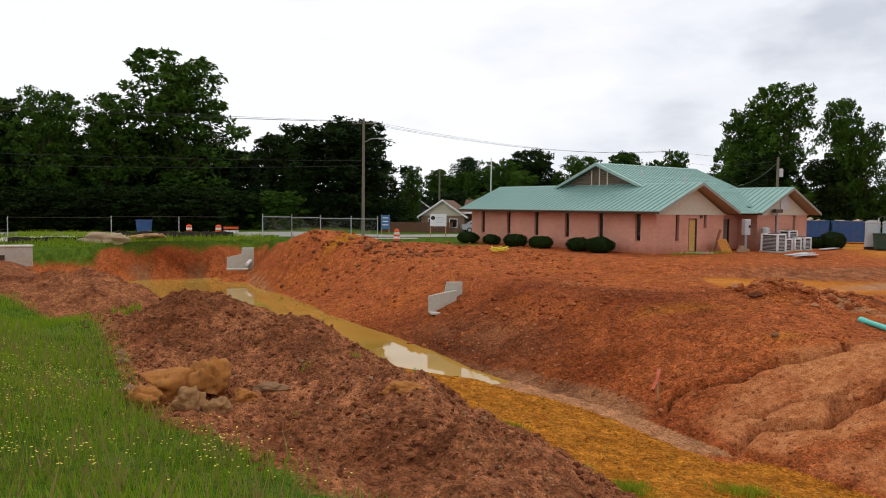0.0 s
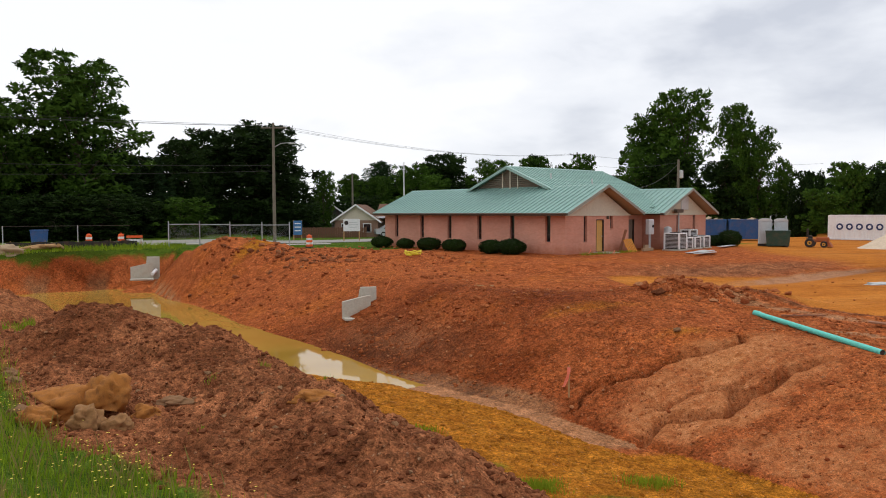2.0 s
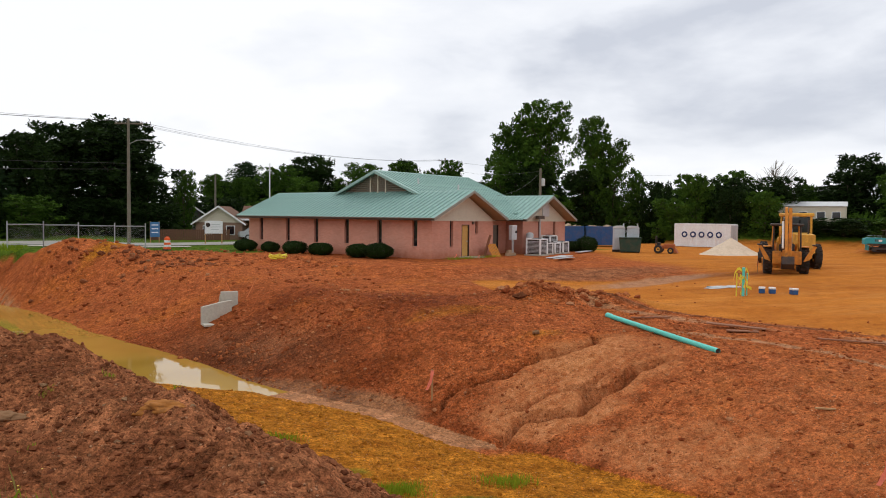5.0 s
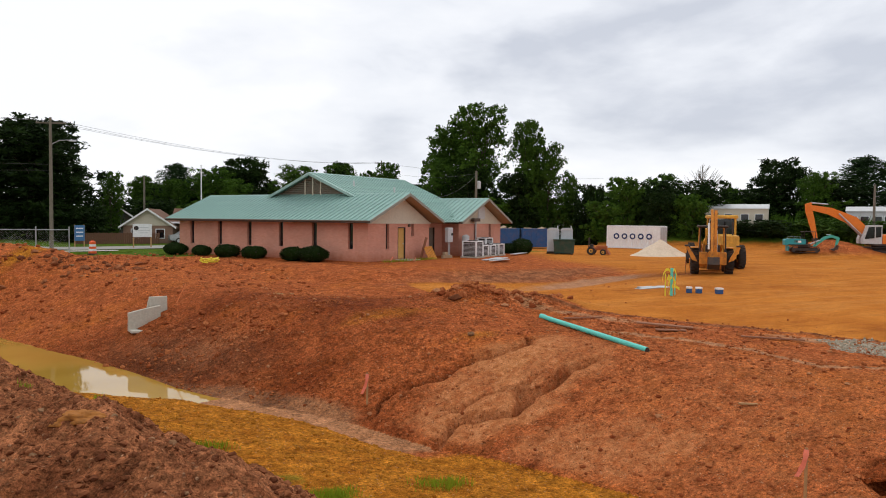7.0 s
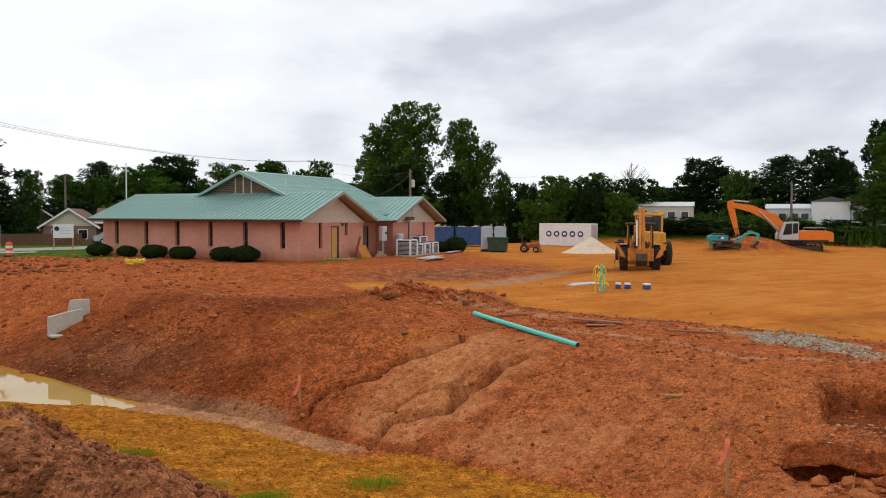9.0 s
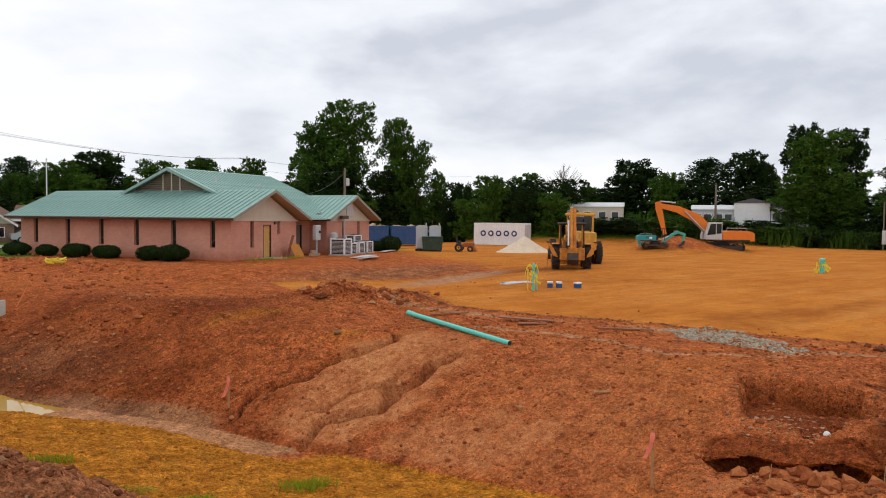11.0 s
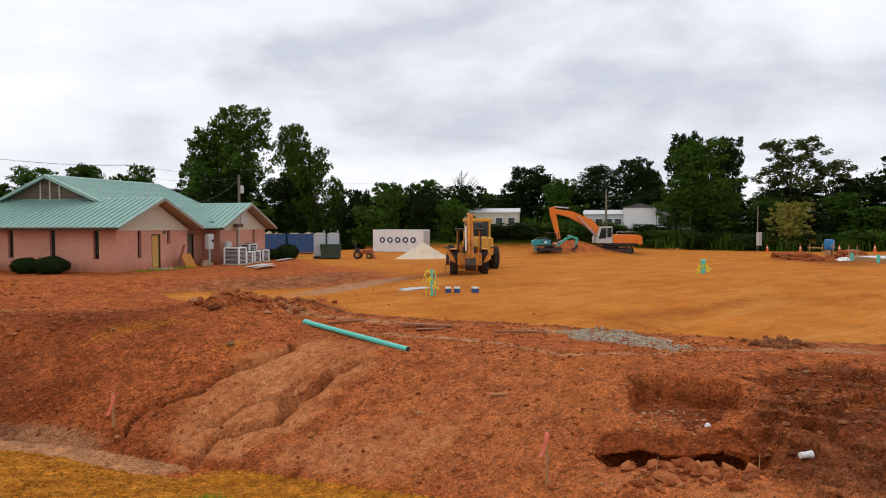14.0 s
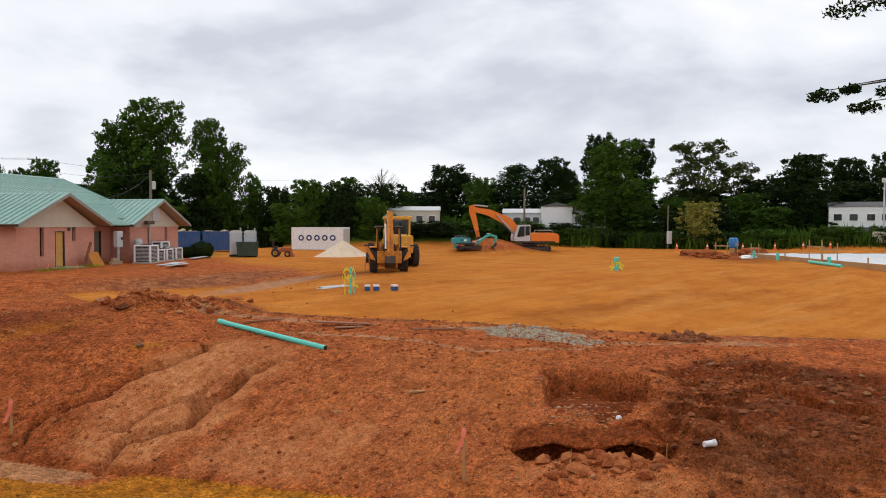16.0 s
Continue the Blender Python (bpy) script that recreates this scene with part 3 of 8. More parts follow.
PAD_EDGE = [(12.5, 37.0), (13.7, 31.0), (15.6, 26.4), (17.6, 23.9), (19.4, 21.1), (21.1, 18.4), (22.6, 15.7), (24.6, 12.4), (26.8, 9.4), (30, 5.8), (40, -12)]
MEADOW_EDGE = [(-30, 36), (-13.5, 22.5), (-8.7, 18.6), (-6.7, 15.4), (-4.9, 12.2), (-3.6, 10.0), (-2.2, 8.9), (-1.2, 7.3), (0.4, 6.0), (2.8, 4.0), (4.5, -6)]


def pad_mask(X, Y):
    d = along(X, Y, PAD_EDGE)[0]
    return step(d, -0.3, 0.6) * (1 - step(Y - 0.1 * X, 34.5, 36.5) * (1 - step(X, 24, 34)))


def meadow_mask(X, Y):
    d = -along(X, Y, MEADOW_EDGE)[0]
    return step(d, -0.5, 0.7)


def build_ground():
    def spread(lo, hi, fine, growth, far_lo, far_hi):
        mid_part = list(np.arange(lo, hi, fine))
        up, down, h = [mid_part[-1]], [mid_part[0]], fine
        while up[-1] < far_hi:
            h *= growth
            up.append(up[-1] + h)
        h = fine
        while down[-1] > far_lo:
            h *= growth
            down.append(down[-1] - h)
        return np.array(down[:0:-1] + mid_part + up[1:])
    xs = spread(-6, 19, 0.06, 1.048, -1500, 1500)
    ys = spread(7, 25, 0.06, 1.048, -900, 2000)
    X, Y = np.meshgrid(xs, ys)
    Z = ground_height(X, Y)
    nx, ny = len(xs), len(ys)
    me = bpy.data.meshes.new("ground")
    co = np.stack([X.ravel(), Y.ravel(), Z.ravel()], 1)
    i = np.arange(nx * ny).reshape(ny, nx)
    quads = np.stack([i[:-1, :-1].ravel(), i[:-1, 1:].ravel(), i[1:, 1:].ravel(), i[1:, :-1].ravel()], 1)
    me.vertices.add(len(co))
    me.vertices.foreach_set("co", co.astype(np.float32).ravel())
    me.loops.add(quads.size)
    me.loops.foreach_set("vertex_index", quads.astype(np.int32).ravel())
    me.polygons.add(len(quads))
    me.polygons.foreach_set("loop_start", np.arange(0, quads.size, 4, dtype=np.int32))
    me.polygons.foreach_set("use_smooth", np.ones(len(quads), dtype=bool))
    me.update(calc_edges=True)
    de = along(X, Y, EAST_TOE)[0]
    dw = -along(X, Y, WEST_TOE)[0]
    grass = meadow_mask(X, Y)
    D = np.hypot(X, Y)
    c, s = math.cos(radians(35)), math.sin(radians(35))
    b, a = (X - 13.3) * c + (Y - 45.61) * s, -(X - 13.3) * s + (Y - 45.61) * c
    far_grass = step(D, 58, 61) * step(-X, -14, -8) * (1 - hill(X, Y, -14, 60, 6, 3))
    far_grass = np.maximum(far_grass, step(D, 95, 102))
    far_grass = np.maximum(far_grass, step(Y, 36, 46) * step(-X, 24, 28))
    far_grass = np.maximum(far_grass, step(a, 12, 16) * step(b, -5, -3) * step(Y, 45, 50))
    far_grass = np.maximum(far_grass, 0.75 * step(b, 17, 19) * step(40 - b, 6, 12) * step(Y, 60, 66))
    far_grass = far_grass * step(de, 1.3, 2.0) * (1 - hill(X, Y, -7.2, 55, 6.5, 4.5))
    grass = np.maximum(grass, far_grass)
    grass = np.maximum(grass, 0.62 * hill(X, Y, 2.6, 15.3, 1.2, 0.6) + 0.55 * hill(X, Y, 5.0, 13.6, 1.0, 0.5))
    pad = pad_mask(X, Y) * step(de, 3, 5) * (1 - np.clip(1.3 * hill(X, Y, 58.5, 50.2, 5.5, 3.5), 0, 1)) * (1 - 0.8 * hill(X, Y, 66, 30, 7, 4, 30))
    yellow = np.where((dw > -0.3) & (de <= 0), step(dw, -0.1, 0.5) * (1 - step(dw, 5.4, 7.0)) * (1 - step(Y, 27, 29.5)), 0)
    yellow = np.maximum(yellow, np.where((de <= 0.1) & (dw <= 0), 1 - step(Y, 17.0, 18.5), 0))
    yellow = np.maximum(yellow, 0.9 * hill(X, Y, -6.6, 53.0, 1.0, 2.4, -35) + 0.55 * hill(X, Y, 8.5, 26.2, 2.6, 1.1) + 0.5 * hill(X, Y, 10.6, 22.6, 1.6, 0.7) + 0.5 * hill(X, Y, 10.8, 20.4, 1.2, 0.5))
    brown = np.where((dw > 0) & (de <= 0), step(dw, 5.8, 7.6), 0) * 0.95 + np.where(de > 0, 0.85 * hill(X, Y, 1.4, 30.0, 6, 2.2, -60), 0)
    brown = np.maximum(brown, (0.35 + 0.5 * vnoise(X, Y, 2.0, 85, 2)) * slump_mask(X, Y) * np.where(de > 0, 1, 0))
    brown = np.maximum(brown, 0.95 * hill(X, Y, 21.0, 39.0, 9.5, 1.8, 18))
    edge = along(X, Y, PAD_EDGE)[0]
    lip = np.exp(-((edge + 0.2 + 0.25 * vnoise(X, Y, 1.6, 28, 2)) / 0.16) ** 2) * (1 - step(Y, 32, 36))
    brown = np.maximum(brown, 0.95 * lip)
    # shade down in the gullies, painted as browner and darker soil
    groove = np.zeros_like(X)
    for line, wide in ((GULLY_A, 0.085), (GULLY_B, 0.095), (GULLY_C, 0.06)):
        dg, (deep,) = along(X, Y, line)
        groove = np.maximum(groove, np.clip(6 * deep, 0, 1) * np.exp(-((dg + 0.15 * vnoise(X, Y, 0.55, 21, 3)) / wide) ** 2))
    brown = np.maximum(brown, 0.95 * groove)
    pale = np.maximum(wash_mask(X, Y, de), 0.35 * hill(X, Y, 13.0, 14.0, 5, 4.5) * np.where(de > 0.3, 1, 0))
    pale = np.maximum(pale, 0.85 * hill(X, Y, 13.2, 9.6, 0.9, 0.45, -50) + 0.8 * hill(X, Y, 13.6, 7.3, 1.1, 0.45, -75))
    # damp over the slump, darker across the notch
    wet_shade = np.maximum((0.74 + 0.5 * vnoise(X, Y, 1.6, 84, 3)) * slump_mask(X, Y) * np.where(de > 0, 1, 0) * (1 - step(edge, -2.2, -1.2)), 0.7 * bite_mask(X, Y))
    wet_shade = np.maximum(wet_shade, np.where(de > 0, 0.75 * hill(X, Y, 0.2, 30.6, 6.5, 1.5, -62) + 0.5 * hill(X, Y, 8.5, 25.2, 2.5, 1.2, 10), 0))
    # gully shade goes into the colour here; the lip is darker too
    wet_shade = np.maximum(wet_shade, np.maximum(0.8 * groove, 0.5 * lip))
    wet_shade = np.maximum(wet_shade, 0.9 * hill(X, Y, 9.7, 16.9, 0.45, 0.3) + 0.7 * hill(X, Y, 9.0, 16.2, 0.5, 0.2))
    wet_shade = np.maximum(wet_shade, np.where((dw > 0) & (de <= 0), 0.55 * step(dw, 7, 10) * np.clip(0.5 + 1.2 * vnoise(X, Y, 1.8, 77, 3), 0, 1), 0) * (1 - grass))
    # damp eastern bank; the far cut bank gets its shade as colour
    wet_shade = np.maximum(wet_shade, np.where((de > 0) & (edge < -0.5), (0.50 + 0.6 * vnoise(X, Y, 3.5, 86, 3)) * step(Y - 0.9 * X, 6.5, 12.0) * (1 - step(Y, 34, 44)) + 0.85 * hill(X, Y, -19.5, 60.0, 8, 2.6), 0))
    wet_shade = np.maximum(wet_shade, 0.62 * hill(X, Y, 64, 27, 10, 4, 30) + 0.5 * hill(X, Y, 31, 37.5, 4, 2, 20) + np.where(edge > 0, 0.42 * np.clip(vnoise(X * 0.35, Y, 5.0, 87, 3) * 1.6, 0, 1), 0))
    wet_shade = np.where(pale > 0.5, 0.55 * wet_shade, wet_shade)
    # shade of the hollow below the crust, painted into the soil colour
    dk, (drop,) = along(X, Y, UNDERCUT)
    wet_shade = np.maximum(wet_shade, 0.9 * np.clip(drop, 0, 1) * step(dk, -0.2, 0.1) * (1 - step(dk, 0.5, 0.8)))
    mud = np.where((de <= 0) & (dw <= 0.2), 0.85, 0) * (1 - step(Y, 44, 50)) * step(Y, 17.5, 18.8) + np.where(de > 0, 0.8 * (1 - step(de, 0.3, 1.2)) * (1 - 0.6 * step(X, 5, 7)), 0) * step(Y, 19.5, 21.5)
    mud = np.maximum(mud, 0.80 * np.exp(-((edge + 1.0) / 0.55) ** 2) * (1 - step(Y, 26, 29)) * np.clip(0.8 + 0.7 * vnoise(X, Y, 2.5, 79, 2), 0, 1))
    strip_d = along(X, Y, SILT_LINE)[0]
    mud = np.maximum(mud, 0.75 * np.exp(-((strip_d + 0.3 * vnoise(X, Y, 1.5, 80, 2)) / 0.28) ** 2))
    mud = np.maximum(mud, 1.0 * hill(X, Y, 24.5, 37.4, 6.5, 1.0, 17))
    layer = me.attributes.new("soil_damp_shade", "FLOAT", "POINT")
    layer.data.foreach_set("value", np.clip(wet_shade, 0, 1).ravel().astype(np.float32))
    for name, chans in (("soil_mask", (grass, pad, yellow)), ("soil_kind", (brown, mud, pale))):
        layer = me.attributes.new(name, "FLOAT_COLOR", "POINT")
        rgba = np.ones((nx * ny, 4), np.float32)
        for k in range(3):
            rgba[:, k] = np.clip(chans[k], 0, 1).ravel()
        layer.data.foreach_set("color", rgba.ravel())
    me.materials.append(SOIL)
    return tagged(new("ground", me), "churned red clay ground with graded orange pad and turf", "ground", kind="structure")


ground = build_ground()


def gz(x, y, rough=True):
    return float(ground_height(np.array([x]), np.array([y]), rough)[0])


# ---- muddy water in the basin ----
def water_material():
    k = Mat("muddy_water", 0.03, 0, (0.44, 0.26, 0.045), 0.5)
    col = k.mix(k.ramp(k.noise(0.15, 3), 0.35, 0.65), (0.38, 0.215, 0.035), (0.47, 0.285, 0.055))
    k.base(col)
    k.b.inputs["IOR"].default_value = 1.33
    k.bump(k.noise(3.0, 2), 0.03, 0.01)
    return k.m


def build_water():
    g = Geo()
    outline = [(-26.5, 58.5), (-14.5, 64.0), (-3.0, 43.5), (1.2, 32), (4.2, 25.2), (2.6, 22.6), (-1.5, 23.0), (-9, 29.5), (-17, 40)]
    g.add([(x, y, WATER_Z) for x, y in outline], [tuple(reversed(range(len(outline))))])
    single("water", g, water_material(), "still ochre muddy water in the dug basin", "water", kind="structure")


build_water()

# ---- the brick building ----
PLOT = 0.3
HOUSE = pose(13.3, 45.61, PLOT, 0, 0, 35)   # local x runs back along the gable end, local y along the long front
WALL_TOP, EAVE_Z, PITCH = 2.42, 2.56, 0.434
WING_W, WING_RIDGE = 6.8, 4.38


BARGE = painted("barge_paint", (0.30, 0.30, 0.25), 0.6, amount=0.1)


def wall_run(length, height, openings, axis, at, thick=0.25, start=0.0, sign=1):
    """A wall with openings through it, as boxes between the openings. axis 'y' runs along y at x=at."""
    pieces = []
    cuts = sorted(openings)
    spans, s = [], start
    for a, b, z0, z1 in cuts:
        spans.append((s, a, -0.5, height))
        if z0 > -0.4:
            spans.append((a, b, -0.5, z0))
        if z1 < height - 0.02:
            spans.append((a, b, z1, height))
        s = b
    spans.append((s, length, -0.5, height))
    for a, b, z0, z1 in spans:
        c, d = ((a + b) / 2, (z0 + z1) / 2), (b - a, z1 - z0)
        mid_at = at + sign * thick / 2
        if axis == "y":
            pieces.append(Geo().box((mid_at, c[0], c[1]), (thick, d[0], d[1])))
        else:
            pieces.append(Geo().box((c[0], mid_at, c[1]), (d[0], thick, d[1])))
    return pieces


def walls(pieces, material, parent, label=""):
    for g in pieces:
        part("wall", g, material, parent, label)


def slit_window(parent, axis, at, s, z0, z1, width, sign=1):
    """A narrow window set deep in the wall: frame, two panes, transom and brick sill."""
    win = part("window", Geo().box((0, 0, (z0 + z1) / 2), (0.06, width, z1 - z0)).mesh("pane_back", DARKFRAME), DARKFRAME, parent)
    turn = 0 if axis == "y" else 90
    pos = (at + sign * 0.20, s, 0) if axis == "y" else (s, at + sign * 0.20, 0)
    win.matrix_local = pose(*pos, 0, 0, turn)
    front = -0.04 if axis == "y" else 0.04 * -1
    d = front * sign if axis == "y" else -front * sign * -1
    for zz0, zz1 in ((z0 + 0.05, z0 + 0.42), (z0 + 0.47, z1 - 0.05)):
        part("pane", Geo().box((d, 0, (zz0 + zz1) / 2), (0.012, width - 0.1, zz1 - zz0)), DARKGLASS, win)
    part("window_sill", Geo().box((d * 4.2, 0, z0 - 0.03), (0.16, width + 0.06, 0.07), bev=0.01), BRICK, win)
    return win


def gable_roof(parent, name, x0, x1, y0, y1, ridge_x, ridge_z, eave_z, panels):
    """A seamed metal roof over a wing with its ridge along y: decks, seams, soffit, fascia, barge boards and ridge cap."""
    roof = part(name, Geo().prism([(x0, eave_z), (ridge_x, ridge_z), (x1, eave_z), (x1, eave_z + 0.035), (ridge_x, ridge_z + 0.04), (x0, eave_z + 0.035)], y0, y1, 1), ROOF, parent,
                "sea-green standing-seam metal roof")
    part("soffit", Geo().prism([(x0 + 0.02, eave_z - 0.10), (ridge_x, ridge_z - 0.10), (x1 - 0.02, eave_z - 0.10), (x1 - 0.02, eave_z - 0.01), (ridge_x, ridge_z - 0.012),
                                (x0 + 0.02, eave_z - 0.01)], y0 + 0.02, y1 - 0.02, 1), TAN, roof, "tan boarded soffit")
    for xx, sgn in ((x0, -1), (x1, 1)):
        part("fascia", Geo().box((xx + sgn * 0.012, (y0 + y1) / 2, eave_z - 0.05), (0.025, y1 - y0, 0.15)), FASCIA, roof)
        part("gutter", Geo().tube([(xx + sgn * 0.06, y0 + 0.03, eave_z - 0.01), (xx + sgn * 0.06, y1 - 0.03, eave_z - 0.01)], 0.05, 8), FASCIA, roof)
        run, rise = ridge_x - xx, ridge_z - eave_z
        for yy, t in ((y0, -1), (y1, 1)):
            g = Geo()
            g.add([(xx, yy, eave_z - 0.14), (ridge_x, yy, ridge_z - 0.14), (ridge_x, yy, ridge_z + 0.05), (xx, yy, eave_z + 0.05),
                   (xx, yy + t * 0.03, eave_z - 0.14), (ridge_x, yy + t * 0.03, ridge_z - 0.14), (ridge_x, yy + t * 0.03, ridge_z + 0.05), (xx, yy + t * 0.03, eave_z + 0.05)],
                  [(0, 1, 2, 3), (7, 6, 5, 4), (0, 4, 5, 1), (1, 5, 6, 2), (2, 6, 7, 3), (3, 7, 4, 0)])
            part("barge_board", g, BARGE, roof)
    part("ridge_cap", Geo().prism([(ridge_x - 0.16, ridge_z - 0.02), (ridge_x, ridge_z + 0.075), (ridge_x + 0.16, ridge_z - 0.02)], y0, y1, 1), RIB, roof)
    return roof


def seams_along(parent, x0, z0, x1, z1, ys, step_name="roof_panel"):
    """Standing-seam panels: each pan with its folded rib, laid side by side up a slope."""
    w = abs(ys[1] - ys[0])
    L = math.hypot(x1 - x0, z1 - z0)
    nx, nz = -(z1 - z0) / L, (x1 - x0) / L
    if nz < 0:
        nx, nz = -nx, -nz
    ux, uz = (x1 - x0) / L, (z1 - z0) / L

    def p(u, y, h):
        return (ux * u + nx * h, y, uz * u + nz * h)
    g = Geo()
    prof = [(0.0, 0.006), (w - 0.05, 0.006), (w - 0.045, 0.055), (w - 0.005, 0.055), (w, 0.006)]
    g.add([p(0, a, h) for a, h in prof] + [p(L, a, h) for a, h in prof], [(i, i + 1, i + 6, i + 5) for i in range(4)] + [(0, 1, 2, 3, 4)])
    me = g.mesh(step_name, ROOF)
    for y in ys:
        ob = part(step_name, me, ROOF, parent)
        ob.matrix_local = Matrix.Translation((x0, y, z0 + 0.03))


house = thing("house", HOUSE, "long pink painted-brick building with a sea-green metal roof", "building")

# front wing
front_w = [(1.42 + 3.1 * i - 0.21, 1.42 + 3.1 * i + 0.21, 0.75, WALL_TOP) for i in range(6)]
walls(wall_run(18.4, WALL_TOP, front_w, "y", 0.0), BRICK, house, "pink painted brick wall with slit windows")
end_w = [(1.85, 2.2, 0.73, WALL_TOP), (3.14, 3.98, 0.05, 2.16), (4.68, 5.0, 1.55, WALL_TOP)]
walls(wall_run(6.8, WALL_TOP, end_w, "x", 0.0, start=0.25), BRICK, house, "pink painted brick end wall")
walls(wall_run(6.8, WALL_TOP, [], "x", 18.4, sign=-1, start=0.25), BRICK, house)
walls(wall_run(18.15, WALL_TOP, [], "y", 6.8, sign=-1, start=0.25), BRICK, house)
for a0, a1, z0, z1 in front_w:
    slit_window(house, "y", 0.0, (a0 + a1) / 2, z0, z1, 0.42)
for k in (0, 2):
    a0, a1, z0, z1 = end_w[k]
    slit_window(house, "x", 0.0, (a0 + a1) / 2, z0, z1, a1 - a0)
door = part("door", Geo().box((3.56, 0.12, 1.1), (0.76, 0.05, 2.06), bev=0.008), YELLOWDOOR, house, "ochre primed flush door")
part("door_frame", Geo().box((3.16, 0.07, 1.1), (0.05, 0.16, 2.1)).box((3.96, 0.07, 1.1), (0.05, 0.16, 2.1)).box((3.56, 0.07, 2.14), (0.84, 0.16, 0.05)), DARKFRAME, door)
part("door_handle", Geo().tube([(3.84, 0.1, 1.05), (3.84, 0.02, 1.05)], 0.03, 8).tube([(3.84, 0.03, 1.05), (3.74, 0.03, 1.05)], 0.012, 6), GALV, door)
part("doorstep", Geo().box((3.56, -0.55, -0.02), (1.5, 1.1, 0.12), bev=0.02), CONCRETE, house)
part("wall_lamp", Geo().box((4.33, -0.07, 2.28), (0.2, 0.14, 0.2), bev=0.03), FASCIA, house, "dark wall lamp")
roof_front = gable_roof(house, "roof", -0.78, 7.5, -0.8, 19.05, 3.4, WING_RIDGE, EAVE_Z, True)


def gable_face(x0, x1, y, ridge_x, z0, z_peak, sgn):
    """The boarded triangle of a gable: lapped cream siding on a backing."""
    g = Geo()
    rise = (z_peak - z0)
    n = 11
    for i in range(n):
        za, zb = z0 + rise * i / n, z0 + rise * (i + 1) / n
        fa, fb = i / n, (i + 1) / n
        la, ra = x0 + (ridge_x - x0) * fa, x1 + (ridge_x - x1) * fa
        lb, rb = x0 + (ridge_x - x0) * fb, x1 + (ridge_x - x1) * fb
        o = sgn * 0.022
        g.add([(la, y + o, za), (ra, y + o, za), (rb, y, zb), (lb, y, zb), (la, y - sgn * 0.1, za), (ra, y - sgn * 0.1, za), (rb, y - sgn * 0.1, zb), (lb, y - sgn * 0.1, zb)],
              [(0, 1, 2, 3), (7, 6, 5, 4), (0, 4, 5, 1), (1, 5, 6, 2), (2, 6, 7, 3), (3, 7, 4, 0)])
    return g


part("siding", gable_face(-0.15, 6.95, -0.02, 3.4, WALL_TOP, WING_RIDGE - 0.16, -1), CREAM, house, "cream lapped siding in the gable")
part("siding", gable_face(-0.15, 6.95, 18.42, 3.4, WALL_TOP, WING_RIDGE - 0.16, 1), CREAM, house)
part("trim", Geo().box((3.4, -0.045, WALL_TOP + 0.02), (7.1, 0.05, 0.09)), CREAM, house)

# rear wing with its own gable
R0, R1 = 10.7, 17.1
rw = [(12.9, 13.25, 0.7, WALL_TOP), (15.2, 15.55, 0.7, WALL_TOP)]
walls(wall_run(R1, WALL_TOP, rw, "x", 0.0, start=R0), BRICK, house, "pink painted brick wall of the rear wing")
walls(wall_run(18.4, WALL_TOP, [], "y", R0, start=0.25), BRICK, house)
walls(wall_run(18.4, WALL_TOP, [], "y", R1, sign=-1, start=0.25), BRICK, house)
walls(wall_run(R1, WALL_TOP, [], "x", 18.4, sign=-1, start=R0), BRICK, house)
for a0, a1, z0, z1 in rw:
    slit_window(house, "x", 0.0, (a0 + a1) / 2, z0, z1, a1 - a0)
roof_rear = gable_roof(house, "roof", 9.95, 17.6, -0.8, 19.05, 13.8, WING_RIDGE - 0.05, EAVE_Z - 0.03, True)
part("siding", gable_face(R0 - 0.1, R1 + 0.1, -0.02, 13.85, WALL_TOP, WING_RIDGE - 0.28, -1), CREAM, house, "cream lapped siding in the gable")
part("trim", Geo().box((13.9, -0.045, WALL_TOP + 0.02), (6.5, 0.05, 0.09)), CREAM, house)
part("gable_vent", Geo().box((13.9, -0.06, 3.25), (1.0, 0.08, 0.95), bev=0.01), LIGHTGREY, house, "grey sheet over the gable opening")

# recessed link between the wings
walls(wall_run(10.7, WALL_TOP + 0.3, [(7.3, 8.2, -0.3, 2.1), (8.7, 9.7, -0.3, 2.1)], "x", 1.5, start=6.8), BRICK, house, "shaded brick wall of the recess")
walls(wall_run(10.7, WALL_TOP + 0.3, [], "x", 16.5, start=6.8), BRICK, house)
for x in (7.75, 9.2):
    d2 = part("door", Geo().box((x, 1.62, 1.05), (0.86, 0.05, 2.1), bev=0.008), painted("weathered_door", (0.24, 0.20, 0.16), 0.7), house, "weathered grey door")
    part("door_frame", Geo().box((x - 0.46, 1.56, 1.05), (0.06, 0.14, 2.12)).box((x + 0.46, 1.56, 1.05), (0.06, 0.14, 2.12)), DARKFRAME, d2)

# high main roof across both wings with a louvred gablet
MX, MZ, MP = 7.75, 5.95, 0.41
half = (MZ - 2.55) / MP
INNER = 7.2
main_roof = part("roof", Geo().prism([(MX - INNER, MZ - INNER * MP - 0.05), (MX, MZ - 0.06), (MX + INNER, MZ - INNER * MP - 0.05), (MX + INNER, MZ - INNER * MP), (MX, MZ), (MX - INNER, MZ - INNER * MP)], 2.85, 14.4, 0), ROOF, house,
                 "high sea-green cross roof")
for sgn in (-1, 1):
    o1, o2 = MX + sgn * INNER, MX + sgn * half
    part("valley_roof", Geo().prism([(o1, MZ - INNER * MP - 0.05), (o1, MZ - INNER * MP), (o2, 2.55), (o2, 2.5)], 7.45, 10.0, 0), ROOF, house)
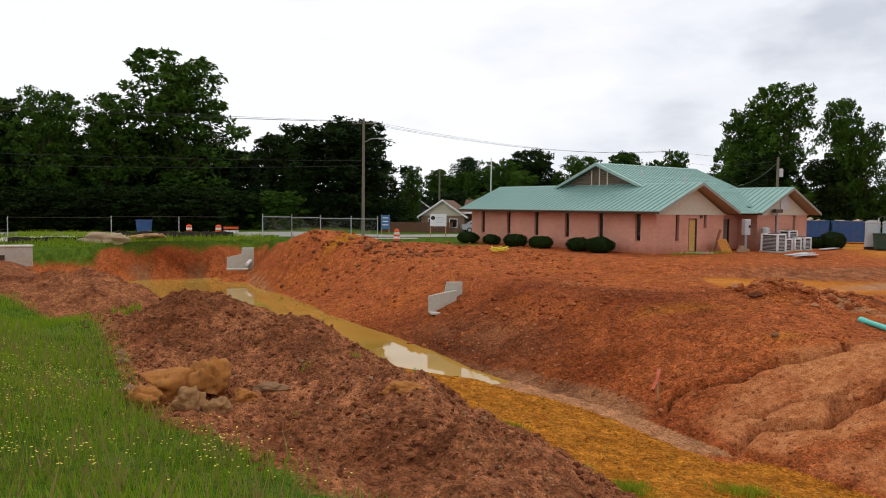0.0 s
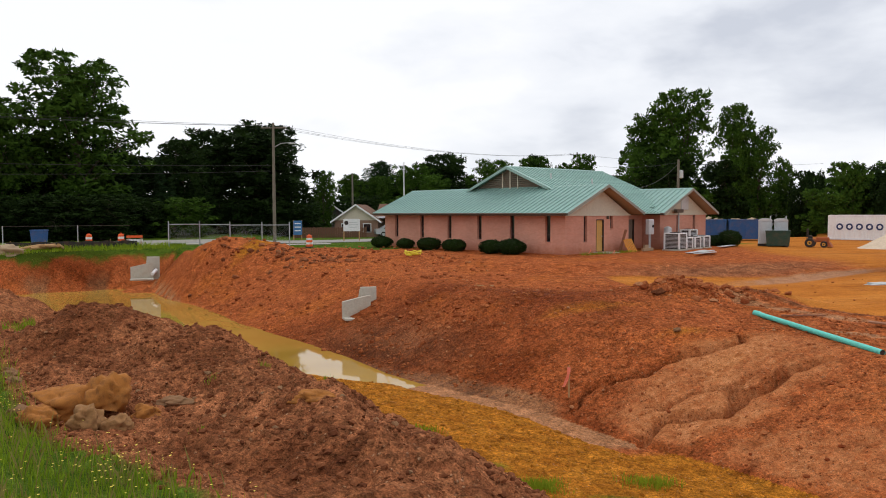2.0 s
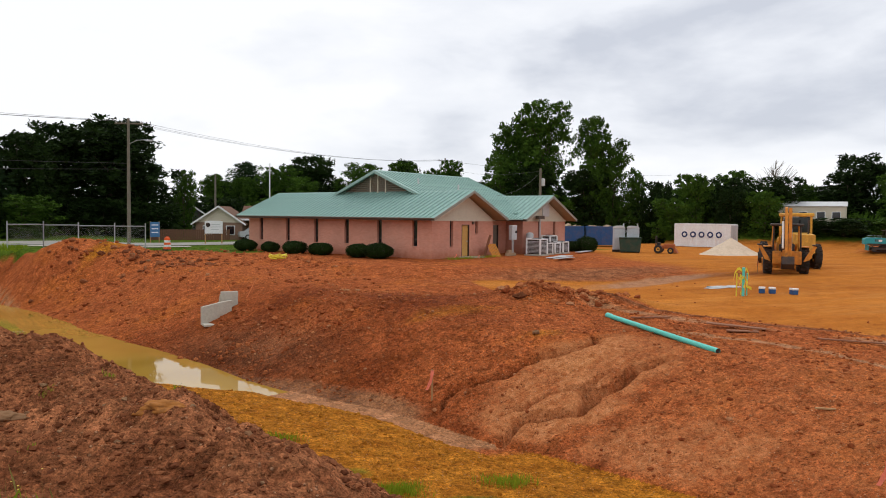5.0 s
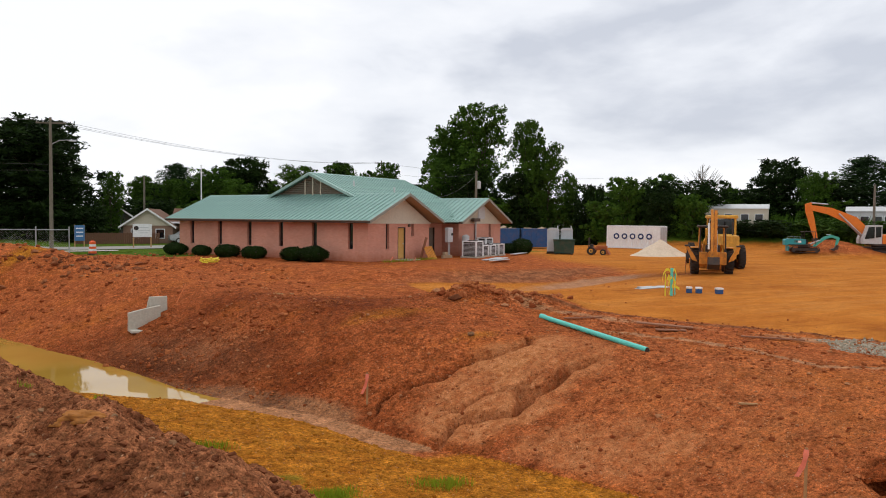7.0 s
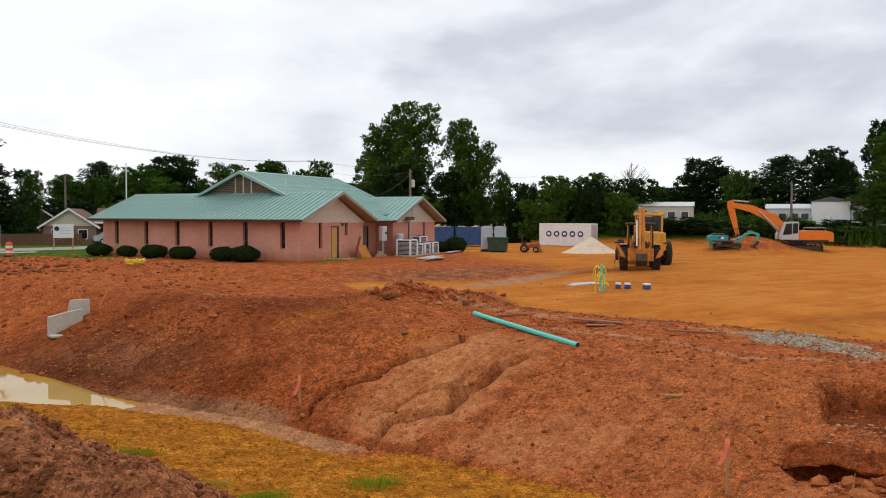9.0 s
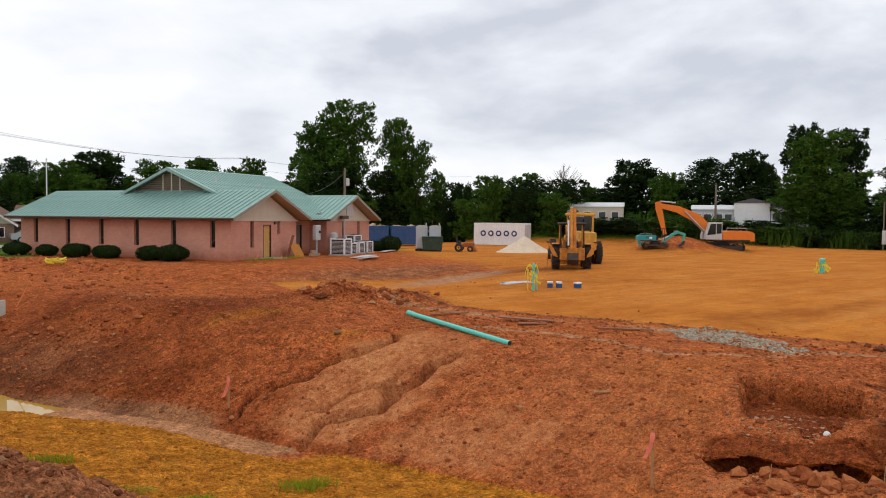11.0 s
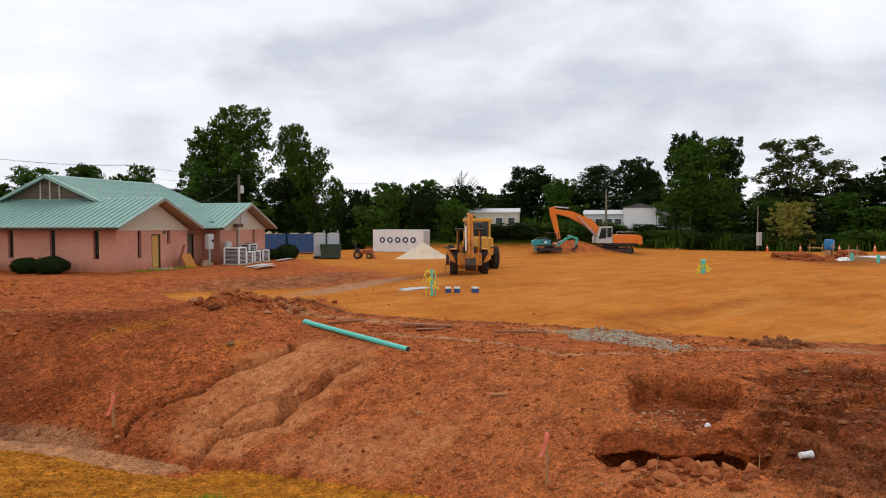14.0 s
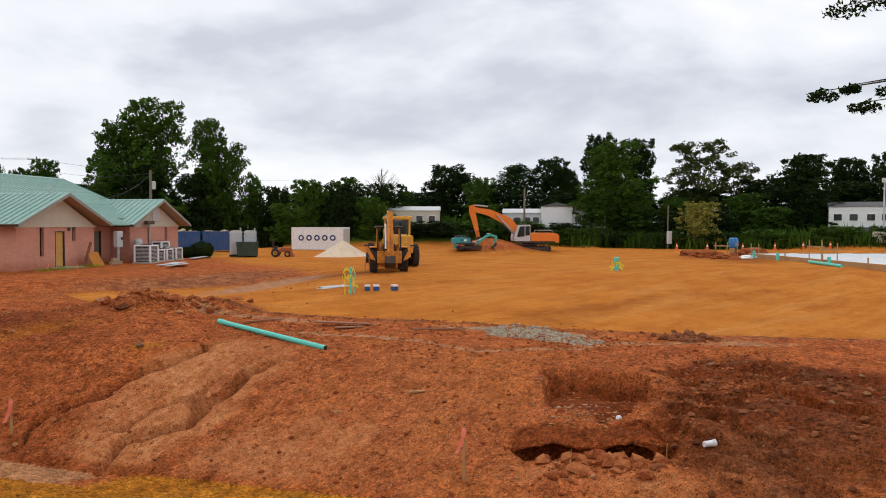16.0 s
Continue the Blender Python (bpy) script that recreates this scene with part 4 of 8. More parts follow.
for sgn in (-1, 1):
    g = Geo()
    for xx in (2.84,):
        g.add([(xx, MX, MZ + 0.03), (xx, MX + sgn * 4.0, MZ - 4.0 * MP + 0.03), (xx, MX + sgn * 4.0, MZ - 4.0 * MP - 0.16), (xx, MX, MZ - 0.18),
               (xx - 0.04, MX, MZ + 0.03), (xx - 0.04, MX + sgn * 4.0, MZ - 4.0 * MP + 0.03), (xx - 0.04, MX + sgn * 4.0, MZ - 4.0 * MP - 0.16), (xx - 0.04, MX, MZ - 0.18)],
              [(0, 1, 2, 3), (7, 6, 5, 4), (0, 4, 5, 1), (1, 5, 6, 2), (2, 6, 7, 3), (3, 7, 4, 0)])
    part("barge_board", g, RIB, main_roof)
part("ridge_cap", Geo().prism([(MX - 0.16, MZ - 0.04), (MX, MZ + 0.05), (MX + 0.16, MZ - 0.04)], 2.82, 14.4, 0), RIB, main_roof)
gab = Geo()
for i in range(9):
    f0 = i / 9
    z = 4.45 + (MZ - 0.2 - 4.45) * f0
    h = (MZ - 0.15 - z) / MP
    gab.box((3.32, MX, z + 0.05), (0.05, 2 * h, 0.11), Matrix.Rotation(radians(-28), 3, "Y"))
part("louvre", gab, painted("brown_louvre", (0.20, 0.17, 0.13), 0.8), house, "brown slatted gable louvre")
part("louvre_back", Geo().prism([(MX - 3.7, 4.35), (MX + 3.7, 4.35), (MX, MZ - 0.1)], 3.4, 3.48, 0), FASCIA, house)
for yy, hh in ((MX - 0.75, 1.2), (MX + 0.75, 1.2), (MX, 1.45)):
    part("louvre_post", Geo().box((3.27, yy, 4.35 + hh / 2), (0.05, 0.09, hh)), CREAM, house)
for xx, yy in ((5.2, MX - 2.2), (9.0, MX - 3.0)):
    zz = MZ - MP * (MX - yy)
    part("vent_pipe", Geo().tube([(xx, yy, zz - 0.1), (xx, yy, zz + 0.4)], 0.07, 10), LIGHTGREY, house, "grey roof vent pipe")
# interior floor closes the house
part("floor_slab", Geo().box((8.5, 9.2, -0.2), (17.0, 18.2, 0.3)), CONCRETE, house)
# seamed panels on the visible slopes
pw = 0.42
seams_along(roof_front, -0.78, EAVE_Z, 3.4, WING_RIDGE, [-0.8 + pw * i for i in range(47)])
seams_along(roof_rear, 9.95, EAVE_Z - 0.03, 13.8, WING_RIDGE - 0.05, [-0.8 + pw * i for i in range(12)])


def main_panels():
    L = INNER / math.cos(math.atan(MP))
    L2 = half / math.cos(math.atan(MP))
    g = Geo()
    prof = [(0.0, 0.006), (pw - 0.05, 0.006), (pw - 0.045, 0.055), (pw - 0.005, 0.055), (pw, 0.006)]
    ang = math.atan(MP)

    def p(u, x, h):
        return (x, -math.cos(ang) * u - math.sin(ang) * h, -math.sin(ang) * u + math.cos(ang) * h)
    g.add([p(0, a, h) for a, h in prof] + [p(L, a, h) for a, h in prof], [(i, i + 1, i + 6, i + 5) for i in range(4)])
    me = g.mesh("roof_panel", ROOF)
    g2 = Geo()
    g2.add([p(0, a, h) for a, h in prof] + [p(L2, a, h) for a, h in prof], [(i, i + 1, i + 6, i + 5) for i in range(4)])
    me2 = g2.mesh("roof_panel", ROOF)
    for i in range(27):
        ob = part("roof_panel", me2 if 11 <= i <= 15 else me, ROOF, main_roof)
        ob.matrix_local = Matrix.Translation((2.9 + pw * i, MX, MZ))


main_panels()

# ---- trees ----


def leaf_cloud(centers, count, size, seed, flat=0.5):
    """Many small leaf blades scattered in sprays round the ends of limbs."""
    rnd = np.random.RandomState(seed)
    vs = []
    per = max(1, count // len(centers))
    for cx, cy, cz, r in centers:
        d = rnd.normal(size=(per, 3))
        d /= np.linalg.norm(d, axis=1)[:, None]
        rad = r * rnd.uniform(0.1, 1.1, size=(per, 1)) ** 0.55
        pts = np.array([cx, cy, cz]) + d * rad * np.array([1, 1, 0.62])
        u = rnd.normal(size=(per, 3))
        u[:, 2] *= flat
        u /= np.linalg.norm(u, axis=1)[:, None]
        w = np.cross(u, rnd.normal(size=(per, 3)))
        w /= np.linalg.norm(w, axis=1)[:, None]
        s = size * rnd.uniform(0.55, 1.45, size=(per, 1))
        vs.append(np.stack([pts - u * s, pts + w * s * 0.6 + u * s * 0.2, pts + u * s - w * s * 0.35], 1).reshape(-1, 3))
    vs = np.concatenate(vs)
    me = bpy.data.meshes.new("crown")
    me.from_pydata(vs.tolist(), [], np.arange(len(vs)).reshape(-1, 3).tolist())
    return me


def broad_tree(name, height, width, leaves, size, material, seed, low=0.05, lobes=15, label="", category="tree", lean=0.0, open_crown=False):
    """A broadleaf tree at the origin: flared trunk, forked limbs, lobes of leafy sprays with gaps between them."""
    rnd = random.Random(seed)
    t = thing(name, pose(0, 0, 0), label, category)
    g = Geo()
    r0 = 0.022 * height + 0.06
    top = height * 0.7
    trunk = [(0, 0, -0.3), (0, 0, 0.25), (0.1 * lean, 0.02, height * 0.25), (0.3 * lean, -0.05, height * 0.45), (0.5 * lean, 0, top)]
    g.tube(trunk, [r0 * 1.5, r0 * 1.1, r0 * 0.85, r0 * 0.6, r0 * 0.2], 9)
    centers = []
    for i in range(lobes):
        f = (i + 0.5) / lobes
        big = width * rnd.uniform(0.17, 0.27) * (0.8 if open_crown else 1.0)
        z = height * (low + (1 - low) * f ** 0.9)
        z = min(max(z, big * 0.6), height - big * 0.75)
        prof = math.sin(math.pi * min(0.97, max(0.2, (z / height - low * 0.5) / (1.06 - low * 0.5))) ** 0.95) ** 0.45
        a = i * 2.39996 + rnd.uniform(-0.6, 0.6)
        rr = max(0.0, (width / 2 * prof - big * 0.85) * rnd.uniform(0.45, 1.12))
        c = Vector((rr * math.cos(a), rr * math.sin(a), z))
        zb = min(top, z * 0.6)
        b = Vector((0.4 * lean * zb / height, 0, zb))
        m = b.lerp(c, 0.5) + Vector((0, 0, (z - zb) * 0.12))
        g.tube([b, m, c], [r0 * 0.34, r0 * 0.2, r0 * 0.08], 5)
        for j in range(11 if open_crown else 15):
            d = Vector((rnd.gauss(0, 1), rnd.gauss(0, 1), rnd.gauss(0.25, 0.9))).normalized()
            p = c + d * big * rnd.uniform(0.55, 1.12)
            p.z = min(max(p.z, 0.15), height - 0.1)
            centers.append((*p, width * rnd.uniform(0.035, 0.085)))
            if j % 7 == 0:
                g.tube([c, c.lerp(p, 0.95)], [r0 * 0.08, r0 * 0.03], 4)
        if not open_crown:
            centers += [(c.x * 0.9, c.y * 0.9, c.z - big * 0.25, big * 0.95)] * 4
            centers += [(c.x * 0.3, c.y * 0.3, z * 0.92, width * 0.2)] * 2
    part("trunk", g, BARK, t, smooth=True)
    me = leaf_cloud(centers, leaves, size, seed)
    me.materials.append(material)
    part("crown", me, material, t)
    return t


def pine_tree(name, height, width, leaves, seed, label, bare=0.4, cone=False):
    """A pine: straight trunk, whorled boughs and tufts of needles."""
    rnd = random.Random(seed)
    t = thing(name, pose(0, 0, 0), label, "tree")
    g = Geo()
    r0 = 0.014 * height + 0.05
    g.tube([(0, 0, -0.3), (0, 0, height * 0.5), (0.1, 0, height * 0.97)], [r0 * 1.2, r0 * 0.7, 0.02], 8)
    centers = []
    n = 34
    for i in range(n):
        f = i / (n - 1)
        z = height * (bare + (0.97 - bare) * f)
        spread = width / 2 * ((1.05 - f) if cone else (0.45 + 0.75 * math.sin(math.pi * min(1, f * 0.85 + 0.12))))
        a = i * 2.39996
        rr = spread * rnd.uniform(0.5, 0.85)
        c = (rr * math.cos(a), rr * math.sin(a), z + (-0.15 if cone else 0.25))
        g.tube([(0, 0, z - 0.2), c], [r0 * 0.22, 0.015], 5)
        centers.append((*c, spread * (0.42 if cone else 0.38) + 0.15))
        centers.append((c[0] * 0.45, c[1] * 0.45, z, spread * 0.35 + 0.12))
    part("trunk", g, BARK, t, smooth=True)
    me = leaf_cloud(centers, leaves, 0.20, seed, 0.35)
    me.materials.append(LEAFPINE)
    part("crown", me, LEAFPINE, t)
    return t


def set_tree(src, x, y, height, width, base_h, base_w, turn, label=""):
    s = (width / base_w, width / base_w, height / base_h)
    ob = copy_thing(src, pose(x, y, 0))
    ob.matrix_world = pose(x, y, gz(x, y, False), 0, 0, turn) @ Matrix.Diagonal((*s, 1))
    if label:
        ob["label"] = label
    return ob


OAKS = [broad_tree("tree", 14, 11, 14000, 0.25, LEAF, 11 + i, label="broadleaf tree in full green summer leaf", lean=0.5 * i) for i in range(4)]
DARKS = [broad_tree("tree", 12, 11, 13000, 0.27, LEAFDARK, 31 + i, low=0.04, lobes=17, label="dense dark green tree at the edge of the site") for i in range(3)]
AIRY = [broad_tree("tree", 14, 11, 9000, 0.23, LEAFAIRY, 45 + i, low=0.1, lobes=18, label="feathery open-crowned tree with thin olive leaves", open_crown=True) for i in range(1)]
SHRUBS = [broad_tree("bush", 5, 6.5, 6500, 0.18, (LEAF, LEAFDARK)[i], 51 + i, low=0.0, lobes=11, label="overgrown green shrub along the site edge", category="bush") for i in range(2)]
PINE = pine_tree("pine_tree", 13, 5, 7000, 61, "tall pine with tufted needle crown")
FIR = pine_tree("conifer_tree", 9, 3.2, 6000, 62, "narrow dark green pointed conifer", bare=0.03, cone=True)
rnd_t = random.Random(5)
BASE = {"oak": (OAKS, 14, 11), "dark": (DARKS, 12, 11), "airy": (AIRY, 14, 11), "shrub": (SHRUBS, 5, 6.5), "pine": ([PINE], 13, 5), "fir": ([FIR], 9, 3.2)}


def plant(rows):
    for kind, x, y, h, w in rows:
        srcs, bh, bw = BASE[kind]
        src = srcs[rnd_t.randrange(len(srcs))]
        set_tree(src, x, y, h * 0.98, w * 1.2, bh, bw, rnd_t.uniform(0, 360))


# kind, place, height and width: the western trees, the far row, the pair behind the building, the hedge and the eastern edge
plant([
    ("oak", -28.3, 83.3, 19.3, 12.5), ("oak", -34.5, 78.8, 14.0, 7.5), ("oak", -38.6, 74.6, 13.8, 6.4), ("dark", -43.2, 74.4, 13.0, 5.7), ("oak", -42.8, 67.6, 13.1, 4.2), ("dark", -34.3, 85.4, 10.9, 10.6),
    ("dark", -42.5, 81.6, 11.0, 8.6), ("dark", -27.9, 89.8, 7.4, 7.7), ("dark", -40.0, 69.3, 4.1, 5.8), ("dark", -36.3, 71.3, 4.2, 6.2), ("dark", -32.4, 73.2, 4.3, 6.5), ("dark", -28.1, 74.9, 4.4, 6.8),
    ("dark", -24.0, 76.3, 4.5, 7.1), ("fir", -23.1, 84.9, 9.0, 2.7), ("fir", -20.7, 85.5, 8.8, 2.7), ("fir", -24.7, 84.5, 7.5, 2.7), ("fir", -19.6, 85.8, 6.7, 2.7), ("dark", -17.1, 96.5, 12.6, 8.6),
    ("dark", -11.7, 96.3, 13.6, 13.2), ("dark", -11.5, 99.3, 13.8, 8.8), ("dark", -18.0, 94.3, 7.1, 5.5), ("dark", -8.1, 95.7, 7.6, 6.0), ("oak", -3.6, 100.9, 8.6, 3.4), ("oak", -0.2, 122.0, 9.1, 5.0),
    ("oak", 4.3, 124.9, 9.0, 5.6), ("pine", 5.0, 130.9, 11.9, 4.9), ("oak", 10.0, 125.6, 11.0, 7.5), ("dark", 15.6, 129.1, 12.8, 10.6), ("oak", 13.1, 117.3, 8.9, 6.6), ("oak", 23.5, 125.8, 11.8, 7.0),
    ("oak", 30.5, 123.3, 12.1, 5.8), ("pine", 31.5, 126.1, 12.7, 4.6), ("oak", 35.0, 121.0, 11.0, 3.9), ("oak", 37.4, 118.2, 12.3, 4.8), ("oak", 41.5, 99.8, 17.1, 7.9), ("oak", 44.7, 97.3, 19.5, 8.5),
    ("oak", 38.2, 97.9, 11.7, 5.4), ("oak", 49.0, 91.9, 16.6, 5.5), ("oak", 51.4, 90.5, 16.7, 5.8), ("dark", 47.7, 91.4, 9.3, 7.3), ("dark", 42.1, 95.2, 10.1, 7.6), ("oak", 55.3, 90.6, 12.2, 3.1),
    ("dark", 35.9, 95.6, 6.9, 4.2), ("shrub", 55.9, 86.7, 10.2, 5.2), ("shrub", 58.7, 82.3, 7.6, 4.9), ("oak", 71.9, 91.2, 13.4, 6.2), ("shrub", 61.4, 79.1, 5.8, 4.4), ("oak", 79.9, 87.0, 8.2, 3.8),
    ("shrub", 64.5, 76.6, 5.5, 4.9), ("shrub", 67.2, 74.2, 2.2, 5.9), ("shrub", 55.3, 82.3, 5.1, 5.3), ("dark", 85.8, 83.1, 12.2, 8.0), ("oak", 83.7, 75.1, 9.8, 6.1), ("pine", 96.5, 78.6, 12.8, 6.0),
    ("dark", 97.9, 72.0, 13.4, 8.0), ("dark", 96.9, 68.2, 11.0, 3.9), ("dark", 100.6, 64.6, 16.8, 6.6), ("dark", 101.5, 59.3, 15.6, 6.7), ("oak", 88.6, 55.4, 12.8, 8.5), ("oak", 85.5, 56.6, 7.2, 5.0),
    ("oak", 89.4, 52.3, 6.9, 5.1), ("airy", 101.1, 49.4, 14.7, 9.9), ("airy", 104.2, 45.2, 11.5, 7.7), ("oak", 98.3, 41.1, 6.8, 6.5), ("oak", 94.5, 49.3, 6.6, 5.1), ("dark", 99.7, 34.7, 10.6, 8.0),
    ("dark", 113.8, 33.5, 11.9, 6.5), ("dark", 113.1, 28.3, 12.4, 5.8), ("dark", 110.4, 22.3, 12.3, 7.0), ("dark", 109.3, 17.0, 10.9, 5.4), ("shrub", 66.9, 74.9, 2.2, 6.7), ("shrub", 71.0, 71.0, 2.2, 6.8),
    ("shrub", 74.9, 66.9, 2.2, 6.7), ("shrub", 78.5, 62.7, 2.2, 6.7), ("shrub", 81.9, 58.3, 2.2, 6.6), ("shrub", 86.9, 58.1, 4.7, 7.5), ("shrub", 90.1, 53.1, 4.6, 7.3), ("shrub", 92.9, 48.0, 4.6, 7.1),
    ("shrub", 95.3, 43.0, 4.6, 6.9), ("shrub", 97.4, 38.0, 4.6, 6.6), ("shrub", 99.2, 33.2, 4.6, 6.3), ("shrub", 61.1, 84.6, 6.5, 6.8), ("shrub", 64.8, 81.8, 6.5, 6.9), ("shrub", 68.4, 78.9, 6.6, 7.0),
])
plant([("shrub", -46 + 4.0 * i, 76 + 1.0 * i, 4.2, 6.5) for i in range(8)])
plant([("shrub", -4 + 6 * i, 117, 5.5, 8) for i in range(9)])
plant([("dark", -50 + 4.4 * i, 88 + (i % 3), 9 + 2 * (i % 2), 8) for i in range(8)])
plant([("dark", 2 + 6.5 * i, 134, 8.5 + (i % 3), 10) for i in range(8)])
plant([("shrub", -22 + 4.0 * i, 93 + (i % 2), 4.2, 6.5) for i in range(5)])
plant([("shrub", 36 + 4.5 * i, 94 - 0.4 * i, 6.0, 7.5) for i in range(6)])
plant([("shrub", 74 + 4.2 * i, 92 - 4.4 * i, 5.0, 7.5) for i in range(5)])
plant([("dark", 84 + 4.4 * i, 86 - 9.0 * i, 8.0 + (i % 2), 11) for i in range(8)])
plant([("shrub", 76 + 2.3 * i, 68 - 5.6 * i, 2.0, 6) for i in range(9)])
for src in OAKS + DARKS + AIRY + SHRUBS + [PINE, FIR]:
    # the first of each kind takes a place of its own in the row furthest back
    k = rnd_t.uniform(0, 60)
    src.matrix_world = pose(50 + k, 132 - 0.45 * k, 0.2, 0, 0, k * 7) @ Matrix.Diagonal((0.75, 0.75, 0.6, 1))

# ---- utility poles, wires, roads and fences ----


def utility_pole(x, y, top, arm=2.4, label="weathered wooden utility pole with crossarm and insulators", turn=0, lamp=False, can=False):
    z = gz(x, y, False)
    t = thing("utility_pole", pose(x, y, z, 0, 0, turn), label, "pole", "utility poles")
    h = top - z
    part("shaft", Geo().tube([(0, 0, -0.4), (0, 0, h * 0.5), (0, 0, h)], [0.17, 0.145, 0.11], 10), GREYWOOD, t, smooth=True)
    if arm:
        a = part("crossarm", Geo().box((0, 0.12, h - 0.45), (arm, 0.1, 0.12), bev=0.01), GREYWOOD, t)
        for dx in (-arm / 2 + 0.1, -arm / 4, arm / 2 - 0.1):
            part("insulator", Geo().lathe([(0.03, 0), (0.06, 0.04), (0.04, 0.09), (0.06, 0.13), (0.02, 0.18)], 8, (dx, 0.12, h - 0.39)), LIGHTGREY, a)
    if lamp:
        part("lamp_arm", Geo().tube([(0.1, 0, h * 0.80), (0.7, 0, h * 0.83), (1.5, 0, h * 0.835)], 0.03, 6), GALV, t)
        part("lamp_head", Geo().box((1.75, 0, h * 0.83), (0.6, 0.25, 0.14), bev=0.05), LIGHTGREY, t)
    if can:
        part("transformer", Geo().lathe([(0.05, 0), (0.22, 0.03), (0.22, 0.75), (0.1, 0.82)], 12, (0.3, 0, h - 1.9)), LIGHTGREY, t)
    return t


utility_pole(-7.2, 72.6, 11.4, lamp=True, turn=-10)
utility_pole(33.0, 73.1, 8.2, arm=0.0, can=True, label="wooden service pole with a grey transformer")
utility_pole(38.1, 124.4, 13.0)
utility_pole(0.2, 112, 8.6, arm=0.0, label="short brown wooden pole among the trees")
utility_pole(56.8, 94.4, 7.3, arm=1.6, label="grey pole with a short crossarm beyond the hedge")
utility_pole(78, 62, 7.5, arm=0.0, label="thin bare wooden pole beside the hedge")
fp = thing("flagpole", pose(5.6, 79.9, gz(5.6, 79.9, False)), "tall bare white metal flagpole behind the building", "flagpole")
part("shaft", Geo().tube([(0, 0, -0.1), (0, 0, 8.1)], [0.08, 0.05], 10), WHITE, fp)
part("finial", Geo().lathe([(0.01, 0), (0.08, 0.06), (0.08, 0.12), (0.01, 0.18)], 10, (0, 0, 8.1)), WHITE, fp)


def wire(a, b, sag, r=0.016):
    a, b = Vector(a), Vector(b)
    pts = [a.lerp(b, i / 16) - Vector((0, 0, sag * 4 * (i / 16) * (1 - i / 16))) for i in range(17)]
    single("power_line", Geo().tube(pts, r, 4), CABLE, "thin dark overhead power line between poles", "cable", "power lines")


PT = (-7.2, 72.6, 11.0)
for dz, dx, far in ((0.15, -1.0, 13.6), (0.1, 0.0, 12.8), (0.1, 1.0, 12.4)):
    wire((PT[0] + dx, PT[1] + 0.1, PT[2] + dz), (-75 + dx, 61, far + 1.2), 0.9)
    wire((PT[0] + dx, PT[1] + 0.1, PT[2] + dz), (38.1 + dx, 124.4, 12.6 + dz), 1.3, 0.015)
wire((PT[0], PT[1], 7.4), (-75, 61, 8.8), 0.7, 0.02)
wire((PT[0], PT[1], 6.9), (-60, 56, 6.6), 0.6, 0.02)
wire((38.1, 124.4, 12.6), (100, 150, 13), 1.0, 0.022)
wire((33.0, 73.1, 7.9), (38.1, 124.4, 11.5), 0.8, 0.014)
wire((33.0, 73.1, 7.8), (20.5, 53.0, 4.6), 0.5, 0.014)


def strip(name, pts, width, material, label, lift=0.05, n=60):
    """A road laid on the ground along a line."""
    g = Geo()
    P = [Vector((x, y, 0)) for x, y in pts]
    seg = [(P[i + 1] - P[i]).length for i in range(len(P) - 1)]
    rows = []
    for i in range(n + 1):
        s = sum(seg) * i / n
        k = 0
        while k < len(seg) - 1 and s > seg[k]:
            s -= seg[k]
            k += 1
        d = (P[k + 1] - P[k]).normalized()
        c = P[k] + d * s
        side = Vector((-d.y, d.x, 0))
        row = []
        for f in (-0.5, -0.17, 0.17, 0.5):
            q = c + side * (f * width)
            row.append((q.x, q.y, gz(q.x, q.y, False) + lift + (0.03 if abs(f) < 0.3 else 0)))
        rows.append(row)
    g.v = [v for row in rows for v in row]
    g.f = [(4 * i + j, 4 * i + j + 1, 4 * i + j + 5, 4 * i + j + 4) for i in range(n) for j in range(3)]
    return single(name, g, material, label, "road", kind="structure", smooth=True)


strip("road", [(-90, 42), (-45, 60), (-20, 70.5), (0, 78), (30, 96), (70, 122)], 6.5, ASPHALT, "pale worn asphalt street beyond the site")
strip("pavement", [(-60, 47.5), (-32, 61.2), (-19, 66.0), (-10.5, 68.6), (-2, 71.0)], 1.6, CONCRETE, "pale concrete footway along the street")


def fence_panel(x0, y0, x1, y1, h=1.9, mesh_on=True, label="galvanised temporary chain-link fence panel"):
    z = min(gz(x0, y0, False), gz(x1, y1, False))
    L = math.hypot(x1 - x0, y1 - y0)
    t = thing("fence_panel", pose(x0, y0, z, 0, 0, math.degrees(math.atan2(y1 - y0, x1 - x0))), label, "fence", "site fence")
    for x in (0, L):
        part("post", Geo().tube([(x, 0, -0.1), (x, 0, h + 0.25)], 0.045, 8), GALV, t)
    for zz in (0.35, h):
        part("rail", Geo().tube([(0, 0, zz), (L, 0, zz)], 0.032, 6), GALV, t)
    if mesh_on:
        g = Geo()
        n = int(L / 0.16)
        for i in range(n):
            a = L * i / n
            for sgn in (-1, 1):
                b = a + sgn * (h - 0.35)
                zt = h
                if b < 0:
                    zt, b = 0.35 + a, 0
                if b > L:
                    zt, b = 0.35 + (L - a), L
                g.box(((a + b) / 2, 0, (0.35 + zt) / 2), (0.006, 0.006, math.hypot(b - a, zt - 0.35)), Matrix.Rotation(math.atan2(b - a, zt - 0.35), 3, "Y"))
        tagged(part("mesh", g, GALV, t), kind="stuff")
    return t


gate = [(-15.0, 64.5), (-12.6, 65.0), (-10.2, 65.5), (-7.6, 66.0), (-5.3, 66.3), (-2.9, 66.6)]
for (ax, ay), (bx, by) in zip(gate, gate[1:]):
    fence_panel(ax, ay, bx, by)


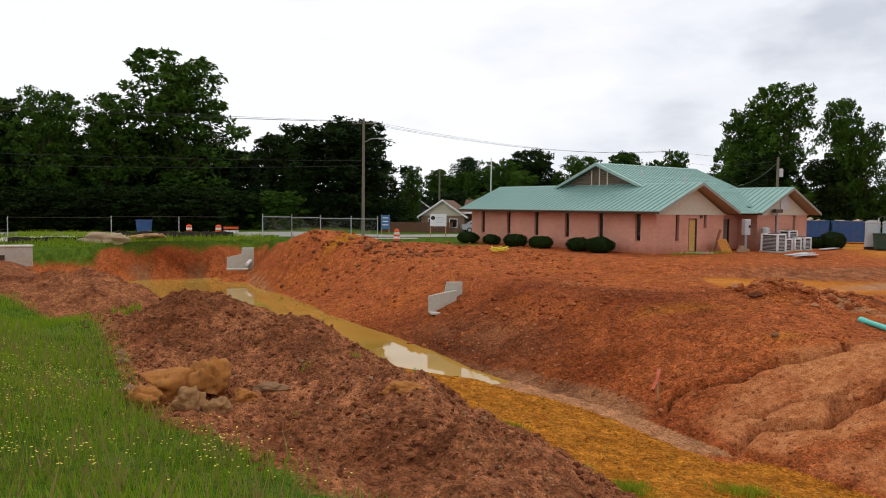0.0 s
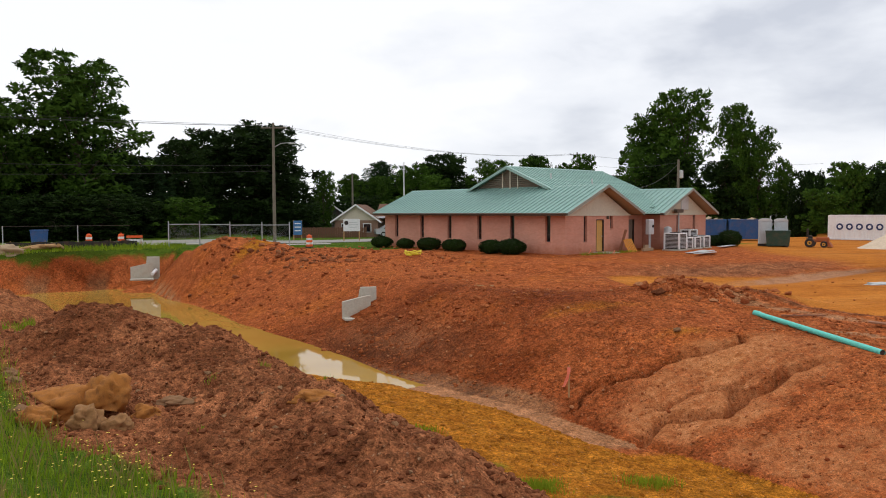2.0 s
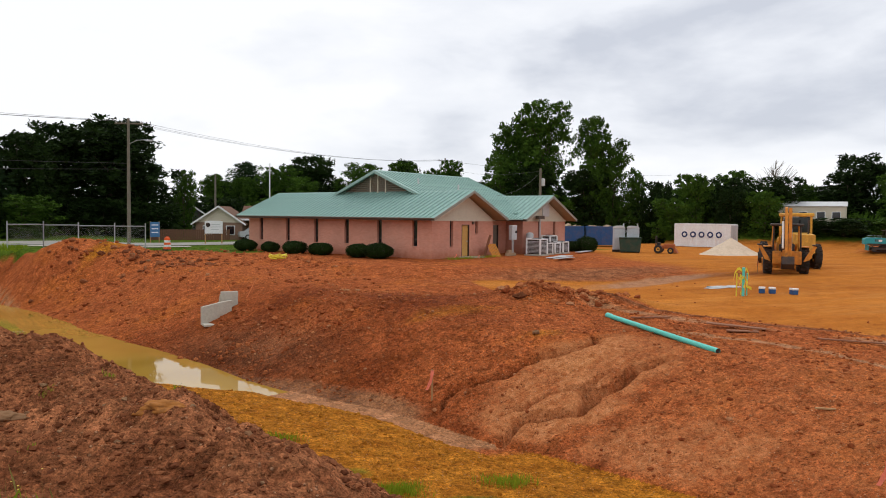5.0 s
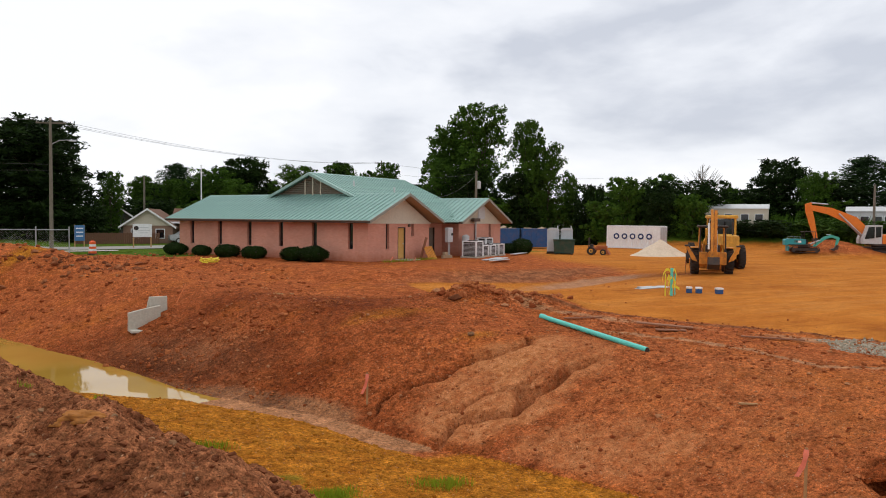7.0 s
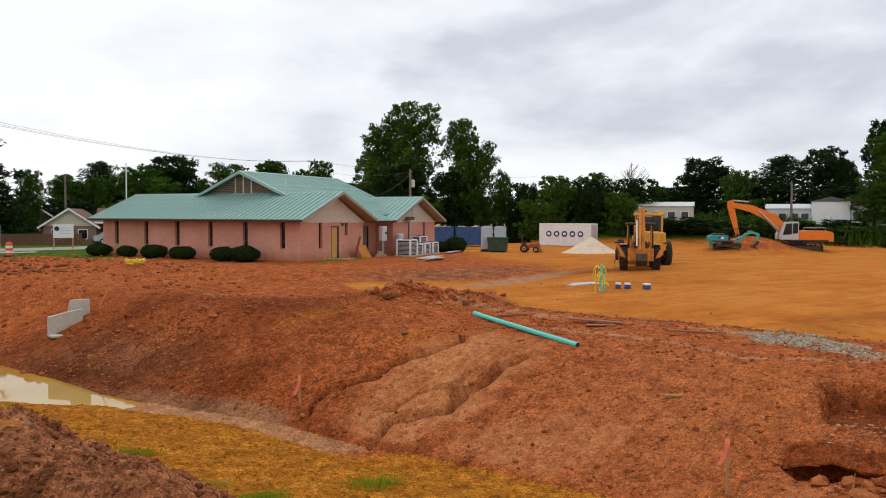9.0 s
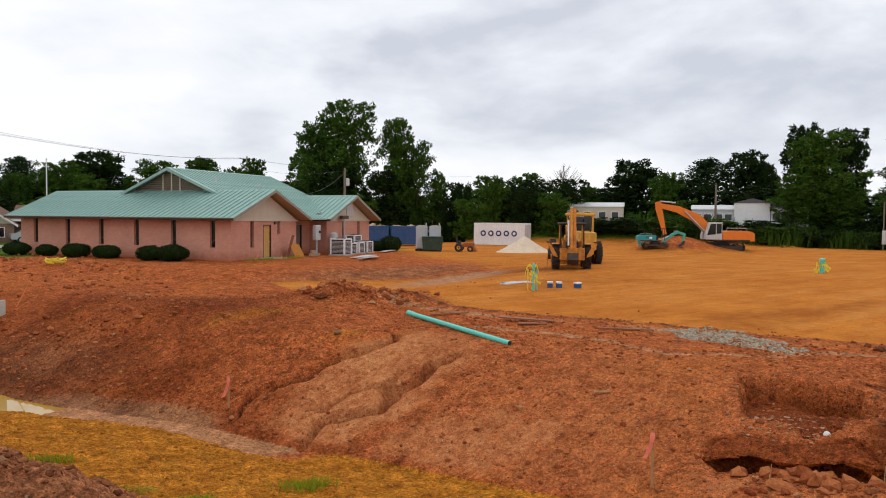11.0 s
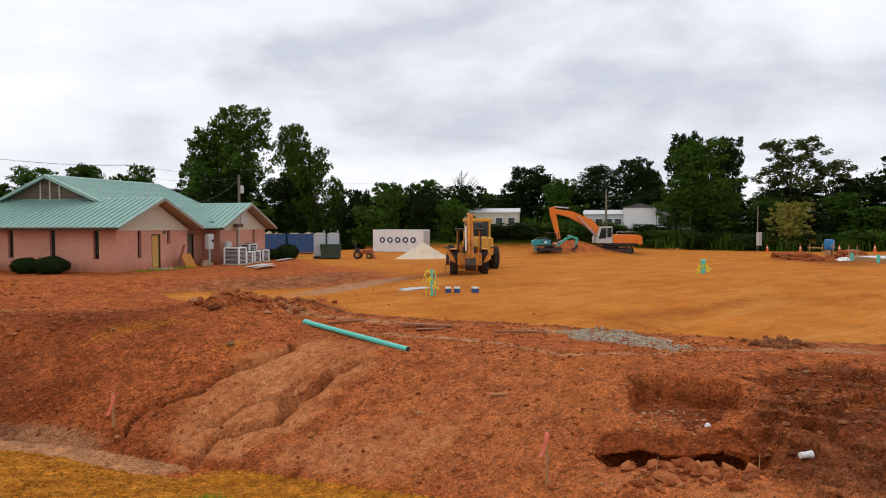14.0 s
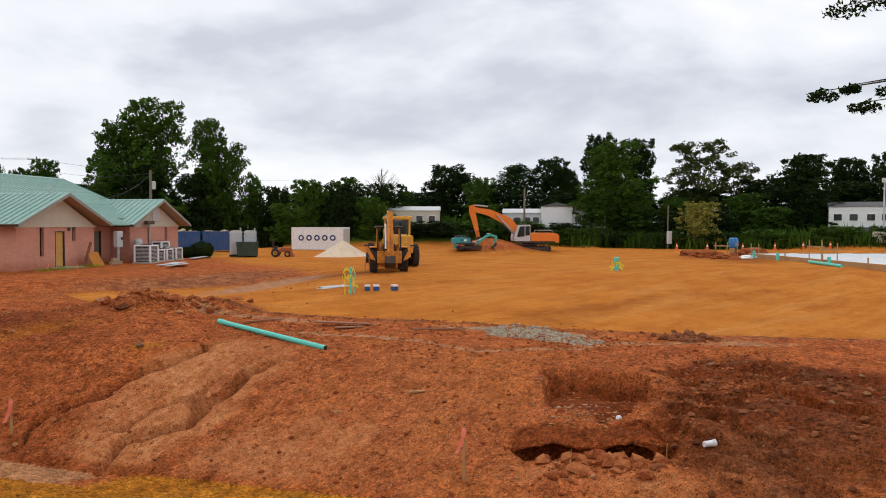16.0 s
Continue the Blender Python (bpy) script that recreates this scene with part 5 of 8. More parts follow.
def dark_fence():
    """The old chain-link boundary with a black silt barrier along its foot."""
    pts = [(-62, 44.5), (-52, 50), (-43, 55), (-34.5, 60.5), (-27.5, 63.5), (-22.5, 65.5), (-18.6, 66.6)]
    for (ax, ay), (bx, by) in zip(pts, pts[1:]):
        L = math.hypot(bx - ax, by - ay)
        t = thing("boundary_fence", pose(ax, ay, gz(ax, ay, False), 0, 0, math.degrees(math.atan2(by - ay, bx - ax))), "old wire boundary fence with dull steel posts", "fence", "boundary fence")
        part("post", Geo().tube([(0, 0, -0.1), (0, 0, 1.75)], 0.04, 8), GALV, t)
        part("rail", Geo().tube([(0, 0, 1.7), (L, 0, 1.7)], 0.018, 6), STEEL, t)
        s = thing("silt_barrier", pose(ax + 1.0, ay - 1.8, gz(ax + 1, ay - 1.8, False) - 0.05, 0, 0, math.degrees(math.atan2(by - ay, bx - ax))), "black fabric silt barrier on wooden stakes", "barrier", "silt barriers")
        g = Geo()
        n = 14
        for i in range(n + 1):
            x = L * i / n
            w = 0.05 * math.sin(i * 2.1)
            g.v += [(x, w, 0), (x, w * 0.5, 0.55 + 0.05 * math.sin(i * 1.3)), (x, w * 0.5 + 0.02, 0.55 + 0.05 * math.sin(i * 1.3)), (x, w + 0.02, 0)]
        g.f = [(4 * i + j, 4 * i + (j + 1) % 4, 4 * i + 4 + (j + 1) % 4, 4 * i + 4 + j) for i in range(n) for j in range(4)]
        part("fabric", g, RUBBER, s)
        for x in (0.3, L * 0.5, L - 0.3):
            part("stake", Geo().box((x, 0.06, 0.3), (0.04, 0.04, 0.8)), WOOD, s)


dark_fence()


def traffic_drum():
    t = thing("traffic_drum", pose(0, 0, 0), "orange and white striped traffic drum on a black base", "traffic drum", "traffic drums")
    part("base", Geo().lathe([(0.36, 0), (0.38, 0.03), (0.36, 0.09), (0.28, 0.11)], 20), RUBBER, t)
    z, r = 0.1, 0.285
    for i, m in enumerate((SAFETY, WHITE, SAFETY, WHITE, SAFETY)):
        part("band", Geo().lathe([(r, z), (r, z + 0.165), (r - 0.012, z + 0.18)], 20), m, t)
        z, r = z + 0.18, r - 0.014
    part("lid", Geo().lathe([(r, z), (r * 0.8, z + 0.04), (r * 0.35, z + 0.05)], 20), SAFETY, t)
    part("handle", Geo().tube([(-0.1, 0, z + 0.03), (-0.08, 0, z + 0.12), (0.08, 0, z + 0.12), (0.1, 0, z + 0.03)], 0.02, 6), SAFETY, t)
    return t


drum = traffic_drum()
spots = [(-3.5, 64.3), (-21.2, 64.2), (-18.9, 64.9)]
drum.matrix_world = pose(*spots[0], gz(*spots[0], False), 0, 0, 20)
for sx, sy in spots[1:]:
    copy_thing(drum, pose(sx, sy, gz(sx, sy, False), 0, 0, sx * 40))
bar = thing("barricade", pose(-17.9, 65.2, gz(-17.9, 65.2, False), 0, 0, 10), "low striped orange and white road barricade", "barricade")
for x in (-0.5, 0.5):
    part("leg", Geo().tube([(x, -0.25, 0), (x, 0, 0.95)], 0.025, 6).tube([(x, 0.25, 0), (x, 0, 0.95)], 0.025, 6), WOOD, bar)
for z, m in ((0.8, SAFETY), (0.5, WHITE)):
    part("board", Geo().box((0, -0.04, z), (1.25, 0.03, 0.2), bev=0.005), m, bar)

# ---- neighbouring houses ----


def small_house(x, y, turn, w, d, h, wall_mat, roof_mat, label, gable_mat=None, rise=1.6):
    z = gz(x, y, False)
    t = thing("neighbour_house", pose(x, y, z, 0, 0, turn), label, "house")
    part("wall", Geo().prism([(-w / 2, -0.2), (w / 2, -0.2), (w / 2, h), (0, h + rise), (-w / 2, h)], 0, d, 1), wall_mat, t)
    if gable_mat:
        part("siding", Geo().prism([(-w / 2 + 0.02, h), (w / 2 - 0.02, h), (0, h + rise - 0.05)], -0.05, -0.01, 1), gable_mat, t)
    o = 0.45
    k = rise / (w / 2)
    part("roof", Geo().prism([(-w / 2 - o, h - o * k), (0, h + rise), (w / 2 + o, h - o * k), (w / 2 + o, h - o * k + 0.14), (0, h + rise + 0.16), (-w / 2 - o, h - o * k + 0.14)], -0.5, d + 0.5, 1), roof_mat, t)
    for s in (-1, 1):
        g = Geo()
        g.add([(s * (w / 2 + o), -0.55, h - o * k - 0.05), (0, -0.55, h + rise - 0.03), (0, -0.55, h + rise + 0.2), (s * (w / 2 + o), -0.55, h - o * k + 0.17),
               (s * (w / 2 + o), -0.5, h - o * k - 0.05), (0, -0.5, h + rise - 0.03), (0, -0.5, h + rise + 0.2), (s * (w / 2 + o), -0.5, h - o * k + 0.17)],
              [(0, 1, 2, 3), (7, 6, 5, 4), (0, 4, 5, 1), (1, 5, 6, 2), (2, 6, 7, 3), (3, 7, 4, 0)])
        part("barge_board", g, WHITE, t)
    for xx in (-w * 0.25, w * 0.25):
        wd = part("window", Geo().box((xx, -0.03, h * 0.55), (1.0, 0.1, 1.1)), WHITE, t)
        part("pane", Geo().box((xx, -0.085, h * 0.55), (0.84, 0.02, 0.94)), DARKGLASS, wd)
    part("door", Geo().box((0, -0.03, 1.0), (0.9, 0.08, 2.0), bev=0.01), FASCIA, t)
    return t


BROWNROOF = painted("brown_shingle", (0.15, 0.075, 0.045), 0.9, amount=0.3, scale=4)
GREYROOF = painted("grey_shingle", (0.12, 0.12, 0.125), 0.9, amount=0.2, scale=4)
TANWALL = painted("tan_brick", (0.26, 0.16, 0.11), 0.9, amount=0.2, scale=6)
BEIGE = painted("beige_siding", (0.55, 0.49, 0.40), 0.8, amount=0.15)
h1 = small_house(0.6, 90.5, -9, 5.2, 9, 2.0, TANWALL, BROWNROOF, "tan brick bungalow with a brown shingled roof", CREAM, 1.75)
carport = thing("carport", pose(5.6, 91.5, gz(5.6, 91.5, False), 0, 0, -9), "open flat-fronted carport beside the bungalow", "carport")
part("roof", Geo().prism([(-2.6, 2.25), (4.0, 2.25), (4.0, 2.45), (-2.6, 2.45)], -0.6, 7, 1), WHITE, carport)
part("slope", Geo().add([(-2.6, -0.5, 2.46), (4.0, -0.5, 2.46), (4.0, 3.3, 4.0), (-2.6, 3.3, 4.0), (-2.6, 7, 2.46), (4.0, 7, 2.46)], [(0, 1, 2, 3), (3, 2, 5, 4), (0, 3, 4), (1, 5, 2)]), BROWNROOF, carport)
for x in (-2.4, 0.8, 3.8):
    part("post", Geo().box((x, -0.4, 1.1), (0.16, 0.16, 2.3), bev=0.01), WHITE, carport)
part("back_wall", Geo().box((0.7, 5.5, 1.1), (6.4, 0.2, 2.3)), TANWALL, carport)
small_house(-8.3, 99.5, 10, 5.5, 8, 2.4, BEIGE, GREYROOF, "small beige house with a grey roof among trees", BEIGE, 1.5)
small_house(-4.6, 104, 0, 6, 8, 3.2, painted("dark_grey_wall", (0.08, 0.085, 0.09), 0.8), GREYROOF, "dark grey house behind the trees", None, 2.0)


def car(x, y, turn, paint, label):
    """A parked saloon."""
    t = thing("car", pose(x, y, gz(x, y, False) + 0.02, 0, 0, turn), label, "car")
    side = [(-2.2, 0.35), (2.15, 0.35), (2.25, 0.6), (2.1, 0.85), (1.1, 0.95), (0.45, 1.4), (-0.9, 1.42), (-1.6, 1.0), (-2.2, 0.95), (-2.3, 0.6)]
    part("body", Geo().prism(side, -0.86, 0.86, 1), paint, t)
    part("side_window", Geo().prism([(0.85, 0.98), (0.4, 1.34), (-0.85, 1.36), (-1.35, 1.0)], -0.875, 0.875, 1), DARKGLASS, t)
    for wx in (-1.35, 1.35):
        for wy in (-0.8, 0.8):
            w = part("wheel", Geo().tube([(wx, wy - 0.1, 0.32), (wx, wy + 0.1, 0.32)], 0.32, 16), RUBBER, t)
            part("rim", Geo().tube([(wx, wy - 0.11, 0.32), (wx, wy + 0.11, 0.32)], 0.19, 12), GALV, w)
    for wy in (-0.6, 0.6):
        part("headlight", Geo().box((2.2, wy, 0.68), (0.1, 0.35, 0.16), bev=0.03), LIGHTGREY, t)
    return t


car(5.0, 90.0, 8, painted("silver_paint", (0.50, 0.52, 0.54), 0.3, 0.5, amount=0.1), "silver saloon parked under the carport")
fence_low = thing("picket_fence", pose(-6.5, 88.5, gz(-6.5, 88.5, False), 0, 0, 3), "low dark brown board fence before the gardens", "fence")
for i in range(42):
    part("board", Geo().box((i * 0.2, 0, 0.6), (0.18, 0.03, 1.2), bev=0.005) if i == 0 else fence_low.children[0].data, BROWNROOF, fence_low)
    fence_low.children[-1].location = (i * 0.2, 0, 0.03 * math.sin(i * 3.1))


def notice_board(x, y, turn, w, h, z0, mat, label, bars=True):
    t = thing("sign_board", pose(x, y, gz(x, y, False), 0, 0, turn), label, "sign")
    for s in (-1, 1):
        part("post", Geo().box((s * w * 0.46, 0.05, (z0 + h) / 2), (0.1, 0.1, z0 + h + 0.1), bev=0.01), WOOD, t)
    face = part("panel", Geo().box((0, 0, z0 + h / 2), (w, 0.05, h), bev=0.01), mat, t)
    if bars:
        part("emblem", Geo().tube([(-w * 0.32, -0.028, z0 + h * 0.68), (-w * 0.32, -0.036, z0 + h * 0.68)], h * 0.17, 18), RUBBER, face)
        for k, ww in enumerate((0.5, 0.62, 0.45)):
            part("text_bar", Geo().box((w * 0.08, -0.03, z0 + h * (0.72 - 0.2 * k)), (w * ww, 0.008, h * 0.05)), LIGHTGREY, face)
    else:
        for k in range(3):
            part("text_bar", Geo().box((0, -0.03, z0 + h * (0.8 - 0.25 * k)), (w * 0.7, 0.008, h * 0.07)), WHITE, face)
    return t


notice_board(0.05, 77.0, 8, 1.7, 1.25, 1.05, WHITE, "white notice board with a dark round emblem on posts")
notice_board(-5.6, 80.5, 12, 0.9, 1.5, 0.6, painted("sign_blue", (0.05, 0.17, 0.36), 0.5, amount=0.1), "small blue notice board on two posts", False)

# trailers beyond the hedge


def trailer(x, y, turn, L, W2, H2, mat, label):
    t = thing("mobile_home", pose(x, y, gz(x, y, False), 0, 0, turn), label, "mobile home", "mobile homes")
    part("body", Geo().box((0, 0, 0.55 + H2 / 2), (L, W2, H2), bev=0.04), mat, t)
    part("roof", Geo().prism([(-W2 / 2 - 0.15, H2 + 0.55), (0, H2 + 1.15), (W2 / 2 + 0.15, H2 + 0.55)], -L / 2 - 0.1, L / 2 + 0.1, 0), GREYROOF if mat is WHITE else LIGHTGREY, t)
    part("skirting", Geo().box((0, 0, 0.28), (L - 0.05, W2 - 0.05, 0.56)), GREYROOF, t)
    for f in (-0.36, -0.12, 0.14, 0.36):
        w = part("window", Geo().box((L * f, -W2 / 2 - 0.01, 1.75), (1.0, 0.06, 0.9)), WHITE, t)
        part("pane", Geo().box((L * f, -W2 / 2 - 0.045, 1.75), (0.85, 0.02, 0.76)), DARKGLASS, w)
    return t


trailer(71.0, 76.0, -46, 7.5, 4, 2.3, CREAM, "grey mobile home behind the hedge")
trailer(82.5, 66.0, -52, 5.2, 4, 2.2, LIGHTGREY, "pale grey mobile home behind the excavator")
trailer(85.0, 62.0, 38, 4.6, 4.2, 2.9, WHITE, "white gabled mobile home end")
trailer(87.0, 58.0, -55, 4.2, 4, 2.3, WHITE, "white mobile home beside tall trees")
trailer(101.0, 28.5, -70, 7, 4, 2.5, WHITE, "white mobile home between dark trees")
trailer(54.0, 93.0, -30, 5, 4, 2.8, WHITE, "white building glimpsed beyond the trees")

# ---- concrete inlet boxes ----


def inlet_box(x, y, z, turn, label, scale=1.0):
    """A cast concrete headwall: stepped wing, tall back wall and a pipe stub."""
    t = thing("concrete_headwall", pose(x, y, z, 0, 0, turn) @ Matrix.Scale(scale, 4), label, "headwall", "concrete headwalls")
    part("wing", Geo().prism([(-1.0, -0.5), (0.55, -0.5), (0.55, 0.72), (-0.1, 0.62), (-1.0, 0.42)], -0.12, 0.14, 1), CONCRETE, t)
    part("back", Geo().box((0.55, 0.45, 0.3), (0.9, 0.16, 1.7), bev=0.02), CONCRETE, t)
    part("cheek", Geo().prism([(-0.15, -0.5), (1.0, -0.5), (1.0, 0.55), (0.5, 1.0), (0.1, 1.0)], 0.5, 0.66, 1), CONCRETE, t)
    part("pipe_stub", Geo().tube([(0.5, -0.35, -0.1), (0.75, 0.3, 0.15)], 0.13, 14), WHITE, t, "white pipe stub")
    part("apron", Geo().box((-0.2, -0.4, -0.46), (1.6, 0.8, 0.12), bev=0.02), CONCRETE, t)
    return t


inlet_box(0.45, 35.4, -1.55, 12, "cast concrete headwall half buried in the clay bank", 0.86)
inlet_box(-15.9, 60.6, -1.65, 12, "cast concrete headwall at the end of the basin", 1.05)
lb = thing("concrete_box", pose(-28.2, 50.2, -1.15, 0, 0, 28), "square precast concrete inlet box in the turf", "inlet box")
part("body", Geo().box((0, 0, 0.55), (2.1, 1.4, 1.3), bev=0.04), CONCRETE, lb)
part("lid", Geo().box((0, 0, 1.24), (2.2, 1.5, 0.14), bev=0.04), CONCRETE, lb)
# no hole is cut: a black block gives the opening its shade
part("opening", Geo().box((-0.7, -0.7, 0.45), (0.3, 0.08, 0.5)), RUBBER, lb)

# ---- survey stakes ----
RIBBON = painted("pink_ribbon", (0.92, 0.26, 0.17), 0.6, amount=0.05)
LATH = painted("lath_orange", (0.75, 0.24, 0.09), 0.8, amount=0.2)


def survey_stake(x, y, h, lean, turn, label, ribbon=0.5):
    z = gz(x, y)
    t = thing("survey_stake", pose(x, y, z - 0.05, lean, 0, turn), label, "stake", "survey stakes")
    part("lath", Geo().box((0, 0, h / 2), (0.06, 0.02, h), bev=0.004), WOOD, t)
    g = Geo()
    n = 6
    for i in range(n + 1):
        f = i / n
        zz = h - 0.03 - ribbon * f
        w = 0.045 + 0.008 * math.sin(i * 2)
        g.v += [(-w - 0.16 * f * f, -0.03 - 0.015 * math.sin(i), zz), (w - 0.16 * f * f, -0.032 - 0.015 * math.sin(i), zz)]
    g.f = [(2 * i, 2 * i + 1, 2 * i + 3, 2 * i + 2) for i in range(n)]
    part("ribbon", g, RIBBON, t, "bright pink flagging ribbon")
    return t


survey_stake(6.42, 21.4, 1.0, 3, -17, "wooden survey stake with an orange-pink ribbon", 0.6)
survey_stake(12.15, 10.75, 1.2, -2, -48, "wooden survey stake wrapped in pink ribbon", 0.55)
survey_stake(31.5, 37.8, 0.8, 0, 30, "short wooden survey stake in the bank", 0.3)
survey_stake(14.6, 44.7, 0.45, 4, 30, "short marker stake beside the building", 0.25)
survey_stake(16.4, 45.4, 0.35, -5, 30, "low orange marker stake at the wall foot", 0.2)
for a in ((1.6, 36.3, 25, 0), (1.1, 36.6, -30, 40)):
    o = thing("guide_lath", pose(a[0], a[1], gz(a[0], a[1]) - 0.05, 0, a[2], a[3]), "orange-painted lath leaning by the headwall", "lath", "guide laths")
    part("lath", Geo().box((0, 0, 0.5), (0.04, 0.02, 1.05)), LATH, o)

# ---- pipe, boards, gravel and litter on the slope ----
pa, pb = Vector((13.98, 24.45, -0.55)), Vector((14.2, 18.45, -0.82))
pipe = thing("sewer_pipe", Matrix.Translation(pa), "long mint-green plastic sewer pipe lying on the clay", "pipe")
d = pb - pa
part("barrel", Geo().tube([(0, 0, 0), d * 0.03, d * 0.97, d], 0.085, 18, False), MINT, pipe, smooth=True)
part("bell", Geo().tube([d * -0.01, d * 0.035, d * 0.045], [0.102, 0.102, 0.086], 18, False), MINT, pipe, smooth=True)
# solid dark core stands in for the shade inside the pipe
part("bore", Geo().tube([d * 0.002, d * 0.998], 0.074, 18, True), RUBBER, pipe, "dark plug standing in for shade inside the pipe")


def plank(x, y, L, w, turn, label, lift=0.06, tilt=0.0, mat=WOOD, h=0.045):
    o = single("plank", Geo().box((0, 0, 0), (L, w, h), bev=0.006), mat, label, "plank", "loose planks")
    o.matrix_world = pose(x, y, gz(x, y) + lift, 0, tilt, turn)
    return o


REDBOARD = painted("muddy_board", (0.30, 0.13, 0.07), 0.9, amount=0.5)
plank(17.2, 21.5, 1.9, 0.28, -38, "mud-stained plank lying on the clay", 0.1, 3, REDBOARD)
plank(17.0, 20.9, 1.0, 0.22, -30, "short dark plank beside another", 0.05, 0, REDBOARD)
plank(19.1, 18.5, 1.9, 0.10, -44, "narrow mud-stained board on the clay", 0.06, 0, REDBOARD)
plank(15.4, 23.9, 1.5, 0.08, -8, "thin splintered board beside the pipe", 0.06, 0, REDBOARD)
plank(14.2, 14.4, 0.45, 0.06, -30, "small broken stick of timber", 0.05)
plank(6.0, 33.4, 0.9, 0.07, -5, "loose stick on the bank", 0.05)
plank(-18.2, 60.0, 1.4, 0.12, -40, "pale board on the water's edge", 0.3)
cup = thing("pipe_end", pose(15.35, 6.85, gz(15.35, 6.85) + 0.08, 88, 0, 60), "white plastic pipe end lying on its side", "pipe")
part("sleeve", Geo().lathe([(0.062, -0.12), (0.066, 0.0), (0.07, 0.10), (0.08, 0.11), (0.08, 0.14)], 18), WHITE, cup, smooth=True)
# dark disc stands in for the shaded inside of the sleeve
part("bore", Geo().lathe([(0.058, 0.138), (0.06, 0.146)], 16), RUBBER, cup)
can = single("can_lid", Geo().lathe([(0.0, 0.0), (0.07, 0.0), (0.07, 0.025), (0.015, 0.035)], 16), WHITE, "round white plastic cap lying on soil", "cap", m=pose(15.55, 9.1, gz(15.55, 9.1) + 0.10, 60, 0, -60))
for tx, ty, tl in ((15.0, 7.6, 50), (13.6, 9.1, 20)):
    o = single("twig", Geo().tube([(0, 0, 0), (0.05, 0.02, 0.2), (0.03, 0.05, 0.42)], [0.016, 0.012, 0.006], 6), WOOD, "dry broken root sticking from soil", "twig", "twigs")
    o.matrix_world = pose(tx, ty, gz(tx, ty) - 0.02, 12, 8, tl)

# lumps of clay and stone
ICO_V = [(0, 1, 1.618), (0, -1, 1.618), (0, 1, -1.618), (0, -1, -1.618), (1, 1.618, 0), (-1, 1.618, 0), (1, -1.618, 0), (-1, -1.618, 0), (1.618, 0, 1), (-1.618, 0, 1), (1.618, 0, -1), (-1.618, 0, -1)]
ICO_F = [(0, 1, 8), (0, 8, 4), (0, 4, 5), (0, 5, 9), (0, 9, 1), (1, 6, 8), (8, 6, 10), (8, 10, 4), (4, 10, 2), (4, 2, 5), (5, 2, 11), (5, 11, 9), (9, 11, 7), (9, 7, 1), (1, 7, 6), (3, 6, 7), (3, 7, 11), (3, 11, 2), (3, 2, 10), (3, 10, 6)]


def lump_mesh(name, pts, sizes, material, seed, flat=0.7, sink=0.25):
    rnd = np.random.RandomState(seed)
    base = np.array(ICO_V) / 1.9
    n = len(pts)
    v = base[None] * rnd.uniform(0.65, 1.3, size=(n, 12, 1))
    st = rnd.uniform(0.7, 1.35, size=(n, 1, 3))
    st[:, :, 2] *= flat
    a = rnd.uniform(0, 6.283, n)
    ca, sa = np.cos(a)[:, None], np.sin(a)[:, None]
    v = v * st
    v = np.stack([v[..., 0] * ca - v[..., 1] * sa, v[..., 0] * sa + v[..., 1] * ca, v[..., 2]], -1)
    v = v * np.asarray(sizes)[:, None, None]
    p = np.array(pts)
    p[:, 2] += np.asarray(sizes) * (0.5 - sink) * flat
    v = v + p[:, None, :]
    f = (np.array(ICO_F)[None] + 12 * np.arange(n)[:, None, None]).reshape(-1, 3)
    me = bpy.data.meshes.new(name)
    me.from_pydata(v.reshape(-1, 3).tolist(), [], f.tolist())
    me.materials.append(material)
    return me


def clod_material(name, a, b, c):
    k = Mat(name, 0.95, 0, a, 0.03)
    col = k.mix(k.ramp(k.island(), 0, 0.93), a, b)
    col = k.mix(k.ramp(k.island(), 0.93, 0.97), col, c)
    k.base(k.mix(1.0, col, k.ramp(k.noise(14, 4, 0.65), 0.3, 0.7, 0.7, 1.2), "MULTIPLY"))
    k.bump(k.noise(22, 4, 0.65), 0.7, 0.03)
    return k.m


CLOD = clod_material("red_clod", (0.25, 0.062, 0.022), (0.44, 0.15, 0.055), (0.45, 0.21, 0.10))
CLODBROWN = clod_material("brown_clod", (0.14, 0.047, 0.022), (0.31, 0.115, 0.05), (0.30, 0.17, 0.09))
CLODYELLOW = clod_material("yellow_clod", (0.32, 0.115, 0.012), (0.48, 0.205, 0.028), (0.42, 0.16, 0.03))
CHIP = clod_material("pale_chip", (0.30, 0.15, 0.08), (0.45, 0.27, 0.16), (0.5, 0.33, 0.2))
PEBBLE = clod_material("grey_pebble", (0.27, 0.23, 0.16), (0.50, 0.45, 0.35), (0.55, 0.48, 0.38))


def scatter(name, material, seed, want, box, keep, smin_, smax_, label, flat=0.75):
    """Many lumps on the ground; keep(X, Y) gives the chance that one lies there."""
    rnd = np.random.RandomState(seed)
    X = rnd.uniform(box[0], box[1], want * 4)
    Y = rnd.uniform(box[2], box[3], want * 4)
    ok = rnd.uniform(size=len(X)) < keep(X, Y)
    X, Y = X[ok][:want], Y[ok][:want]
    s = smin_ + (smax_ - smin_) * rnd.uniform(size=len(X)) ** 4
    me = lump_mesh(name, np.stack([X, Y, ground_height(X, Y)], 1), s, material, seed, flat)
    return tagged(new(name, me), label, "soil", kind="stuff")


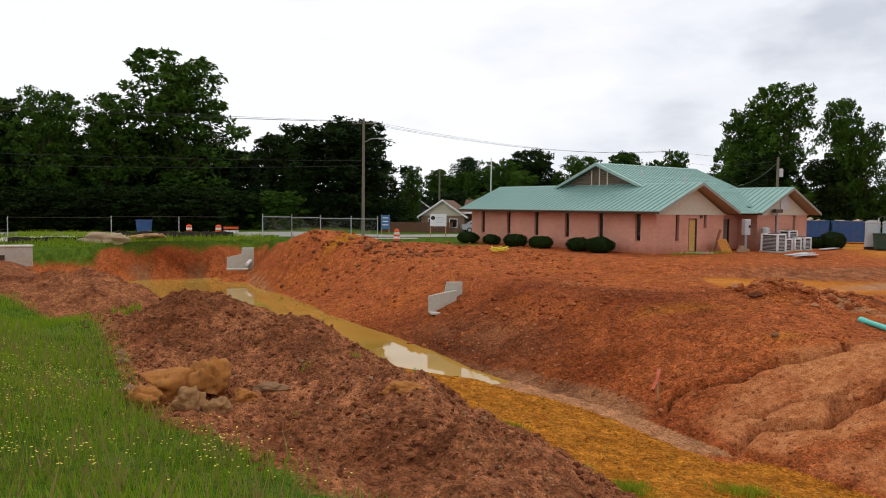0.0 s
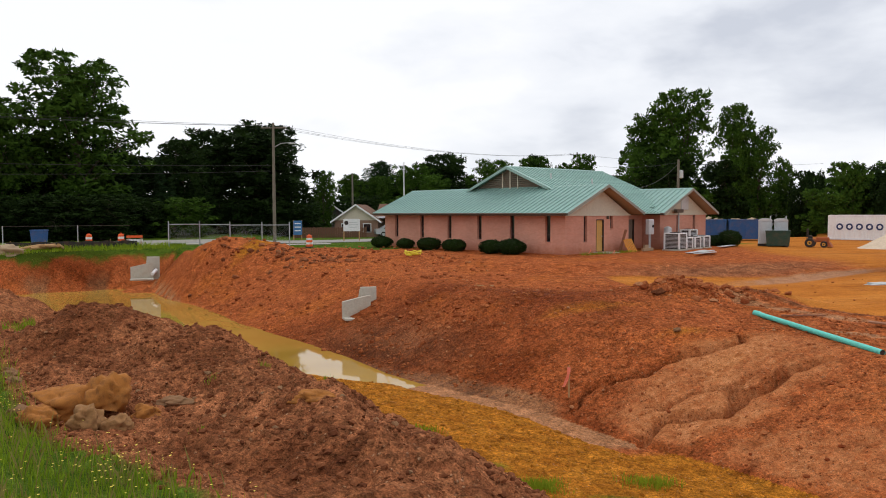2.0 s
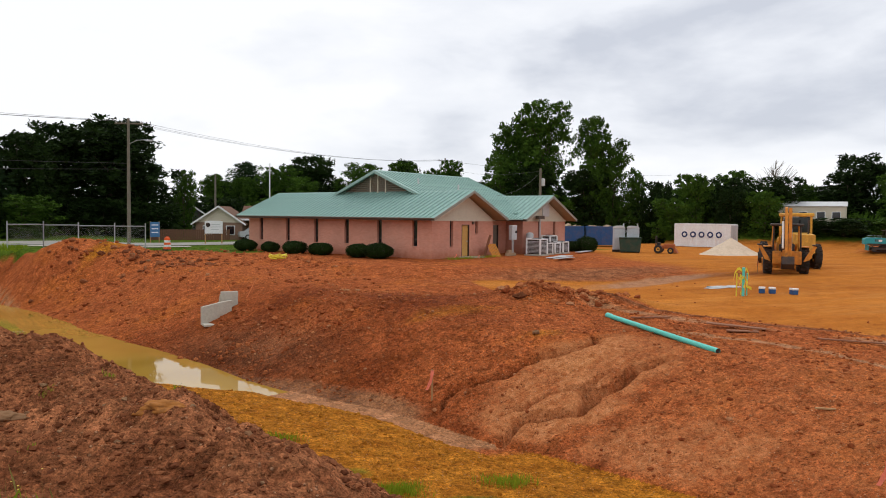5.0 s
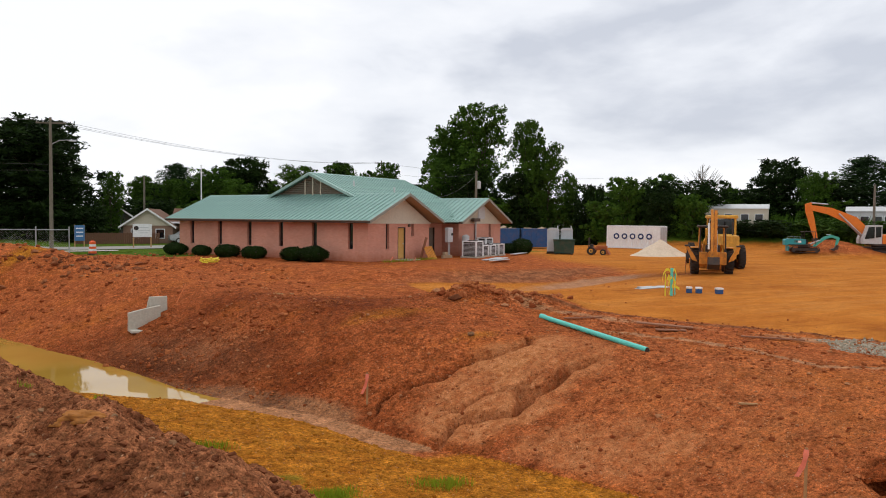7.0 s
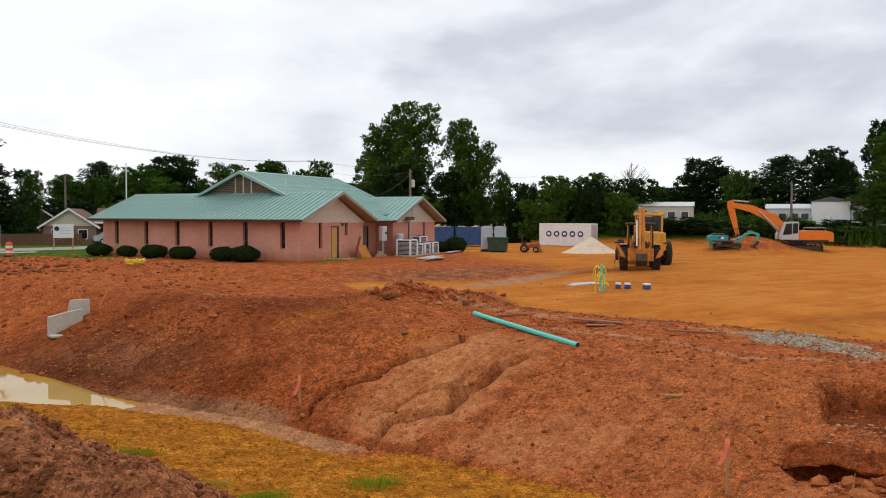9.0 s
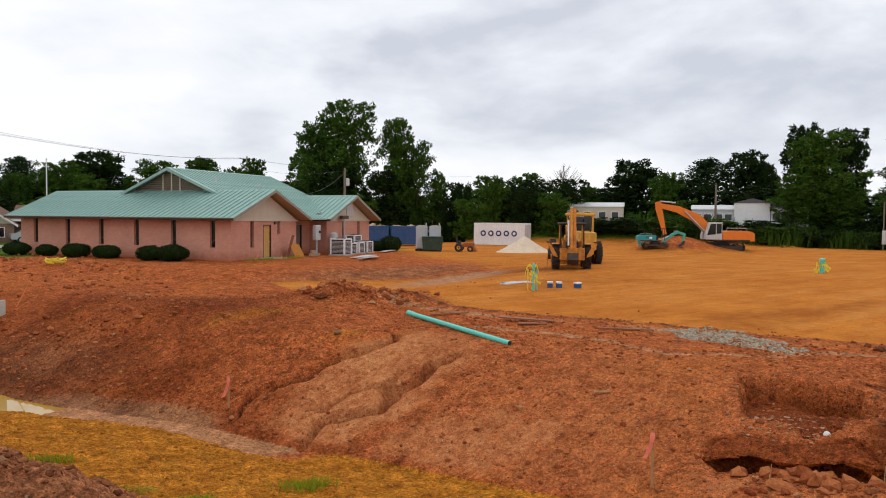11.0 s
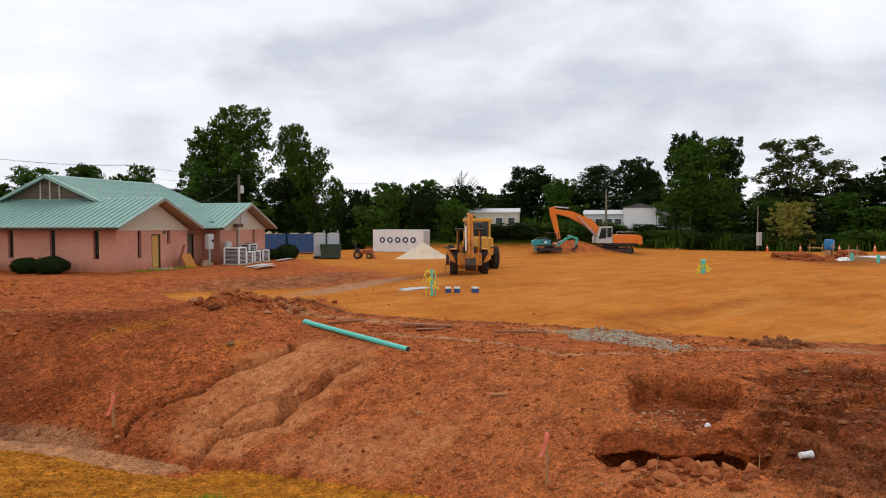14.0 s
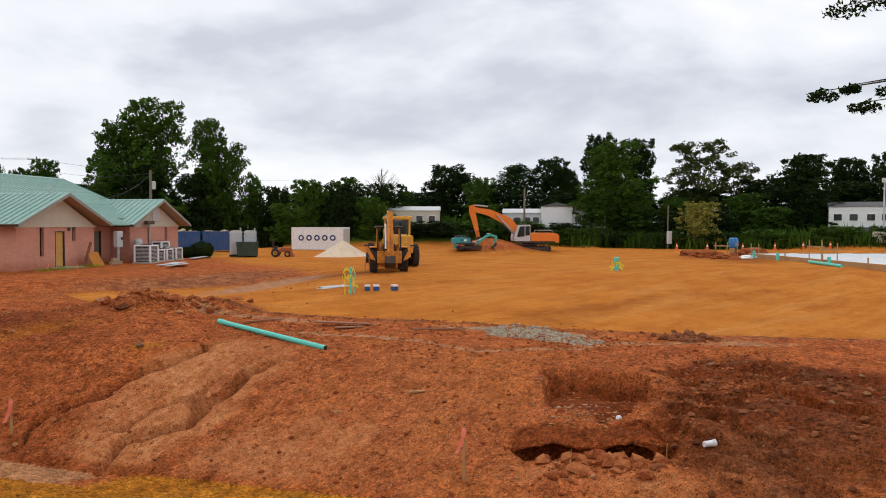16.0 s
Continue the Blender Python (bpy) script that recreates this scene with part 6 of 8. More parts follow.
def k_east(X, Y):
    de = along(X, Y, EAST_TOE)[0]
    return np.where(de > 0.3, 0.35 + 0.65 * np.clip(vnoise(X, Y, 2.2, 41, 2) * 2, 0, 1), 0) * (1 - 0.97 * pad_mask(X, Y)) * (1 - 0.8 * wash_mask(X, Y, de))


def k_west(X, Y):
    de, dw = along(X, Y, EAST_TOE)[0], -along(X, Y, WEST_TOE)[0]
    return np.where((de <= 0) & (dw > 6.2), 1.0, 0) * (1 - meadow_mask(X, Y))


def k_yellow(X, Y):
    de, dw = along(X, Y, EAST_TOE)[0], -along(X, Y, WEST_TOE)[0]
    return np.where((de <= 0) & (dw > 0.2) & (dw < 6.5), 1.0, 0)


def k_toe(X, Y):
    de = along(X, Y, EAST_TOE)[0]
    return np.where((de > 0.1) & (de < 1.6), 1.0, 0)


scatter("clay_clods", CLOD, 71, 8500, (0, 24, 7, 34), k_east, 0.010, 0.075, "loose red clay clods over the bank")
scatter("clay_clods", CLOD, 72, 2600, (-10, 8, 28, 60), k_east, 0.02, 0.15, "loose red clay clods on the far bank")
scatter("clay_clods", CLODBROWN, 73, 7000, (-9, 5, 7.5, 20), k_west, 0.010, 0.06, "crumbled brown clay clods over the berm")
scatter("clay_clods", CLODYELLOW, 74, 2200, (-2, 10, 10, 25), k_yellow, 0.012, 0.06, "small yellow clay clods beside the channel")
scatter("clay_clods", CLOD, 75, 900, (-4, 9, 16, 38), k_toe, 0.012, 0.07, "clods fallen to the foot of the bank")
scatter("clay_clods", CLOD, 76, 500, (11.0, 17.5, 26, 29.5), lambda X, Y: hill(X, Y, 13.5, 27.8, 2.4, 1.1, -25), 0.03, 0.20, "heap of broken red clay lumps")
scatter("clay_clods", CLODBROWN, 77, 420, (-12, 2, 46, 58), lambda X, Y: hill(X, Y, -3.0, 50.0, 4.5, 1.6, -30), 0.05, 0.26, "broken clods along the spoil heap")
scatter("clay_clods", CLOD, 78, 240, (12.9, 14.9, 6.8, 10.3), lambda X, Y: hill(X, Y, 14.1, 8.4, 0.5, 0.9, 20), 0.03, 0.24, "clods fallen from the undercut bank")
scatter("clay_clods", CLODBROWN, 82, 900, (13.5, 22, 3.5, 12), lambda X, Y: slump_mask(X, Y) * (1 - pad_mask(X, Y)), 0.015, 0.11, "dark damp clods over the slumped bank")
scatter("gravel_patch", PEBBLE, 79, 5200, (17.5, 24.5, 12, 20.5), lambda X, Y: (hill(X, Y, 20.9, 15.7, 2.4, 1.15, -78) > 0.42 + 0.3 * vnoise(X, Y, 0.6, 3, 2)) * 1.0, 0.018, 0.05, "spread of pale grey crushed stone")
scatter("stone_chips", CHIP, 80, 260, (14.2, 16.6, 8.2, 11.6), lambda X, Y: hill(X, Y, 15.2, 10.0, 0.7, 0.8), 0.015, 0.07, "pale stone chips in the slump", 0.4)
scatter("stone_chips", CLODBROWN, 81, 260, (23.2, 25.2, 10.8, 12.9), lambda X, Y: hill(X, Y, 24.1, 11.8, 0.7, 0.5), 0.03, 0.16, "dark broken clods beside the pad", 0.8)


def boulder(x, y, s, mat, seed, label, stretch=(1, 1, 0.8), turn=0, tilt=0, lift=0.0):
    """A rounded stone or hard lump with a rough surface."""
    bm = bmesh.new()
    bmesh.ops.create_icosphere(bm, subdivisions=4, radius=1.0)
    for v in bm.verts:
        n = noise.fractal(v.co * 1.6 + Vector((seed, 0, 0)), 0.75, 2.2, 6) * 0.45 + noise.noise(v.co * 0.8 + Vector((0, seed, 0))) * 0.25
        v.co = v.co * (1 + n)
        v.co.z = max(v.co.z, -0.55)
    me = bpy.data.meshes.new("boulder")
    bm.to_mesh(me)
    bm.free()
    me.materials.append(mat)
    me.polygons.foreach_set("use_smooth", [True] * len(me.polygons))
    ob = tagged(new("boulder", me), label, "rock", "boulders")
    ob.matrix_world = pose(x, y, gz(x, y) + lift, tilt, 0, turn) @ Matrix.Diagonal((s * stretch[0], s * stretch[1], s * stretch[2], 1))
    return ob


OCHREROCK = painted("ochre_rock", (0.40, 0.15, 0.03), 0.95, 0, (0.12, 0.05, 0.02), 0.8, 3)
TANROCK = painted("tan_rock", (0.32, 0.16, 0.06), 0.95, 0, (0.13, 0.06, 0.03), 0.7, 3)
GREYROCK = painted("grey_clay_rock", (0.27, 0.14, 0.065), 0.95, 0, (0.12, 0.07, 0.04), 0.7, 3)
boulder(-4.1, 11.6, 0.40, OCHREROCK, 3, "large split slab of ochre sandstone", (1.1, 0.8, 0.5), 25, 22, 0.26)
boulder(-4.35, 11.2, 0.26, OCHREROCK, 35, "cracked ochre sandstone piece below a slab", (1.1, 0.7, 0.7), -20, 8, 0.08)
boulder(-3.55, 11.6, 0.34, OCHREROCK, 33, "broken block of ochre sandstone leaning on a slab", (1.0, 0.8, 0.95), -30, -18, 0.22)
boulder(-4.35, 11.3, 0.24, OCHREROCK, 31, "broken ochre sandstone edge", (1.1, 0.7, 0.5), -10, 5, 0.1)
boulder(-3.55, 10.7, 0.2, TANROCK, 5, "rounded tan sandstone lump", (1, 0.9, 0.95), 0, 0, 0.1)
boulder(-3.15, 10.75, 0.16, TANROCK, 7, "small tan stone at the grass edge", (1.2, 0.9, 0.8), 40, 0, 0.05)
boulder(-2.9, 11.3, 0.18, OCHREROCK, 9, "reddish stone in the berm foot", (1.1, 0.8, 0.8), 10, 0, 0.05)
boulder(-2.65, 11.9, 0.18, GREYROCK, 11, "flat grey stone on the berm", (1.6, 0.8, 0.5), 0, 0, 0.03)
boulder(-4.9, 11.9, 0.16, GREYROCK, 13, "grey stone in the grass", (1, 1, 0.8))
boulder(-6.2, 14.6, 0.14, GREYROCK, 15, "small grey stone on the berm")
boulder(-5.9, 14.1, 0.14, GREYROCK, 16, "small grey stone on the berm side")
boulder(-2.6, 16.7, 0.24, CLODBROWN, 17, "brown clay boulder on the berm crest", (1.1, 1, 0.85), 0, 0, 0.05)
boulder(-0.45, 10.6, 0.20, OCHREROCK, 19, "smooth orange clay lump", (1.5, 0.8, 0.6), -10)
boulder(10.3, 22.6, 0.09, GREYROCK, 27, "dark stone on the red bank", (1.2, 1, 0.8), 0, 0, 0.05)
boulder(11.6, 27.2, 0.22, CLODBROWN, 29, "dark rooty clump on the bank crest", (1.2, 0.8, 0.6), 0, 0, 0.05)


def soil_crust(line, label, seed):
    """A crust of clay that follows the bank and overhangs the hollow washed out below it."""
    n, m = 70, 14
    P = [Vector((p[0], p[1], 0)) for p in line]
    u = np.linspace(0, len(P) - 1, n + 1)
    cx = np.interp(u, range(len(P)), [p.x for p in P])
    cy = np.interp(u, range(len(P)), [p.y for p in P])
    tx, ty = np.gradient(cx), np.gradient(cy)
    ln = np.hypot(tx, ty)
    ox, oy = ty / ln, -tx / ln
    flip = np.where(ox * 0.85 + oy * 0.5 > 0, -1, 1)
    ox, oy = ox * flip, oy * flip
    end = np.sin(np.pi * np.linspace(0, 1, n + 1)) ** 0.4
    lip = (0.06 + 0.13 * vnoise(cx, cy, 0.45, seed, 3)) * end
    rows = []
    for j in range(m + 1):
        f = j / m
        d = -0.75 + (0.75 + lip) * f
        X, Y = cx + ox * d, cy + oy * d
        top = ground_height(X, Y, True, False)
        edge_sink = 0.05 * f ** 8 + np.where(f < 0.25, 0.10 * (1 - f / 0.25), -0.015)
        rows.append(np.stack([X, Y, top - edge_sink - 0.3 * (1 - end)], 1))
    for f, thick in ((0.985, 0.09), (0.9, 0.15), (0.6, 0.20), (0.0, 0.32)):
        d = -0.75 + (0.75 + lip) * f
        X, Y = cx + ox * d, cy + oy * d
        rows.append(np.stack([X, Y, ground_height(X, Y, True, False) - thick * (1 + 0.5 * vnoise(X, Y, 0.3, seed + 1, 2))], 1))
    g = Geo()
    r = len(rows)
    g.v = [tuple(map(float, row[i])) for i in range(n + 1) for row in rows]
    g.f = [(r * i + j, r * i + (j + 1) % r, r * i + r + (j + 1) % r, r * i + r + j) for i in range(n) for j in range(r)]
    ledge = single("clay_ledge", g, SOIL, label, "soil", smooth=True)
    # the whole crust is darkened evenly
    layer = ledge.data.attributes.new("soil_damp_shade", "FLOAT", "POINT")
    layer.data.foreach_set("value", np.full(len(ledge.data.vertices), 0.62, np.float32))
    return ledge


soil_crust(UNDERCUT[:8], "overhanging crust of red clay above a washed-out hollow", 66)

# ---- risers with tape ----
TAPE = painted("yellow_tape", (0.80, 0.66, 0.05), 0.5, amount=0.05)


def taped_riser(x, y, h, r, label, spread):
    t = thing("pipe_riser", pose(x, y, gz(x, y, False)), label, "pipe riser", "pipe risers")
    part("pipe", Geo().tube([(0, 0, -0.1), (0, 0, h)], r, 14), MINT, t, smooth=True)
    part("cap", Geo().lathe([(r * 1.15, 0), (r * 1.2, 0.12), (r * 0.9, 0.16)], 14, (0, 0, h - 0.05)), MINT, t)
    rnd = random.Random(int(x * 10))
    for i in range(9):
        a = rnd.uniform(0, 6.28)
        pts = [Vector((0, 0, h * rnd.uniform(0.5, 0.95)))]
        for k in range(4):
            pts.append(Vector((math.cos(a) * spread * (k + 1) / 4 + rnd.uniform(-0.1, 0.1), math.sin(a) * spread * (k + 1) / 4, max(0.05, pts[-1].z + rnd.uniform(-0.3, 0.16)))))
        g = Geo()
        for p in pts:
            g.v += [(p.x, p.y, p.z - 0.06), (p.x, p.y, p.z + 0.06)]
        g.f = [(2 * j, 2 * j + 1, 2 * j + 3, 2 * j + 2) for j in range(4)]
        part("tape", g, TAPE, t, "loose yellow caution tape")
    for s in (-1, 1):
        part("stake", Geo().box((s * spread * 0.6, 0.1, h * 0.42), (0.04, 0.03, h * 0.9)), MINT if s > 0 else TAPE, t)
    return t


taped_riser(22.5, 27.8, 1.15, 0.06, "mint-green pipe riser wrapped in yellow caution tape", 0.45)
taped_riser(42.7, 26.1, 0.75, 0.14, "short green pipe riser ringed with yellow tape", 0.6)
tarp = boulder(23.6, 30.6, 0.4, LIGHTGREY, 41, "crumpled pale plastic sheet on the ground", (2.4, 0.7, 0.25))
tarp.name = "plastic_sheet"
tarp["category"] = "sheet"
for bx, by in ((23.95, 28.35), (24.3, 28.1), (25.0, 27.55)):
    t = thing("fitting_box", pose(bx, by, gz(bx, by, False), 0, 0, 50 + bx * 30), "small blue and white cardboard carton of fittings", "carton", "fitting cartons")
    part("carton", Geo().box((0, 0, 0.1), (0.3, 0.26, 0.2), bev=0.01), BLUE, t)
    part("lid", Geo().box((0, 0, 0.24), (0.32, 0.28, 0.08), bev=0.01), WHITE, t)

yt = thing("caution_tape_bundle", pose(4.0, 48.4, gz(4.0, 48.4)), "heap of bright yellow plastic hose", "hose")
for k in range(4):
    pts = [(0.45 * math.cos(a / 2 + k) * (1 + 0.3 * math.sin(a)), 0.3 * math.sin(a / 2 + k), 0.08 + 0.07 * k + 0.05 * math.sin(a * 2)) for a in range(0, 10)]
    part("coil", Geo().tube(pts, 0.045, 6), TAPE, yt)

# ---- machines ----


def wheel(parent, c, r, w, rim_mat, lugs=True):
    x, y, z = c
    prof = [(-w / 2, r * 0.48), (-w / 2, r * 0.93), (-w * 0.32, r), (w * 0.32, r), (w / 2, r * 0.93), (w / 2, r * 0.48)]
    g = Geo()
    n = 26
    for s, rr in prof:
        for j in range(n):
            a = 2 * math.pi * j / n
            g.v.append((x + rr * math.cos(a), y + s, z + rr * math.sin(a)))
    g.f = [(i * n + j, i * n + (j + 1) % n, (i + 1) * n + (j + 1) % n, (i + 1) * n + j) for i in range(5) for j in range(n)]
    if lugs:
        for j in range(18):
            a = 2 * math.pi * j / 18
            for s in (-1, 1):
                aa = a + (0.17 if s > 0 else 0)
                g.box((x + (r + 0.015) * math.cos(aa), y + s * w * 0.24, z + (r + 0.015) * math.sin(aa)), (0.05, w * 0.46, 0.07), Matrix.Rotation(-aa, 3, "Y"))
    t = part("wheel", g, RUBBER, parent)
    part("rim", Geo().tube([(x, y - w * 0.36, z), (x, y + w * 0.36, z)], r * 0.5, 18), rim_mat, t)
    part("hub", Geo().tube([(x, y - w * 0.48, z), (x, y + w * 0.48, z)], r * 0.2, 10), STEEL, t)
    return t


def arm_plate(outline, y0, y1):
    return Geo().prism(outline, y0, y1, 1)


def track(parent, y, L, h, w, mat=STEEL):
    """A crawler track: shoes round rollers."""
    g = Geo()
    r = h / 2
    per = 2 * (L - h) + math.pi * h
    n = 44
    for i in range(n):
        s = per * i / n
        if s < L - h:
            x, z, a = -(L - h) / 2 + s, h, 0
        elif s < L - h + math.pi * r:
            b = (s - (L - h)) / r
            x, z, a = (L - h) / 2 + r * math.sin(b), r + r * math.cos(b), b
        elif s < 2 * (L - h) + math.pi * r:
            x, z, a = (L - h) / 2 - (s - (L - h) - math.pi * r), 0, math.pi
        else:
            b = (s - 2 * (L - h) - math.pi * r) / r
            x, z, a = -(L - h) / 2 - r * math.sin(b), r - r * math.cos(b), math.pi + b
        g.box((x, y, z), (per / n * 0.92, w, 0.07), Matrix.Rotation(a, 3, "Y"))
    t = part("track", g, mat, parent, "muddy steel crawler track")
    f = Geo().box((0, y, r), (L - h, w * 0.5, h * 0.5), bev=0.05)
    part("track_frame", f, STEEL, t)
    for i in range(5):
        x = -(L - h) / 2 + (L - h) * i / 4
        part("roller", Geo().tube([(x, y - w * 0.3, r * 0.9), (x, y + w * 0.3, r * 0.9)], r * (0.75 if i in (0, 4) else 0.45), 12), STEEL, t)
    return t


def excavator(m, s, paint, arm_paint, cab_mat, label, boom, stick, bucket_at, mini=False):
    """A tracked excavator, its arm along +x. boom and stick are outlines seen from the side."""
    t = thing("excavator", m @ Matrix.Scale(s, 4), label, "excavator")
    for y in (-1.15, 1.15):
        track(t, y, 4.3, 0.95, 0.6)
    part("slew_ring", Geo().lathe([(0.7, 0.9), (0.7, 1.1)], 18), STEEL, t)
    part("undercarriage", Geo().box((0, 0, 0.7), (1.6, 1.8, 0.4), bev=0.05), STEEL, t)
    part("deck", Geo().box((-0.9, 0, 1.2), (3.6, 2.6, 0.22), bev=0.04), STEEL, t)
    part("engine_cover", Geo().prism([(-2.9, 1.3), (0.05, 1.3), (0.05, 2.15), (-0.8, 2.2), (-2.6, 2.2), (-2.9, 2.0)], -1.3, 1.3, 1), paint, t)
    part("counterweight", Geo().prism([(-3.15, 1.15), (-2.55, 1.15), (-2.55, 2.15), (-2.9, 2.15), (-3.15, 1.95)], -1.28, 1.28, 1), paint, t)
    part("hand_rail", Geo().tube([(-2.4, 1.1, 2.2), (-2.4, 1.1, 2.5), (-0.4, 1.1, 2.5), (-0.4, 1.1, 2.2)], 0.03, 6), LIGHTGREY, t)
    part("exhaust", Geo().tube([(-1.6, 0.5, 2.15), (-1.6, 0.5, 2.65)], 0.07, 8), STEEL, t)
    for k in range(4):
        part("vent_slot", Geo().box((-1.6 + 0.22 * k, -1.31, 1.8), (0.14, 0.02, 0.35)), STEEL, t)
    part("side_panel", Geo().box((-0.9, -1.315, 1.75), (0.5, 0.02, 0.34)), WHITE, t)
    if not mini:
        cab = part("cab", Geo().prism([(0.1, 1.3), (1.75, 1.3), (1.75, 1.7), (1.35, 3.05), (0.1, 3.1)], 0.35, 1.3, 1), cab_mat, t)
        cab2 = part("cab_side", Geo().prism([(0.1, 1.3), (1.75, 1.3), (1.75, 1.7), (1.35, 3.05), (0.1, 3.1)], -1.3, -0.35, 1), cab_mat, t)
        for y in (-1.315, 1.315):
            part("cab_window", Geo().prism([(0.75, 1.85), (1.6, 1.75), (1.28, 2.9), (0.75, 2.93)], y - 0.01, y + 0.01, 1), DARKGLASS, cab if y > 0 else cab2)
            part("cab_window", Geo().prism([(0.18, 1.95), (0.66, 1.9), (0.66, 2.93), (0.18, 2.95)], y - 0.01, y + 0.01, 1), DARKGLASS, cab if y > 0 else cab2)
    else:
        part("seat", Geo().box((0.3, 0.3, 1.7), (0.6, 0.7, 0.7), bev=0.08), RUBBER, t)
        for x, y in ((-0.2, -1.1), (-0.2, 1.1), (1.5, -1.1), (1.5, 1.1)):
            part("canopy_post", Geo().tube([(x, y, 1.3), (x, y, 3.4)], 0.05, 6), STEEL, t)
        part("canopy", Geo().box((0.6, 0, 3.42), (2.2, 2.5, 0.08), bev=0.03), STEEL, t)
        part("dozer_blade", Geo().box((-2.6, 0, 0.6), (0.12, 3.0, 0.9), bev=0.03), paint, t)
        part("blade_arm", Geo().box((-2.0, 0.6, 0.6), (1.2, 0.14, 0.16)), paint, t)
    part("boom", arm_plate(boom, -0.26, 0.26), arm_paint, t)
    part("stick", arm_plate(stick, -0.2, 0.2), arm_paint, t)
    bx, bz = bucket_at
    part("bucket", Geo().prism([(bx, bz), (bx + 0.35, bz - 0.1), (bx + 0.2, bz - 0.75), (bx - 0.45, bz - 1.0), (bx - 0.9, bz - 0.75), (bx - 0.55, bz - 0.65), (bx - 0.2, bz - 0.45)], -0.5, 0.5, 1), STEEL, t)
    b0, b1 = boom[0], boom[len(boom) // 3]
    part("lift_ram", Geo().tube([(0.9, 0.36, 1.35), (b1[0] - 0.6, 0.36, b1[1] - 0.55)], 0.08, 8).tube([(0.9, -0.36, 1.35), (b1[0] - 0.6, -0.36, b1[1] - 0.55)], 0.08, 8), GALV, t)
    part("stick_ram", Geo().tube([(b1[0] + 0.3, 0, b1[1] + 0.35), (stick[0][0] + 0.05, 0, stick[0][1] - 0.05)], 0.07, 8), GALV, t)
    return t


# arm profiles: side outlines, metres
BIG_BOOM = [(0.6, 1.5), (1.1, 2.8), (2.1, 3.85), (4.3, 4.75), (6.3, 5.05), (6.45, 4.6), (4.55, 4.1), (2.7, 3.15), (1.65, 2.2), (1.05, 1.4)]
BIG_STICK = [(6.15, 5.3), (6.7, 5.15), (6.65, 4.4), (5.85, 1.75), (5.5, 1.75), (5.85, 3.7), (6.05, 4.6)]
excavator(pose(62.0, 48.6, 0.0, 0, 0, 142), 0.93, ORANGE, ORANGE, LIGHTGREY, "large orange crawler excavator with a pale grey cab", BIG_BOOM, BIG_STICK, (5.6, 1.8))
MINI_BOOM = [(1.3, 1.0), (1.7, 1.5), (3.0, 2.6), (4.0, 2.9), (4.2, 2.6), (3.3, 2.25), (2.1, 1.3), (1.7, 0.9)]
MINI_STICK = [(3.9, 3.0), (5.2, 2.6), (5.35, 2.35), (4.95, 1.0), (4.7, 1.05), (4.85, 2.25), (3.85, 2.6)]
excavator(pose(53.6, 49.2, gz(53.6, 49.2, False), 0, 0, -38), 0.52, TEAL, painted("mint_arm", (0.05, 0.42, 0.33), 0.4, amount=0.3), LIGHTGREY, "small teal mini excavator with a folded green arm", MINI_BOOM, MINI_STICK, (4.85, 1.3), True)


DIGGER = painted("worn_orange_paint", (0.72, 0.27, 0.03), 0.55, 0, (0.12, 0.05, 0.022), 0.8, 3.0)


